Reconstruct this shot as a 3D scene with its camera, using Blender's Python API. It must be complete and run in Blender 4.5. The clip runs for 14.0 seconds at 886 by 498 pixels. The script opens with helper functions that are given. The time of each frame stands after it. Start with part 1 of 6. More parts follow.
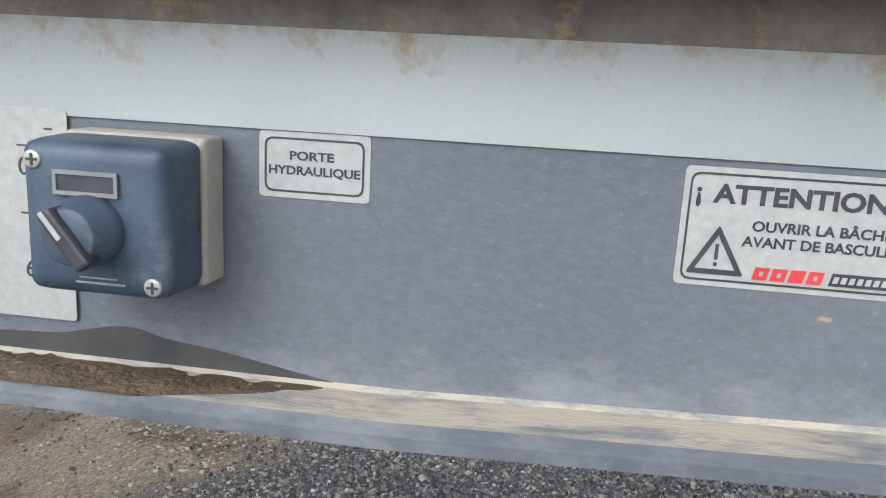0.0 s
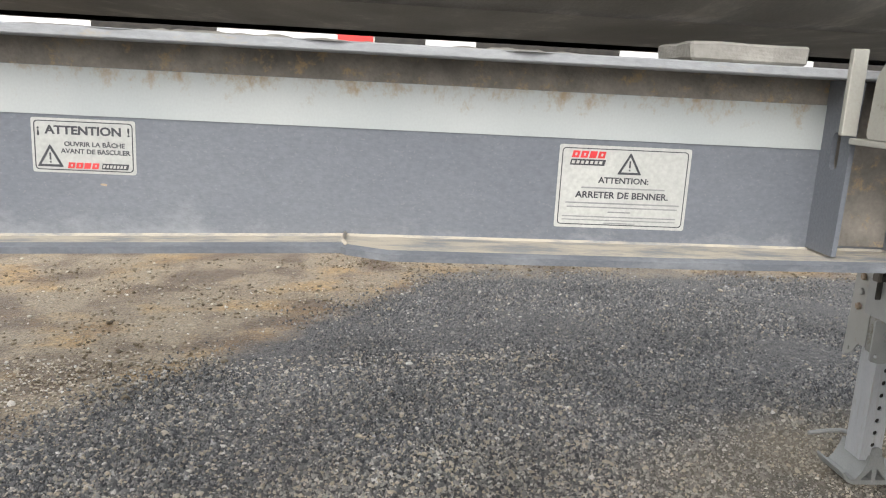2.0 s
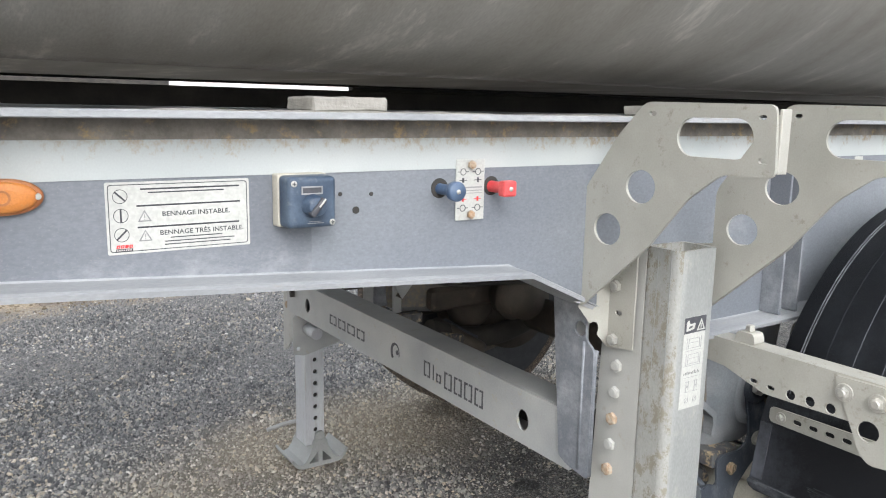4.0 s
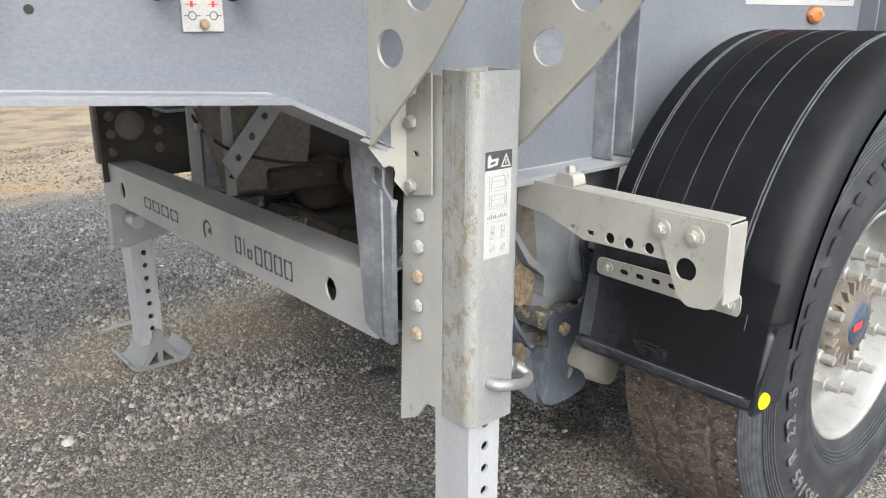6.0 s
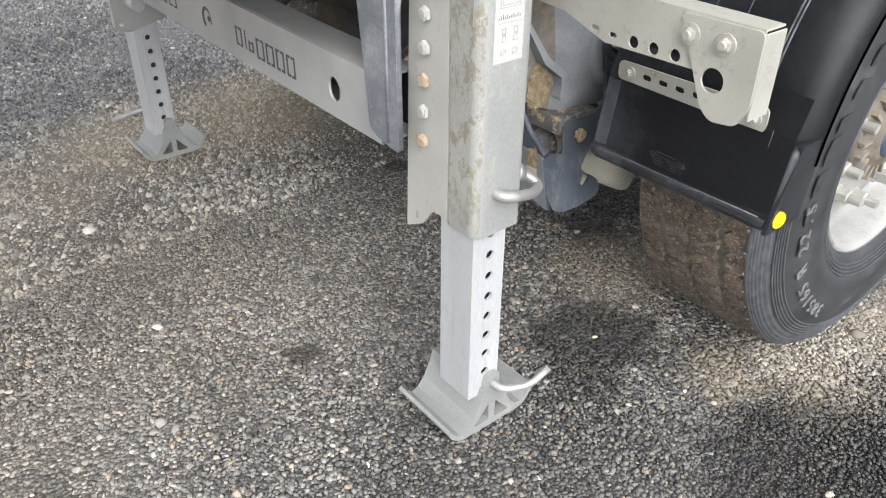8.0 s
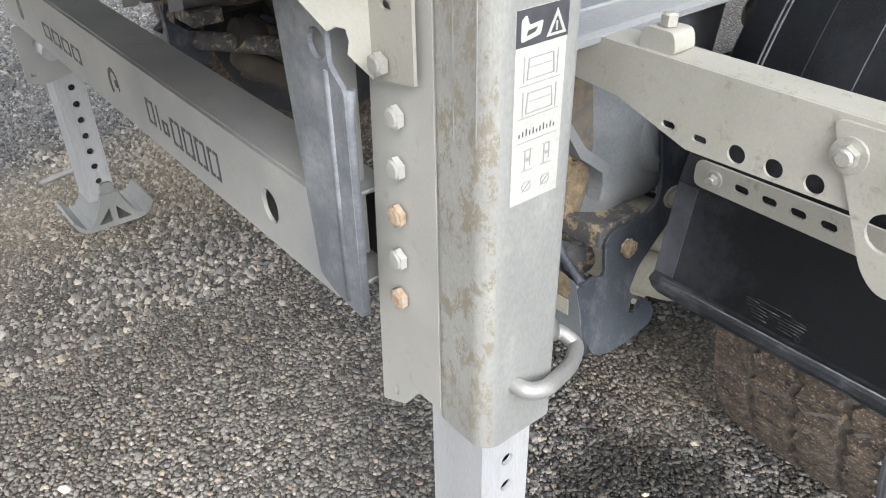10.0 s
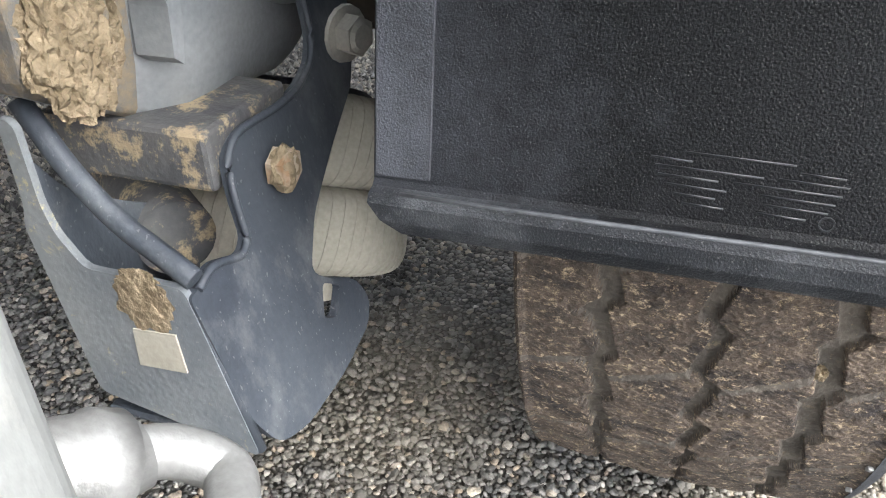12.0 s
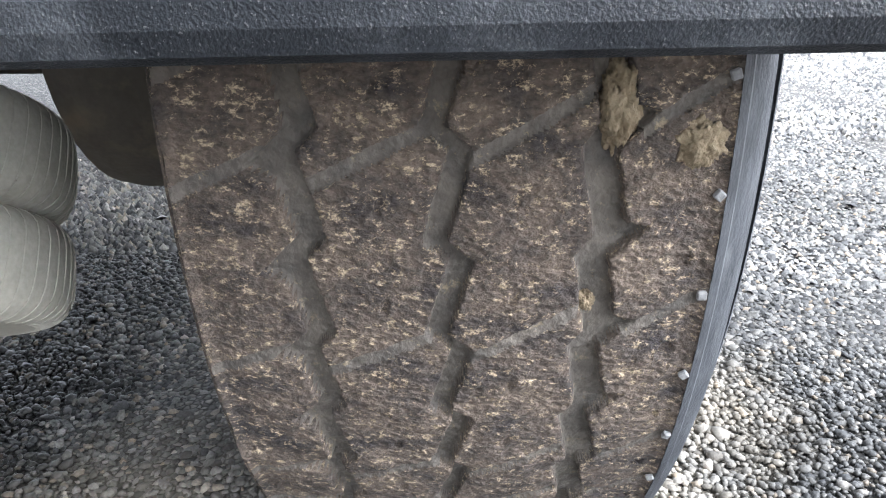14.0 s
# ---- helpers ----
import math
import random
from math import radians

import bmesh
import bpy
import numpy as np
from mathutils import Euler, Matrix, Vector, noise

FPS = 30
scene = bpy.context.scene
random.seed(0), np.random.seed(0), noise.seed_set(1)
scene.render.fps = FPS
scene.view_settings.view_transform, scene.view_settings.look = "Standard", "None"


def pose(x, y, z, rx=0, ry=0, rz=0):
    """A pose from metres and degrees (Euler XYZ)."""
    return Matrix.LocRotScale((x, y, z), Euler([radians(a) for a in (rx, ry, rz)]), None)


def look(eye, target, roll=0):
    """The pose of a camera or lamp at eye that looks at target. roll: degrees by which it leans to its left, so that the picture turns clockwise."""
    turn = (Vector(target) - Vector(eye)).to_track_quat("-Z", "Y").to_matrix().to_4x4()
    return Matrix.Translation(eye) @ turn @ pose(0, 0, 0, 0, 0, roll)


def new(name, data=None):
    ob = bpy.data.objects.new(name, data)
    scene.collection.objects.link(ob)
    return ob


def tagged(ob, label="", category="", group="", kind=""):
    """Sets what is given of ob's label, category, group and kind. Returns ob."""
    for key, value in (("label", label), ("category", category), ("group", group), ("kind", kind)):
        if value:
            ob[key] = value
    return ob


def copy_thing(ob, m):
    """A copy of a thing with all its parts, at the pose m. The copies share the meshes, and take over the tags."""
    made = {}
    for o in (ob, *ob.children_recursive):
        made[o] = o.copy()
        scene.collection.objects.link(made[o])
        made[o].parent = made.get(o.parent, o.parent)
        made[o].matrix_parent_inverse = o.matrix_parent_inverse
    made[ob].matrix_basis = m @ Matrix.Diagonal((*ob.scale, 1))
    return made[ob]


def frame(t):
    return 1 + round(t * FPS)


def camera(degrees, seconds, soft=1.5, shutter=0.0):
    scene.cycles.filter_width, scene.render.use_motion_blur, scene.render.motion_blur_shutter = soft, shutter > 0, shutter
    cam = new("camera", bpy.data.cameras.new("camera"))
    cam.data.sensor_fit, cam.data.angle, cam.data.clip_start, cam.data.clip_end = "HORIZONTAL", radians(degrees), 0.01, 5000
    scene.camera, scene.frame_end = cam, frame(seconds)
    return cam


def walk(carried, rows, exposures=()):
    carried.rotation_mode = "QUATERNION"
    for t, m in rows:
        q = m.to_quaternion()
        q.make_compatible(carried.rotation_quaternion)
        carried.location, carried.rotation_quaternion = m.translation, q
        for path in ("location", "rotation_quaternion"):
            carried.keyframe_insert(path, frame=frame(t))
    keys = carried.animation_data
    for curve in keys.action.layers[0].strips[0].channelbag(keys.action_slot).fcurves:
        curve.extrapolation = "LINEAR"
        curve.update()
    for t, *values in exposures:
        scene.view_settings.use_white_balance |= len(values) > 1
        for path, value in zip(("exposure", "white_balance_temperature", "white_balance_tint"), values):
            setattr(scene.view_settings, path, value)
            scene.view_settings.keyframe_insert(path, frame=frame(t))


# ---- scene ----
cam = camera(59.6, 14.0, 1.1)
PATH = [
    (0, (0.501, 0.143, 1.348), (0.223, 2.074, 0.906), 3.1),
    (0.4, (0.634, 0.105, 1.371), (0.395, 2.027, 0.87), 3.1),
    (0.6, (0.692, 0.076, 1.377), (0.467, 1.995, 0.86), 3.0),
    (1, (0.825, 0.043, 1.387), (0.529, 1.94, 0.827), 2.7),
    (1.5, (0.883, -0.138, 1.381), (0.715, 1.804, 0.932), 2.9),
    (2, (0.948, -0.363, 1.371), (1.129, 1.583, 0.95), 3.0),
    (2.5, (1.064, -0.529, 1.394), (1.638, 1.346, 0.998), 2.2),
    (3, (1.241, -0.629, 1.402), (2.1, 1.136, 1.023), 2.0),
    (3.5, (1.413, -0.622, 1.408), (2.416, 1.069, 1.044), 1.4),
    (3.7, (1.492, -0.576, 1.421), (2.538, 1.091, 1.064), 1.2),
    (5.8, (1.917, -0.558, 1.265), (3.184, 0.92, 0.805), 0.2),
    (6, (1.913, -0.553, 1.248), (3.161, 0.897, 0.665), 0.1),
    (6.5, (1.901, -0.545, 1.227), (3.073, 0.829, 0.368), 0.3),
    (7, (1.911, -0.538, 1.223), (3.033, 0.789, 0.233), 0.6),
    (7.2, (1.92, -0.541, 1.227), (3.026, 0.776, 0.206), 0.7),
    (9.3, (2.143, -0.3, 1.318), (3.151, 1.02, 0.203), -0.1),
    (9.5, (2.172, -0.237, 1.303), (3.184, 1.087, 0.197), -0.2),
    (10, (2.35, -0.092, 1.213), (3.392, 1.218, 0.118), -1.0),
    (10.5, (2.566, 0.036, 1.058), (3.745, 1.232, -0.028), -1.1),
    (11, (2.695, 0.189, 0.872), (4.049, 1.203, -0.196), -1.5),
    (11.5, (2.763, 0.243, 0.82), (4.269, 1.019, -0.243), -1.6),
    (12, (2.805, 0.263, 0.775), (4.402, 0.833, -0.288), -1.3),
    (12.5, (2.845, 0.22, 0.665), (4.468, 0.661, -0.418), -0.8),
    (13, (2.882, 0.21, 0.61), (4.599, 0.463, -0.384), -0.1),
    (13.5, (2.891, 0.214, 0.603), (4.707, 0.341, -0.227), -0.1),
    (14, (2.886, 0.221, 0.602), (4.748, 0.284, -0.127), -0.8),
]
EXPOSURES = ((0, 0.1, 6050, 10), (1.0, 0.15, 6550, 10), (1.5, 0.22, 6600, 10), (2.5, 0.44, 6350, 10), (3, 0.62, 6250, 10), (6, 0.75, 6400, 10), (9.5, 0.92, 6350, 10), (11, 0.68, 6350, 10), (11.8, 1.2, 6300, 10), (12.5, 1.95, 6450, 10), (13.2, 1.92, 6300, 10), (14, 1.84, 5850, 10))
walk(cam, [(t, look(eye, target, roll)) for t, eye, target, roll in PATH], EXPOSURES)

# ---- daylight: overcast sky with a weak, wide sun ----
sky_world = bpy.data.worlds.new("overcast_sky")
scene.world = sky_world
sky_world.use_nodes = True
wn = sky_world.node_tree
sky = wn.nodes.new("ShaderNodeTexSky")
sky.sky_type, sky.sun_disc = "NISHITA", False
sky.sun_elevation, sky.sun_rotation = radians(35), radians(205)
sky.air_density, sky.dust_density, sky.ozone_density = 1.0, 9.0, 1.0
soften = wn.nodes.new("ShaderNodeHueSaturation")
soften.inputs["Saturation"].default_value = 0.2
wn.links.new(sky.outputs[0], soften.inputs["Color"])
# an even cloud layer lies over the clear sky
cloud = wn.nodes.new("ShaderNodeMix")
cloud.data_type = "RGBA"
cloud.inputs[0].default_value = 0.6
cloud.inputs[7].default_value = (4.6, 4.75, 4.95, 1)
wn.links.new(soften.outputs[0], cloud.inputs[6])
wn.links.new(cloud.outputs[2], wn.nodes["Background"].inputs[0])
wn.nodes["Background"].inputs[1].default_value = 0.30
sun = new("sun", bpy.data.lights.new("sun", "SUN"))
sun.data.energy, sun.data.angle, sun.data.color = 0.75, radians(50), (1.0, 0.98, 0.95)
sun.matrix_world = look((0, 0, 0), (0.30, 0.62, -1.2))


# ---- materials ----
def material(name, col, col2, scale=6.0, rough=0.6, metal=0.0, bump=0.15, bump_scale=180.0, dirt=None, dirt_cut=0.6,
             dirt_soft=0.12, dirt_scale=9.0, stretch=(1, 1, 1), island=0.0, specks=0.0, speck_scale=420.0, speck_cut=0.70, rough2=None, dirt_rough=0.9, per_object=0.0, dirt_grain=0.62, grain=0.8, runs=None):
    """Two-scale colour variation, fine relief and, if given, dried dirt in patches."""
    m = bpy.data.materials.new(name)
    m.use_nodes = True
    nt = m.node_tree
    N, L = nt.nodes, nt.links
    b = N["Principled BSDF"]
    tc = N.new("ShaderNodeTexCoord")
    mp = N.new("ShaderNodeMapping")
    mp.inputs["Scale"].default_value = stretch
    L.new(tc.outputs["Object"], mp.inputs[0])

    def noise_of(s, detail=6.0, vec=None, rough=0.5):
        n = N.new("ShaderNodeTexNoise")
        n.inputs["Roughness"].default_value = rough
        n.inputs["Scale"].default_value, n.inputs["Detail"].default_value = s, detail
        L.new(vec or mp.outputs[0], n.inputs["Vector"])
        return n.outputs["Fac"]

    def mix(fac, a, c, kind="MIX"):
        x = N.new("ShaderNodeMix")
        x.data_type, x.blend_type = "RGBA", kind
        for sock, v in ((x.inputs[0], fac), (x.inputs[6], a), (x.inputs[7], c)):
            if isinstance(v, bpy.types.NodeSocket):
                L.new(v, sock)
            elif isinstance(v, (int, float)):
                sock.default_value = v
            else:
                sock.default_value = (*v, 1)
        return x.outputs[2]

    def band(v, lo, hi):
        r = N.new("ShaderNodeMapRange")
        r.inputs[1].default_value, r.inputs[2].default_value = lo, hi
        L.new(v, r.inputs[0])
        return r.outputs[0]

    big = band(noise_of(scale), 0.32, 0.68)
    colour = mix(big, col, col2)
    fine = noise_of(bump_scale, 3.0)
    tone = N.new("ShaderNodeHueSaturation")
    L.new(band(fine, 0.25, 0.75), tone.inputs["Fac"])
    tone.inputs["Value"].default_value = grain
    L.new(colour, tone.inputs["Color"])
    colour = tone.outputs[0]
    if island:
        g = N.new("ShaderNodeNewGeometry")
        h = N.new("ShaderNodeHueSaturation")
        r = N.new("ShaderNodeMapRange")
        r.inputs[3].default_value, r.inputs[4].default_value = 1 - island, 1 + island
        L.new(g.outputs["Random Per Island"], r.inputs[0])
        L.new(r.outputs[0], h.inputs["Value"])
        L.new(colour, h.inputs["Color"])
        colour = h.outputs[0]
    if per_object:
        g = N.new("ShaderNodeObjectInfo")
        h = N.new("ShaderNodeHueSaturation")
        r = N.new("ShaderNodeMapRange")
        r.inputs[3].default_value, r.inputs[4].default_value = 1 - per_object, 1 + per_object
        L.new(g.outputs["Random"], r.inputs[0])
        L.new(r.outputs[0], h.inputs["Value"])
        L.new(colour, h.inputs["Color"])
        colour = h.outputs[0]
    if specks:
        s = band(noise_of(speck_scale, 1.0), speck_cut, speck_cut + 0.04)
        mul = N.new("ShaderNodeMath")
        mul.operation = "MULTIPLY"
        mul.inputs[1].default_value = specks
        L.new(s, mul.inputs[0])
        colour = mix(mul.outputs[0], colour, (0.55, 0.55, 0.53))
    rsock = None
    if rough2 is not None:
        r = N.new("ShaderNodeMapRange")
        r.inputs[3].default_value, r.inputs[4].default_value = rough, rough2
        L.new(noise_of(scale * 2.3), r.inputs[0])
        rsock = r.outputs[0]
    if dirt is not None:
        d = noise_of(dirt_scale, 9.0, rough=dirt_grain)
        if runs:
            # stains that start at an edge above and thin out downwards
            sp = N.new("ShaderNodeSeparateXYZ")
            L.new(tc.outputs["Object"], sp.inputs[0])
            q = N.new("ShaderNodeMapRange")
            q.inputs[1].default_value, q.inputs[2].default_value, q.inputs[3].default_value, q.inputs[4].default_value = runs[0], runs[1], -0.16, 0.10
            L.new(sp.outputs[runs[2] if len(runs) > 2 else "Z"], q.inputs[0])
            s = N.new("ShaderNodeMath")
            L.new(d, s.inputs[0])
            L.new(q.outputs[0], s.inputs[1])
            d = s.outputs[0]
        mask = band(d, dirt_cut, dirt_cut + dirt_soft)
        colour = mix(mask, colour, dirt)
        r = N.new("ShaderNodeMix")
        r.data_type = "FLOAT"
        L.new(mask, r.inputs[0])
        if rsock:
            L.new(rsock, r.inputs[2])
        else:
            r.inputs[2].default_value = rough
        r.inputs[3].default_value = dirt_rough
        rsock = r.outputs[0]
        if metal:
            k = N.new("ShaderNodeMapRange")
            k.inputs[3].default_value, k.inputs[4].default_value = metal, 0.0
            L.new(mask, k.inputs[0])
            L.new(k.outputs[0], b.inputs["Metallic"])
    elif metal:
        b.inputs["Metallic"].default_value = metal
    if rsock:
        L.new(rsock, b.inputs["Roughness"])
    else:
        b.inputs["Roughness"].default_value = rough
    L.new(colour, b.inputs["Base Color"])
    if bump:
        bp = N.new("ShaderNodeBump")
        bp.inputs["Strength"].default_value, bp.inputs["Distance"].default_value = bump, 0.004
        L.new(fine, bp.inputs["Height"])
        L.new(bp.outputs[0], b.inputs["Normal"])
    return m


RAIL = material("rail_grey_metal", (0.14, 0.153, 0.175), (0.19, 0.203, 0.224), 4, 0.5, 0.2, 0.12, 260, (0.28, 0.29, 0.305), 0.54, 0.26, 15, rough2=0.68, stretch=(0.6, 1, 1), specks=0.07, speck_scale=420, speck_cut=0.68, dirt_grain=0.78, runs=(1.262, 1.170))
RAIL_DEEP = material("deep_rail_metal", (0.165, 0.180, 0.205), (0.215, 0.230, 0.252), 3, 0.5, 0.2, 0.12, 260, (0.30, 0.31, 0.322), 0.60, 0.22, 6, rough2=0.68, stretch=(0.6, 1, 1), specks=0.06, speck_scale=420, speck_cut=0.68, dirt_grain=0.7)
FLANGE_DEEP = material("rounded_flange_metal", (0.27, 0.283, 0.30), (0.35, 0.36, 0.37), 10, 0.55, 0.15, 0.15, 240, (0.36, 0.34, 0.30), 0.60, 0.14, 20, stretch=(0.4, 1, 1), dirt_grain=0.75)
RAIL_EDGE = material("worn_flange_edge", (0.25, 0.26, 0.275), (0.36, 0.37, 0.38), 16, 0.6, 0.1, 0.25, 240, (0.36, 0.32, 0.25), 0.58, 0.12, 24, stretch=(0.4, 1, 1), dirt_grain=0.78)
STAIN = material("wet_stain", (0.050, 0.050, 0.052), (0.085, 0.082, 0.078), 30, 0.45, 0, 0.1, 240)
# grime under the flange; also the painted shade between two stiffeners
RAIL_GRIME_SHADE = material("rail_grime_and_shade", (0.16, 0.145, 0.125), (0.29, 0.262, 0.225), 22, 0.8, 0, 0.4, 200, (0.36, 0.265, 0.15), 0.54, 0.12, 40, dirt_grain=0.75)
FLANGE = material("dusty_flange", (0.20, 0.21, 0.225), (0.27, 0.272, 0.27), 14, 0.6, 0.15, 0.25, 240, (0.43, 0.385, 0.31), 0.40, 0.14, 22, stretch=(0.5, 1.6, 1), dirt_grain=0.78)
TAPE = material("reflective_tape", (0.37, 0.395, 0.39), (0.43, 0.45, 0.44), 5, 0.4, 0, 0.03, 400, (0.31, 0.245, 0.16), 0.53, 0.20, 45, stretch=(1, 1, 0.75), dirt_grain=0.75, runs=(1.320, 1.3672), grain=0.93)
GALV = material("galvanised_steel", (0.35, 0.345, 0.305), (0.42, 0.412, 0.37), 8, 0.45, 0.3, 0.08, 320, (0.20, 0.18, 0.135), 0.57, 0.16, 24, rough2=0.62, grain=0.9, dirt_grain=0.78)
LEG = material("muddy_leg_metal", (0.27, 0.272, 0.26), (0.35, 0.35, 0.325), 9, 0.6, 0.15, 0.22, 240, (0.20, 0.182, 0.145), 0.515, 0.035, 34, stretch=(1, 1, 0.6), dirt_grain=0.85)
LEG_CLEAN = material("leg_metal", (0.26, 0.27, 0.265), (0.33, 0.335, 0.325), 5, 0.5, 0.25, 0.1, 300, (0.37, 0.365, 0.335), 0.56, 0.16, 26, stretch=(1, 1, 0.5), dirt_grain=0.75)
# paler than the leg: light from the -x side is put in its colour
FLANGE_LIT = material("side_lit_leg_flange", (0.36, 0.36, 0.335), (0.43, 0.43, 0.405), 7, 0.5, 0.15, 0.1, 300, (0.33, 0.30, 0.24), 0.60, 0.16, 26, grain=0.92)
INNER = material("bare_aluminium", (0.46, 0.48, 0.51), (0.58, 0.59, 0.60), 5, 0.42, 0.35, 0.1, 300, (0.40, 0.39, 0.36), 0.55, 0.14, 18, stretch=(2, 2, 0.2), dirt_grain=0.7)
BEAM = material("beam_grey_metal", (0.31, 0.32, 0.32), (0.41, 0.415, 0.40), 6, 0.5, 0.2, 0.12, 240, (0.36, 0.335, 0.265), 0.59, 0.10, 26, specks=0.2, dirt_grain=0.75, grain=0.9)
TUB = material("worn_tub_aluminium", (0.33, 0.315, 0.28), (0.47, 0.46, 0.43), 2.6, 0.5, 0.1, 0.08, 90, (0.62, 0.60, 0.55), 0.55, 0.11, 2.6, stretch=(3.2, 1, 0.35), rough2=0.62, dirt_grain=0.74)
GALV_CLEAN = material("clean_galvanised_steel", (0.265, 0.28, 0.275), (0.34, 0.352, 0.345), 6, 0.5, 0.15, 0.04, 300, (0.25, 0.24, 0.20), 0.57, 0.2, 20, grain=0.95)
BOLT = material("zinc_bolt", (0.45, 0.45, 0.42), (0.55, 0.53, 0.48), 30, 0.45, 0.6, 0.1, 300)
RUST = material("rusty_bolt", (0.30, 0.185, 0.10), (0.44, 0.385, 0.31), 90, 0.85, 0, 0.4, 300)
BLACK = material("black_plastic", (0.0065, 0.008, 0.011), (0.011, 0.013, 0.0175), 3, 0.31, 0, 0.20, 1000, (0.031, 0.036, 0.044), 0.50, 0.32, 9, rough2=0.45, specks=0.08, speck_scale=800, speck_cut=0.64, dirt_rough=0.55, dirt_grain=0.75)
PANEL = material("dust_speckled_black_plastic", (0.006, 0.007, 0.010), (0.011, 0.0125, 0.017), 4, 0.42, 0, 0.35, 900, (0.058, 0.063, 0.075), 0.46, 0.26, 6, rough2=0.55, specks=0.15, speck_scale=1300, speck_cut=0.66, dirt_rough=0.6, dirt_grain=0.80, runs=(0.20, 0.41, "Y"))
PANEL.node_tree.nodes["Principled BSDF"].inputs["Specular IOR Level"].default_value = 0.42
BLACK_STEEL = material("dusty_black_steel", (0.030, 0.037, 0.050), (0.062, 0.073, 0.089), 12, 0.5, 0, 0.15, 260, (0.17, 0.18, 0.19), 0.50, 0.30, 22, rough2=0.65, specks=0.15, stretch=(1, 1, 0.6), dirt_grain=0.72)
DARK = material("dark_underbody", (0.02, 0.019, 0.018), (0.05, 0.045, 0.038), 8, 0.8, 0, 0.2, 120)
UNDER = material("dusty_underbody_metal", (0.095, 0.083, 0.07), (0.16, 0.14, 0.112), 9, 0.8, 0, 0.25, 160, (0.22, 0.18, 0.125), 0.55, 0.16, 14)
CAST = material("cast_grey_metal", (0.20, 0.217, 0.235), (0.30, 0.312, 0.325), 10, 0.6, 0.15, 0.2, 220, (0.25, 0.20, 0.13), 0.68, 0.12, 14)
CLAY = material("dried_mud", (0.185, 0.14, 0.085), (0.32, 0.255, 0.168), 60, 0.95, 0, 1.0, 220)
DAMP = material("damp_sandy_dirt", (0.075, 0.055, 0.033), (0.14, 0.10, 0.06), 25, 0.75, 0, 0.9, 220, (0.30, 0.235, 0.15), 0.64, 0.03, 120)
# brown steel with the shade under the trailer put into its colour
UNDER_SHADED = material("shaded_brown_steel", (0.040, 0.033, 0.027), (0.085, 0.070, 0.054), 11, 0.7, 0, 0.3, 160, (0.15, 0.12, 0.085), 0.60, 0.16, 16)
PLASTIC_EDGE = material("scuffed_plastic_edge", (0.07, 0.074, 0.085), (0.13, 0.135, 0.15), 30, 0.5, 0, 0.2, 300)
# dusty plastic, with the sky's sheen on the lip put into the colour
LIP = material("dusty_sheen_plastic_lip", (0.030, 0.034, 0.041), (0.055, 0.060, 0.070), 8, 0.42, 0, 0.35, 800, (0.16, 0.17, 0.185), 0.49, 0.25, 16, rough2=0.55, specks=0.2, speck_scale=900, speck_cut=0.66, dirt_grain=0.8)
MOULDED = material("moulded_plastic_mark", (0.014, 0.016, 0.020), (0.036, 0.04, 0.046), 60, 0.4, 0, 0.2, 300)
RIDGE = material("worn_plastic_ridge", (0.05, 0.054, 0.062), (0.14, 0.147, 0.16), 60, 0.5, 0, 0.2, 300)
BELLOWS = material("dusty_beige_rubber", (0.43, 0.41, 0.345), (0.51, 0.485, 0.41), 7, 0.85, 0, 0.1, 240, (0.25, 0.225, 0.18), 0.62, 0.2, 14)
TREAD = material("muddy_tread", (0.042, 0.035, 0.034), (0.18, 0.138, 0.105), 48, 0.9, 0, 1.0, 380, (0.42, 0.33, 0.22), 0.545, 0.06, 200, stretch=(1, 0.6, 1.0), dirt_grain=0.85, grain=0.40)
GROOVE = material("tread_groove_rubber", (0.085, 0.076, 0.066), (0.15, 0.13, 0.108), 55, 0.85, 0, 0.6, 260, (0.27, 0.215, 0.145), 0.57, 0.08, 90, dirt_grain=0.8)
RUBBER = material("sidewall_rubber", (0.016, 0.018, 0.021), (0.035, 0.037, 0.041), 12, 0.6, 0, 0.12, 260, (0.075, 0.077, 0.08), 0.52, 0.25, 14, rough2=0.7, dirt_grain=0.7)
# greyer than the sidewall: light from the sky is put into this colour
SHOULDER = material("sky_lit_shoulder_rubber", (0.036, 0.039, 0.045), (0.078, 0.083, 0.092), 40, 0.6, 0, 0.25, 300, (0.135, 0.14, 0.145), 0.56, 0.25, 60, stretch=(1, 3, 1))
SCRAP = material("torn_pale_rubber", (0.18, 0.18, 0.18), (0.30, 0.30, 0.30), 60, 0.8, 0, 0.3, 300)
LEAF = material("clay_dusted_steel", (0.06, 0.062, 0.068), (0.12, 0.12, 0.12), 30, 0.7, 0, 0.3, 200, (0.34, 0.27, 0.175), 0.52, 0.08, 45, dirt_grain=0.75)
CAST_MUD = material("muddy_cast_metal", (0.13, 0.125, 0.12), (0.19, 0.178, 0.158), 20, 0.8, 0, 0.5, 200, (0.23, 0.185, 0.125), 0.46, 0.16, 50, dirt_grain=0.75)
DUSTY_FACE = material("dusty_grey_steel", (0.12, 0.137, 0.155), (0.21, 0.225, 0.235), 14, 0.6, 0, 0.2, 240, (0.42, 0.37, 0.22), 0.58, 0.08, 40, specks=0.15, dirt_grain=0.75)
WORN_BLOCK = material("worn_raised_rubber", (0.012, 0.0125, 0.014), (0.028, 0.029, 0.032), 70, 0.65, 0, 0.4, 200, (0.05, 0.05, 0.052), 0.54, 0.15, 60)
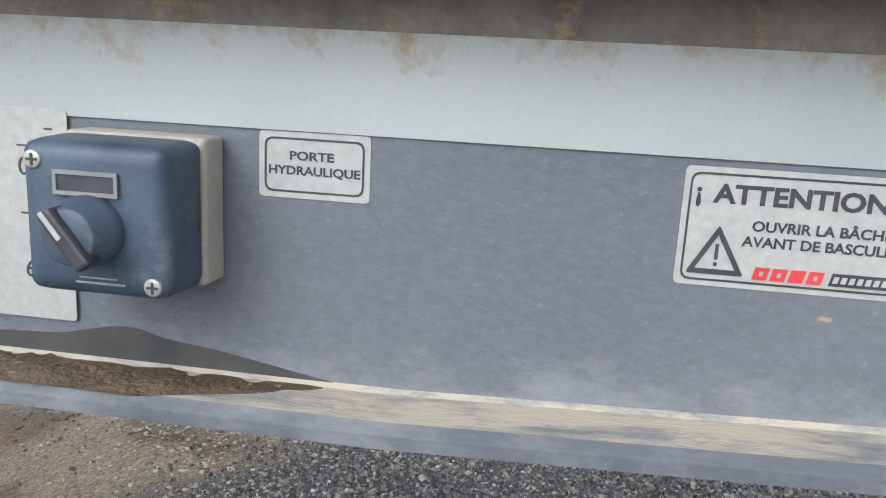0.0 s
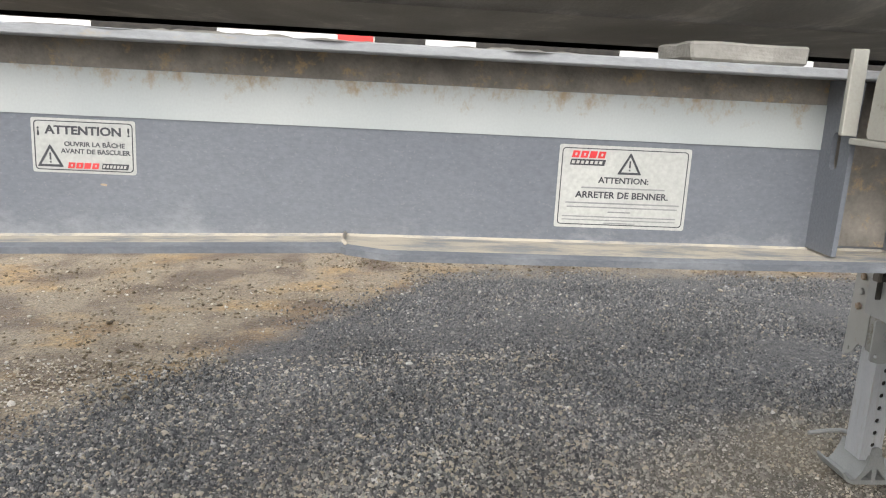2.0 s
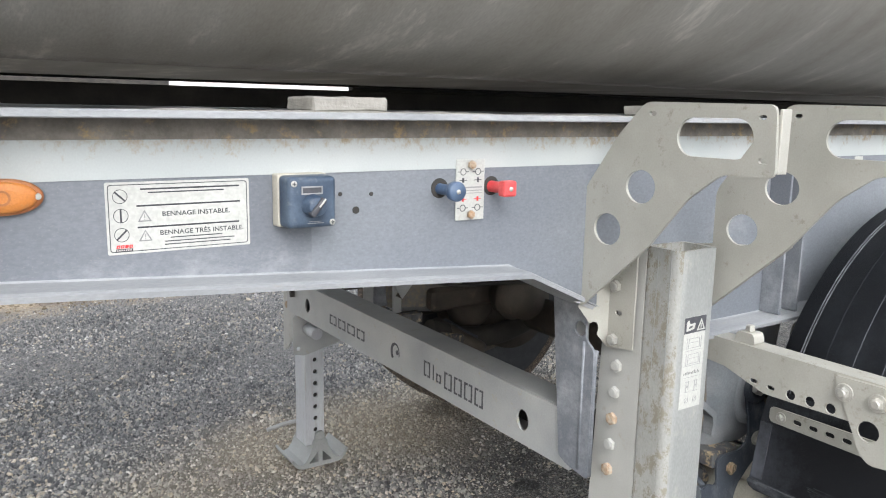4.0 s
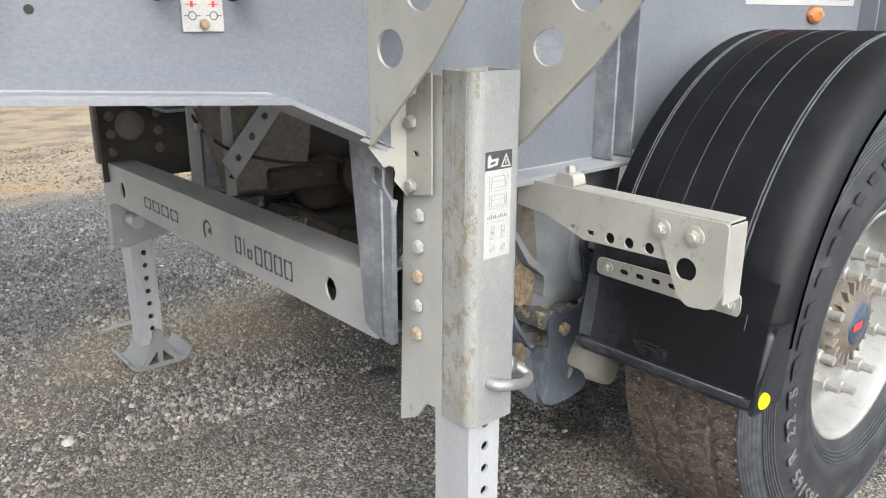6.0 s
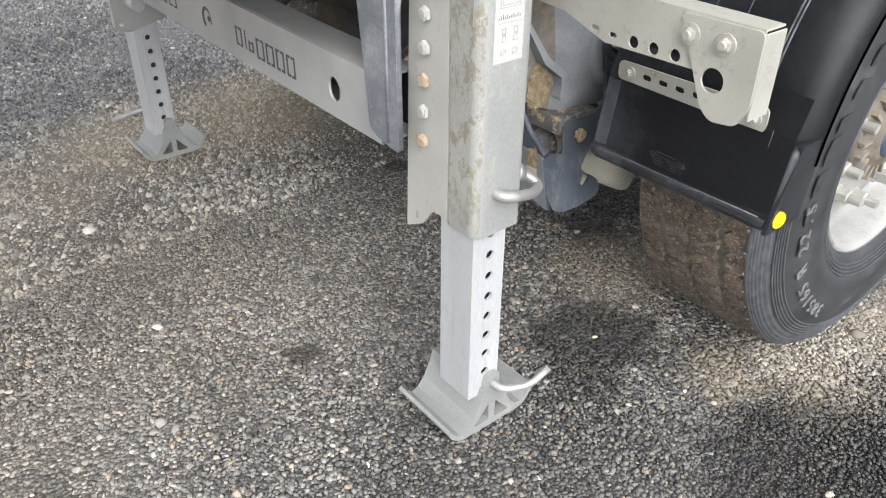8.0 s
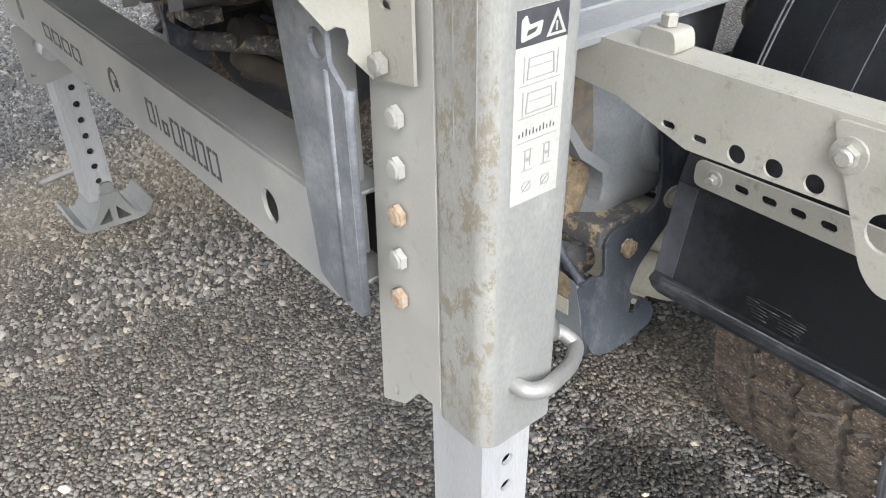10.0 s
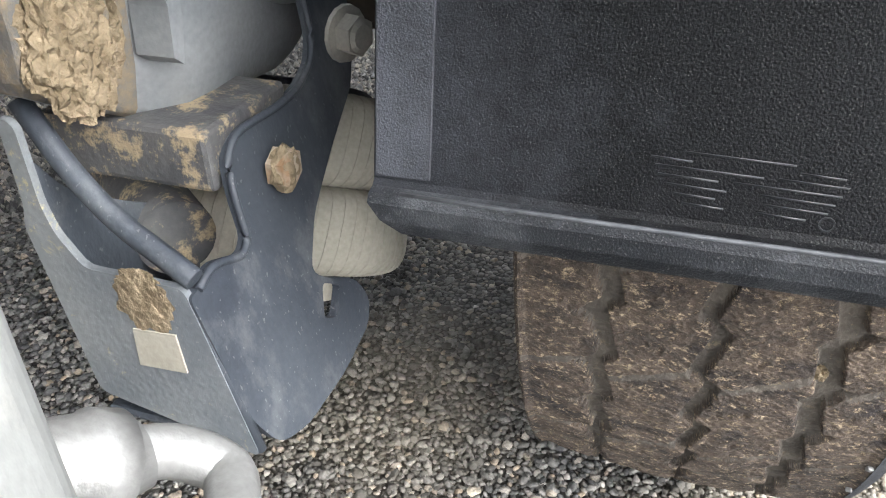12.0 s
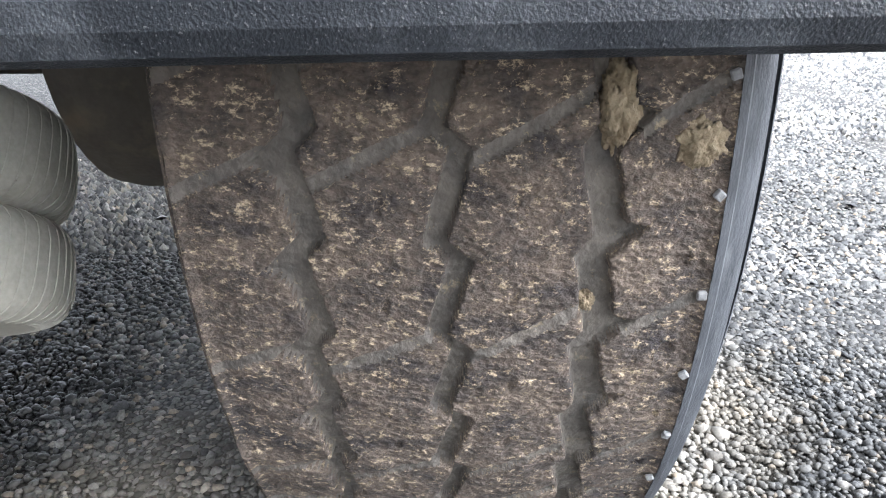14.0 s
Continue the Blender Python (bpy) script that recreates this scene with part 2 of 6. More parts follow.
LETTER = material("worn_raised_lettering", (0.10, 0.10, 0.103), (0.19, 0.19, 0.19), 90, 0.65, 0, 0.4, 200, (0.05, 0.05, 0.053), 0.58, 0.1, 70)
RIM = material("dirty_white_rim_paint", (0.25, 0.25, 0.24), (0.33, 0.33, 0.315), 9, 0.4, 0.1, 0.08, 200, (0.20, 0.175, 0.14), 0.58, 0.14, 22, dirt_grain=0.72)
WHITE = material("sticker_white", (0.42, 0.425, 0.40), (0.48, 0.485, 0.455), 6, 0.45, 0, 0.03, 200, (0.34, 0.32, 0.27), 0.60, 0.2, 30, dirt_grain=0.75)
INK = material("sticker_ink", (0.035, 0.037, 0.045), (0.065, 0.066, 0.075), 60, 0.5, 0, 0, 100)
GREYINK = material("faded_ink", (0.22, 0.22, 0.23), (0.3, 0.3, 0.3), 20, 0.5, 0, 0, 100)
RED = material("red_print", (0.62, 0.03, 0.035), (0.70, 0.06, 0.06), 15, 0.45, 0, 0, 100)
AMBER = material("amber_lens", (0.50, 0.165, 0.03), (0.58, 0.22, 0.05), 20, 0.45, 0, 0.2, 400, (0.36, 0.22, 0.11), 0.55, 0.25, 60)
AMBER_DARK = material("amber_rim", (0.30, 0.10, 0.03), (0.38, 0.15, 0.05), 20, 0.5, 0, 0.1, 300)
YELLOW = material("yellow_reflector", (0.85, 0.60, 0.01), (0.88, 0.64, 0.02), 10, 0.35, 0, 0, 100)
BLUEBOX = material("slate_blue_plastic", (0.030, 0.050, 0.085), (0.075, 0.105, 0.148), 26, 0.5, 0, 0.1, 300, (0.20, 0.215, 0.225), 0.55, 0.25, 28, dirt_grain=0.75)
CREAM = material("cream_plastic", (0.38, 0.36, 0.30), (0.46, 0.435, 0.37), 25, 0.6, 0, 0.08, 300, (0.22, 0.18, 0.13), 0.64, 0.12, 25)
BLUEKNOB = material("blue_knob", (0.05, 0.09, 0.17), (0.09, 0.13, 0.2), 30, 0.45, 0, 0.1, 300)
REDKNOB = material("red_knob", (0.5, 0.035, 0.04), (0.62, 0.09, 0.09), 30, 0.45, 0, 0.1, 300)
HANDLE = material("silver_handle", (0.30, 0.30, 0.295), (0.37, 0.37, 0.36), 14, 0.4, 0.35, 0.15, 280, (0.2, 0.19, 0.165), 0.60, 0.16, 22)
PAD = material("dusty_pad", (0.24, 0.23, 0.21), (0.34, 0.325, 0.295), 14, 0.85, 0, 0.4, 120, (0.22, 0.18, 0.13), 0.64, 0.1, 16)
FARWHITE = material("far_white_panel", (0.75, 0.76, 0.76), (0.8, 0.8, 0.8), 0.6, 0.5, 0, 0, 40)
FARRED = material("far_red_panel", (0.6, 0.03, 0.03), (0.66, 0.06, 0.05), 0.8, 0.5, 0, 0, 40)


# ---- helpers for things and parts ----
def thing(name, at, label, category, group="", kind=""):
    e = new(name)
    e.empty_display_size = 0.05
    e.location = at
    return tagged(e, label, category, group, kind)


def part(name, bm, mat, parent=None, label="", smooth=False, mats=()):
    """Links a bmesh, built in world places, as one mesh under a thing or a part."""
    me = bpy.data.meshes.new(name)
    bmesh.ops.recalc_face_normals(bm, faces=bm.faces)
    bm.to_mesh(me)
    bm.free()
    for m in (mat, *mats):
        me.materials.append(m)
    if smooth:
        me.shade_smooth()
    ob = new(name, me)
    if parent is not None:
        ob.parent = parent
        chain, m = [], Matrix()
        p = parent
        while p is not None:
            chain.append(p)
            p = p.parent
        for p in reversed(chain):
            m = m @ (p.matrix_parent_inverse @ p.matrix_basis if p.parent else p.matrix_basis)
        ob.matrix_parent_inverse = m.inverted()
    if label:
        tagged(ob, label)
    return ob


def box(x0, x1, y0, y1, z0, z1, bev=0.002, bm=None, seg=1):
    out = bm or bmesh.new()
    b = bmesh.new()
    bmesh.ops.create_cube(b, size=1, matrix=Matrix.Translation(((x0 + x1) / 2, (y0 + y1) / 2, (z0 + z1) / 2)) @ Matrix.Diagonal((abs(x1 - x0), abs(y1 - y0), abs(z1 - z0), 1)))
    if bev:
        bmesh.ops.bevel(b, geom=b.edges[:], offset=bev, segments=seg, affect="EDGES", profile=0.5)
    return merge(out, b)


def merge(out, b, m=None):
    if m is not None:
        b.transform(m)
    ids = [out.verts.new(v.co) for v in b.verts]
    b.verts.index_update()
    for f in b.faces:
        nf = out.faces.new([ids[v.index] for v in f.verts])
        nf.material_index, nf.smooth = f.material_index, f.smooth
    b.free()
    return out


def circle(cx, cy, r, n=20, ry=None):
    return [(cx + r * math.cos(2 * math.pi * i / n), cy + (ry or r) * math.sin(2 * math.pi * i / n)) for i in range(n)]


def slot(cx, cy, w, h, tilt=0.0, n=8):
    """A rounded slot of width w and height h."""
    r, pts = min(w, h) / 2, []
    dx, dy = max(w / 2 - r, 0), max(h / 2 - r, 0)
    for k, (sx, sy) in enumerate(((1, 1), (-1, 1), (-1, -1), (1, -1))):
        for i in range(n + 1):
            a = (k + i / n) * math.pi / 2
            pts.append((sx * dx + r * math.cos(a), sy * dy + r * math.sin(a)))
    out = []
    for p in pts:
        if not out or (abs(p[0] - out[-1][0]) + abs(p[1] - out[-1][1])) > 1e-6:
            out.append(p)
    if abs(out[0][0] - out[-1][0]) + abs(out[0][1] - out[-1][1]) < 1e-6:
        out.pop()
    c, s = math.cos(tilt), math.sin(tilt)
    return [(cx + c * x - s * y, cy + s * x + c * y) for x, y in out]


def rounded(pts, r, n=4):
    """A polygon with its corners rounded."""
    out = []
    k = len(pts)
    for i in range(k):
        p, a, b = Vector(pts[i]), Vector(pts[i - 1]), Vector(pts[(i + 1) % k])
        d = min(r, (a - p).length * 0.45, (b - p).length * 0.45)
        s, e = p + (a - p).normalized() * d, p + (b - p).normalized() * d
        for j in range(n + 1):
            t = j / n
            q = s * (1 - t) ** 2 + p * 2 * t * (1 - t) + e * t * t
            out.append((q.x, q.y))
    return out


def plate(outline, holes, thick, place, bev=0.0):
    """A plate from an outline and holes in its plane; place(u, v, w) gives the world place, w from 0 to thick."""
    bm = bmesh.new()
    loops = []
    for pts in [outline, *holes]:
        vs = [bm.verts.new((u, v, 0)) for u, v in pts]
        es = [bm.edges.new((vs[i], vs[(i + 1) % len(vs)])) for i in range(len(vs))]
        loops.append((vs, es))
    bmesh.ops.triangle_fill(bm, edges=[e for _, es in loops for e in es], use_beauty=True)
    top = bm.faces[:]
    ret = bmesh.ops.extrude_face_region(bm, geom=top, use_keep_orig=True)
    for g in ret["geom"]:
        if isinstance(g, bmesh.types.BMVert):
            g.co.z = thick
    for v in bm.verts:
        v.co = Vector(place(v.co.x, v.co.y, v.co.z))
    return bm


def in_x(x):
    return lambda u, v, w: (x + w, u, v)


def in_y(y):
    return lambda u, v, w: (u, y + w, v)


def sweep(profile, path_pts, closed=False):
    """A profile of (a, b) carried along places with frames: each path point is (origin, a_axis, b_axis)."""
    bm = bmesh.new()
    rings = [[bm.verts.new(Vector(o) + Vector(a) * p + Vector(b) * q) for p, q in profile] for o, a, b in path_pts]
    n = len(profile)
    for r0, r1 in zip(rings, rings[1:]):
        for i in range(n if closed else n - 1):
            j = (i + 1) % n
            bm.faces.new((r0[i], r0[j], r1[j], r1[i]))
    if closed:
        bm.faces.new(rings[0])
        bm.faces.new(list(reversed(rings[-1])))
    return bm


def tube(points, r, n=12, bm=None):
    """A round bar along points."""
    out = bm or bmesh.new()
    pts = [Vector(p) for p in points]
    rings = []
    up = Vector((0, 0, 1))
    for i, p in enumerate(pts):
        d = (pts[min(i + 1, len(pts) - 1)] - pts[max(i - 1, 0)]).normalized()
        a = d.cross(up if abs(d.z) < 0.9 else Vector((1, 0, 0))).normalized()
        b = d.cross(a)
        rr = r[i] if isinstance(r, (list, tuple)) else r
        rings.append([out.verts.new(p + (a * math.cos(2 * math.pi * k / n) + b * math.sin(2 * math.pi * k / n)) * rr) for k in range(n)])
    for r0, r1 in zip(rings, rings[1:]):
        for k in range(n):
            f = out.faces.new((r0[k], r0[(k + 1) % n], r1[(k + 1) % n], r1[k]))
            f.smooth = True
    out.faces.new(rings[0])
    out.faces.new(list(reversed(rings[-1])))
    return out


def bend(points, r, n=6):
    """Round the corners of a polyline in space."""
    pts = [Vector(p) for p in points]
    out = [pts[0]]
    for a, p, b in zip(pts, pts[1:], pts[2:]):
        d = min(r, (a - p).length * 0.45, (b - p).length * 0.45)
        s, e = p + (a - p).normalized() * d, p + (b - p).normalized() * d
        out += [s * (1 - t) ** 2 + p * 2 * t * (1 - t) + e * t * t for t in (j / n for j in range(n + 1))]
    out.append(pts[-1])
    return out


def lathe(profile, centre, axis="y", n=48, arc=(0.0, 2 * math.pi)):
    """Turns a profile of (along the axis, radius) round an axis through the centre."""
    bm = bmesh.new()
    full = abs(arc[1] - arc[0] - 2 * math.pi) < 1e-6
    k = n if full else n + 1
    rings = []
    for i in range(k):
        a = arc[0] + (arc[1] - arc[0]) * i / n
        ring = []
        for h, r in profile:
            u, v = r * math.cos(a), r * math.sin(a)
            co = {"y": (u, h, v), "x": (h, u, v), "z": (u, v, h)}[axis]
            ring.append(bm.verts.new(Vector(centre) + Vector(co)))
        rings.append(ring)
    for i in range(n):
        r0, r1 = rings[i], rings[(i + 1) % k]
        for j in range(len(profile) - 1):
            f = bm.faces.new((r0[j], r0[j + 1], r1[j + 1], r1[j]))
            f.smooth = True
    return bm


def bolt_bm(at, way, r=0.012, h=0.009, washer=0.0):
    """A hexagon head with a washer, on a face that looks along way."""
    bm = bmesh.new()
    q = Vector(way).to_track_quat("Z", "Y").to_matrix().to_4x4()
    m = Matrix.Translation(at) @ q
    if washer:
        bmesh.ops.create_cone(bm, cap_ends=True, segments=16, radius1=washer, radius2=washer * 0.97, depth=0.003, matrix=m @ Matrix.Translation((0, 0, 0.0015)))
    bmesh.ops.create_cone(bm, cap_ends=True, segments=6, radius1=r, radius2=r, depth=h, matrix=m @ Matrix.Translation((0, 0, 0.003 + h / 2)))
    bmesh.ops.create_cone(bm, cap_ends=True, segments=12, radius1=r * 0.86, radius2=r * 0.6, depth=0.0022, matrix=m @ Matrix.Translation((0, 0, 0.003 + h + 0.0008)))
    return bm


def words(text, at, size, mat, parent, right=(1, 0, 0), up=(0, 0, 1), bold=0.0, align="CENTER", name="lettering", width=None, shear=0.0, lift=0.0004):
    """Flat lettering in the built-in font; width squeezes the line to a length."""
    cu = bpy.data.curves.new(name, "FONT")
    cu.body, cu.size, cu.align_x, cu.align_y, cu.offset, cu.shear, cu.extrude = text, size, align, "CENTER", bold * size, shear, lift / 2
    cu.resolution_u = 3
    tmp = bpy.data.objects.new("tmp_text", cu)
    scene.collection.objects.link(tmp)
    dg = bpy.context.evaluated_depsgraph_get()
    me = bpy.data.meshes.new_from_object(tmp.evaluated_get(dg))
    bpy.data.objects.remove(tmp)
    bm = bmesh.new()
    bm.from_mesh(me)
    bpy.data.meshes.remove(me)
    k = 1.0
    if width:
        xs = [v.co.x for v in bm.verts]
        k = width / max(max(xs) - min(xs), 1e-6)
    R, U = Vector(right).normalized(), Vector(up).normalized()
    W = R.cross(U)
    for v in bm.verts:
        v.co = Vector(at) + R * (v.co.x * k) + U * v.co.y + W * (v.co.z + lift / 2)
    return part(name, bm, mat, parent)


def bars(rects, y, mat, parent, name="print_bar", thick=0.0004):
    """Flat printed bars on a face that looks along -y: (x0, x1, z0, z1)."""
    for x0, x1, z0, z1 in rects:
        part(name, box(x0, x1, y - thick, y, z0, z1, 0), mat, parent)


# ---- ground ----
def ground_z(x, y):
    """Height of the yard; the gravel is pushed up round the loaded wheel."""
    dx, dy = min(x - 2.8, 0.0), max(y - 1.0, 0.0)
    heaped = 0.034 * math.exp(-((x - 3.74) / 0.26) ** 2 - ((y - 0.30) / 0.20) ** 2)
    return heaped - 0.30 * math.tanh(-0.043 * dx / 0.30) - 0.30 * math.tanh(0.028 * dy / 0.30)


SAND_EDGE = (1.45, 3.55)      # bare earth lies beyond y = 1.45 x + 3.55, at the most 5.75
WET_EDGE = (0.26, 2.02)       # and the gravel before it is wet down to y = 0.26 x + 2.02
# damp stains, and shade under the trailer painted as spots: place, radius, how dark
DAMP_SHADE_SPOTS = ((4.40, 0.95, 0.36, 0.75), (3.86, 0.87, 0.13, 1.0), (3.66, 0.81, 0.09, 1.0), (3.25, 0.44, 0.155, 1.0), (3.13, 0.36, 0.10, 0.8), (3.45, 1.56, 0.045, 1.0), (2.62, 0.84, 0.03, 0.9),
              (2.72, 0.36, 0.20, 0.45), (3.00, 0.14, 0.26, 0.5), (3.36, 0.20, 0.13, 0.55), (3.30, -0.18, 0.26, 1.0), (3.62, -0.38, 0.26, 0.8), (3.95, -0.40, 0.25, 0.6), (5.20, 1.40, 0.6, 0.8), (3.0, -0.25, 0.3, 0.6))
# pale dust among stones, some spots only brighten shaded ground: place, radius, how thick
DUST_LIGHT_SPOTS = ((3.55, 0.62, 0.13, 0.5), (3.40, 0.14, 0.07, 0.5), (3.58, 0.07, 0.12, 0.5), (3.85, -0.02, 0.13, 0.5), (3.30, 2.40, 0.32, 0.8), (3.85, 2.45, 0.32, 0.8), (2.80, 2.40, 0.28, 0.7), (2.3, 1.35, 0.45, 0.2), (1.75, 1.15, 0.4, 0.25), (2.35, 2.2, 0.25, 0.45), (2.0, 1.75, 0.2, 0.4))


def ground_zones(N, L):
    """Two factors for the ground's materials: how sandy and how wet a place is."""
    tc = N.new("ShaderNodeTexCoord")
    sep = N.new("ShaderNodeSeparateXYZ")
    L.new(tc.outputs["Object"], sep.inputs[0])

    def math_of(op, a, b, c=None):
        n = N.new("ShaderNodeMath")
        n.operation = op
        for s, v in zip(n.inputs, (a, b, c)):
            if isinstance(v, bpy.types.NodeSocket):
                L.new(v, s)
            elif v is not None:
                s.default_value = v
        return n.outputs[0]

    def noise_of(s, d=5.0):
        n = N.new("ShaderNodeTexNoise")
        n.inputs["Scale"].default_value, n.inputs["Detail"].default_value = s, d
        L.new(tc.outputs["Object"], n.inputs["Vector"])
        return n.outputs["Fac"]

    def step(v, lo, hi):
        r = N.new("ShaderNodeMapRange")
        r.inputs[1].default_value, r.inputs[2].default_value = lo, hi
        L.new(v, r.inputs[0])
        return r.outputs[0]

    wob = math_of("MULTIPLY_ADD", noise_of(2.2, 6), 1.1, -0.55)
    X, Y = sep.outputs["X"], sep.outputs["Y"]
    edge = math_of("MINIMUM", math_of("MULTIPLY_ADD", X, SAND_EDGE[0], SAND_EDGE[1]), 5.75)
    sandy = step(math_of("ADD", math_of("SUBTRACT", Y, edge), wob), -0.12, 0.25)
    wet = step(math_of("ADD", math_of("SUBTRACT", Y, math_of("MULTIPLY_ADD", X, WET_EDGE[0], WET_EDGE[1])), wob), -0.05, 0.30)
    blot = math_of("MULTIPLY_ADD", noise_of(11, 4), 0.22, -0.11)

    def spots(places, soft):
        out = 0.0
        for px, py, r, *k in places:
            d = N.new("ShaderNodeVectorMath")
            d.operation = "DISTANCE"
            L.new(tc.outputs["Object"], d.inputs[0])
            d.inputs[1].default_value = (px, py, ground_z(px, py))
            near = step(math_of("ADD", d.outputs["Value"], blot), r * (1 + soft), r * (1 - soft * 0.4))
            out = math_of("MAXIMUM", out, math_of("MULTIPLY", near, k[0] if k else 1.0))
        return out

    return sandy, wet, spots(DAMP_SHADE_SPOTS, 0.40), spots(DUST_LIGHT_SPOTS, 0.9), noise_of


def ground_material():
    m = bpy.data.materials.new("gravel_ground")
    m.use_nodes = True
    nt = m.node_tree
    N, L = nt.nodes, nt.links
    b = N["Principled BSDF"]
    tc = N.new("ShaderNodeTexCoord")
    sandy, wet, damp, dusty, noise_of = ground_zones(N, L)

    def ramp(v, stops):
        r = N.new("ShaderNodeValToRGB")
        while len(r.color_ramp.elements) < len(stops):
            r.color_ramp.elements.new(0.5)
        for e, (p, c) in zip(r.color_ramp.elements, stops):
            e.position, e.color = p, (*c, 1)
        L.new(v, r.inputs[0])
        return r.outputs[0]

    def mix(fac, a, c, kind="MIX"):
        x = N.new("ShaderNodeMix")
        x.data_type, x.blend_type = "RGBA", kind
        for sock, v in ((x.inputs[0], fac), (x.inputs[6], a), (x.inputs[7], c)):
            if isinstance(v, bpy.types.NodeSocket):
                L.new(v, sock)
            elif isinstance(v, (int, float)):
                sock.default_value = v
            else:
                sock.default_value = (*v, 1)
        return x.outputs[2]

    vor = N.new("ShaderNodeTexVoronoi")
    vor.inputs["Scale"].default_value = 92.0
    L.new(tc.outputs["Object"], vor.inputs["Vector"])
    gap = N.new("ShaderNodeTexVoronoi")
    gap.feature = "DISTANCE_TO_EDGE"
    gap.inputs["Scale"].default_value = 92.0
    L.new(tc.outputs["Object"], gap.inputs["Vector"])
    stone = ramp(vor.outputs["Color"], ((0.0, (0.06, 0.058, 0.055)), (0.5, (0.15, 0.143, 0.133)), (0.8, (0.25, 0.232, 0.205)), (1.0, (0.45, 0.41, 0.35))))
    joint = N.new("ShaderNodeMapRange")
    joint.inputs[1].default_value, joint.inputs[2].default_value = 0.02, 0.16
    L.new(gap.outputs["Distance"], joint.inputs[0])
    # gaps between the stones are painted dark, as if in shade
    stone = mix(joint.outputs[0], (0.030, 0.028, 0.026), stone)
    stone = mix(wet, stone, mix(1.0, stone, (0.66, 0.67, 0.70), "MULTIPLY"))
    # darkens the damp stains and the painted trailer shade
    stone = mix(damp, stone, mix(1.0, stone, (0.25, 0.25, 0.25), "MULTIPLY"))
    stone = mix(dusty, stone, mix(0.6, stone, (0.34, 0.29, 0.21)))
    # sandy earth: grey-brown with yellow clay patches and darker damp ones
    sand = ramp(noise_of(55, 8), ((0.28, (0.125, 0.094, 0.058)), (0.5, (0.245, 0.192, 0.124)), (0.72, (0.42, 0.338, 0.228))))
    r = N.new("ShaderNodeMapRange")
    r.inputs[1].default_value, r.inputs[2].default_value = 0.52, 0.66
    L.new(noise_of(1.9, 9), r.inputs[0])
    sand = mix(r.outputs[0], sand, mix(1.0, sand, (1.28, 1.07, 0.70), "MULTIPLY"))
    r = N.new("ShaderNodeMapRange")
    r.inputs[1].default_value, r.inputs[2].default_value = 0.47, 0.62
    L.new(noise_of(2.3, 12), r.inputs[0])
    sand = mix(r.outputs[0], sand, mix(1.0, sand, (0.46, 0.40, 0.36), "MULTIPLY"))
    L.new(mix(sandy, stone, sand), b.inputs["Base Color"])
    rr = N.new("ShaderNodeMapRange")
    rr.inputs[3].default_value, rr.inputs[4].default_value = 0.92, 0.45
    L.new(wet, rr.inputs[0])
    L.new(rr.outputs[0], b.inputs["Roughness"])
    bp = N.new("ShaderNodeBump")
    bp.inputs["Strength"].default_value, bp.inputs["Distance"].default_value = 1.0, 0.009
    L.new(vor.outputs["Distance"], bp.inputs["Height"])
    bp.invert = True
    bq = N.new("ShaderNodeBump")
    bq.inputs["Strength"].default_value, bq.inputs["Distance"].default_value = 0.7, 0.05
    L.new(noise_of(9, 9), bq.inputs["Height"])
    L.new(bp.outputs[0], bq.inputs["Normal"])
    L.new(bq.outputs[0], b.inputs["Normal"])
    return m


def build_ground():
    xs = sorted(set([round(-1.5 + 0.12 * i, 3) for i in range(70)] + [-400, -150, -60, -25, -10, -5, -3, 8, 10, 14, 25, 60, 150, 400]))
    ys = sorted(set([round(-1.5 + 0.12 * i, 3) for i in range(80)] + [-400, -150, -60, -25, -10, -5, -3, 9, 12, 18, 30, 60, 150, 400]))
    verts = [(x, y, ground_z(x, y) + (0.012 * noise.noise((x * 1.3, y * 1.3, 0.0)) if -2 < x < 8 and -2 < y < 9 else 0)) for y in ys for x in xs]
    w = len(xs)
    faces = [(j * w + i, j * w + i + 1, (j + 1) * w + i + 1, (j + 1) * w + i) for j in range(len(ys) - 1) for i in range(w - 1)]
    me = bpy.data.meshes.new("ground")
    me.from_pydata(verts, [], faces)
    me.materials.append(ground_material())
    me.shade_smooth()
    tagged(new("ground", me), "dark grey gravel yard with sandy brown patches", "ground", kind="structure")


build_ground()

# ---- chassis ----
WEB = 0.544          # outer face of the near rail's web
MIDDLE = 1.335       # centre line of the trailer


def flange_line(x):
    """Height of the lower flange's upper face along the rail."""
    pts = ((-9, 1.170), (0.42, 1.170), (0.912, 1.187), (1.60, 1.190), (2.50, 1.128), (2.92, 0.935), (12, 0.935))
    for (a, za), (b, zb) in zip(pts, pts[1:]):
        if x <= b:
            return za + (zb - za) * (x - a) / (b - a)
    return 0.935


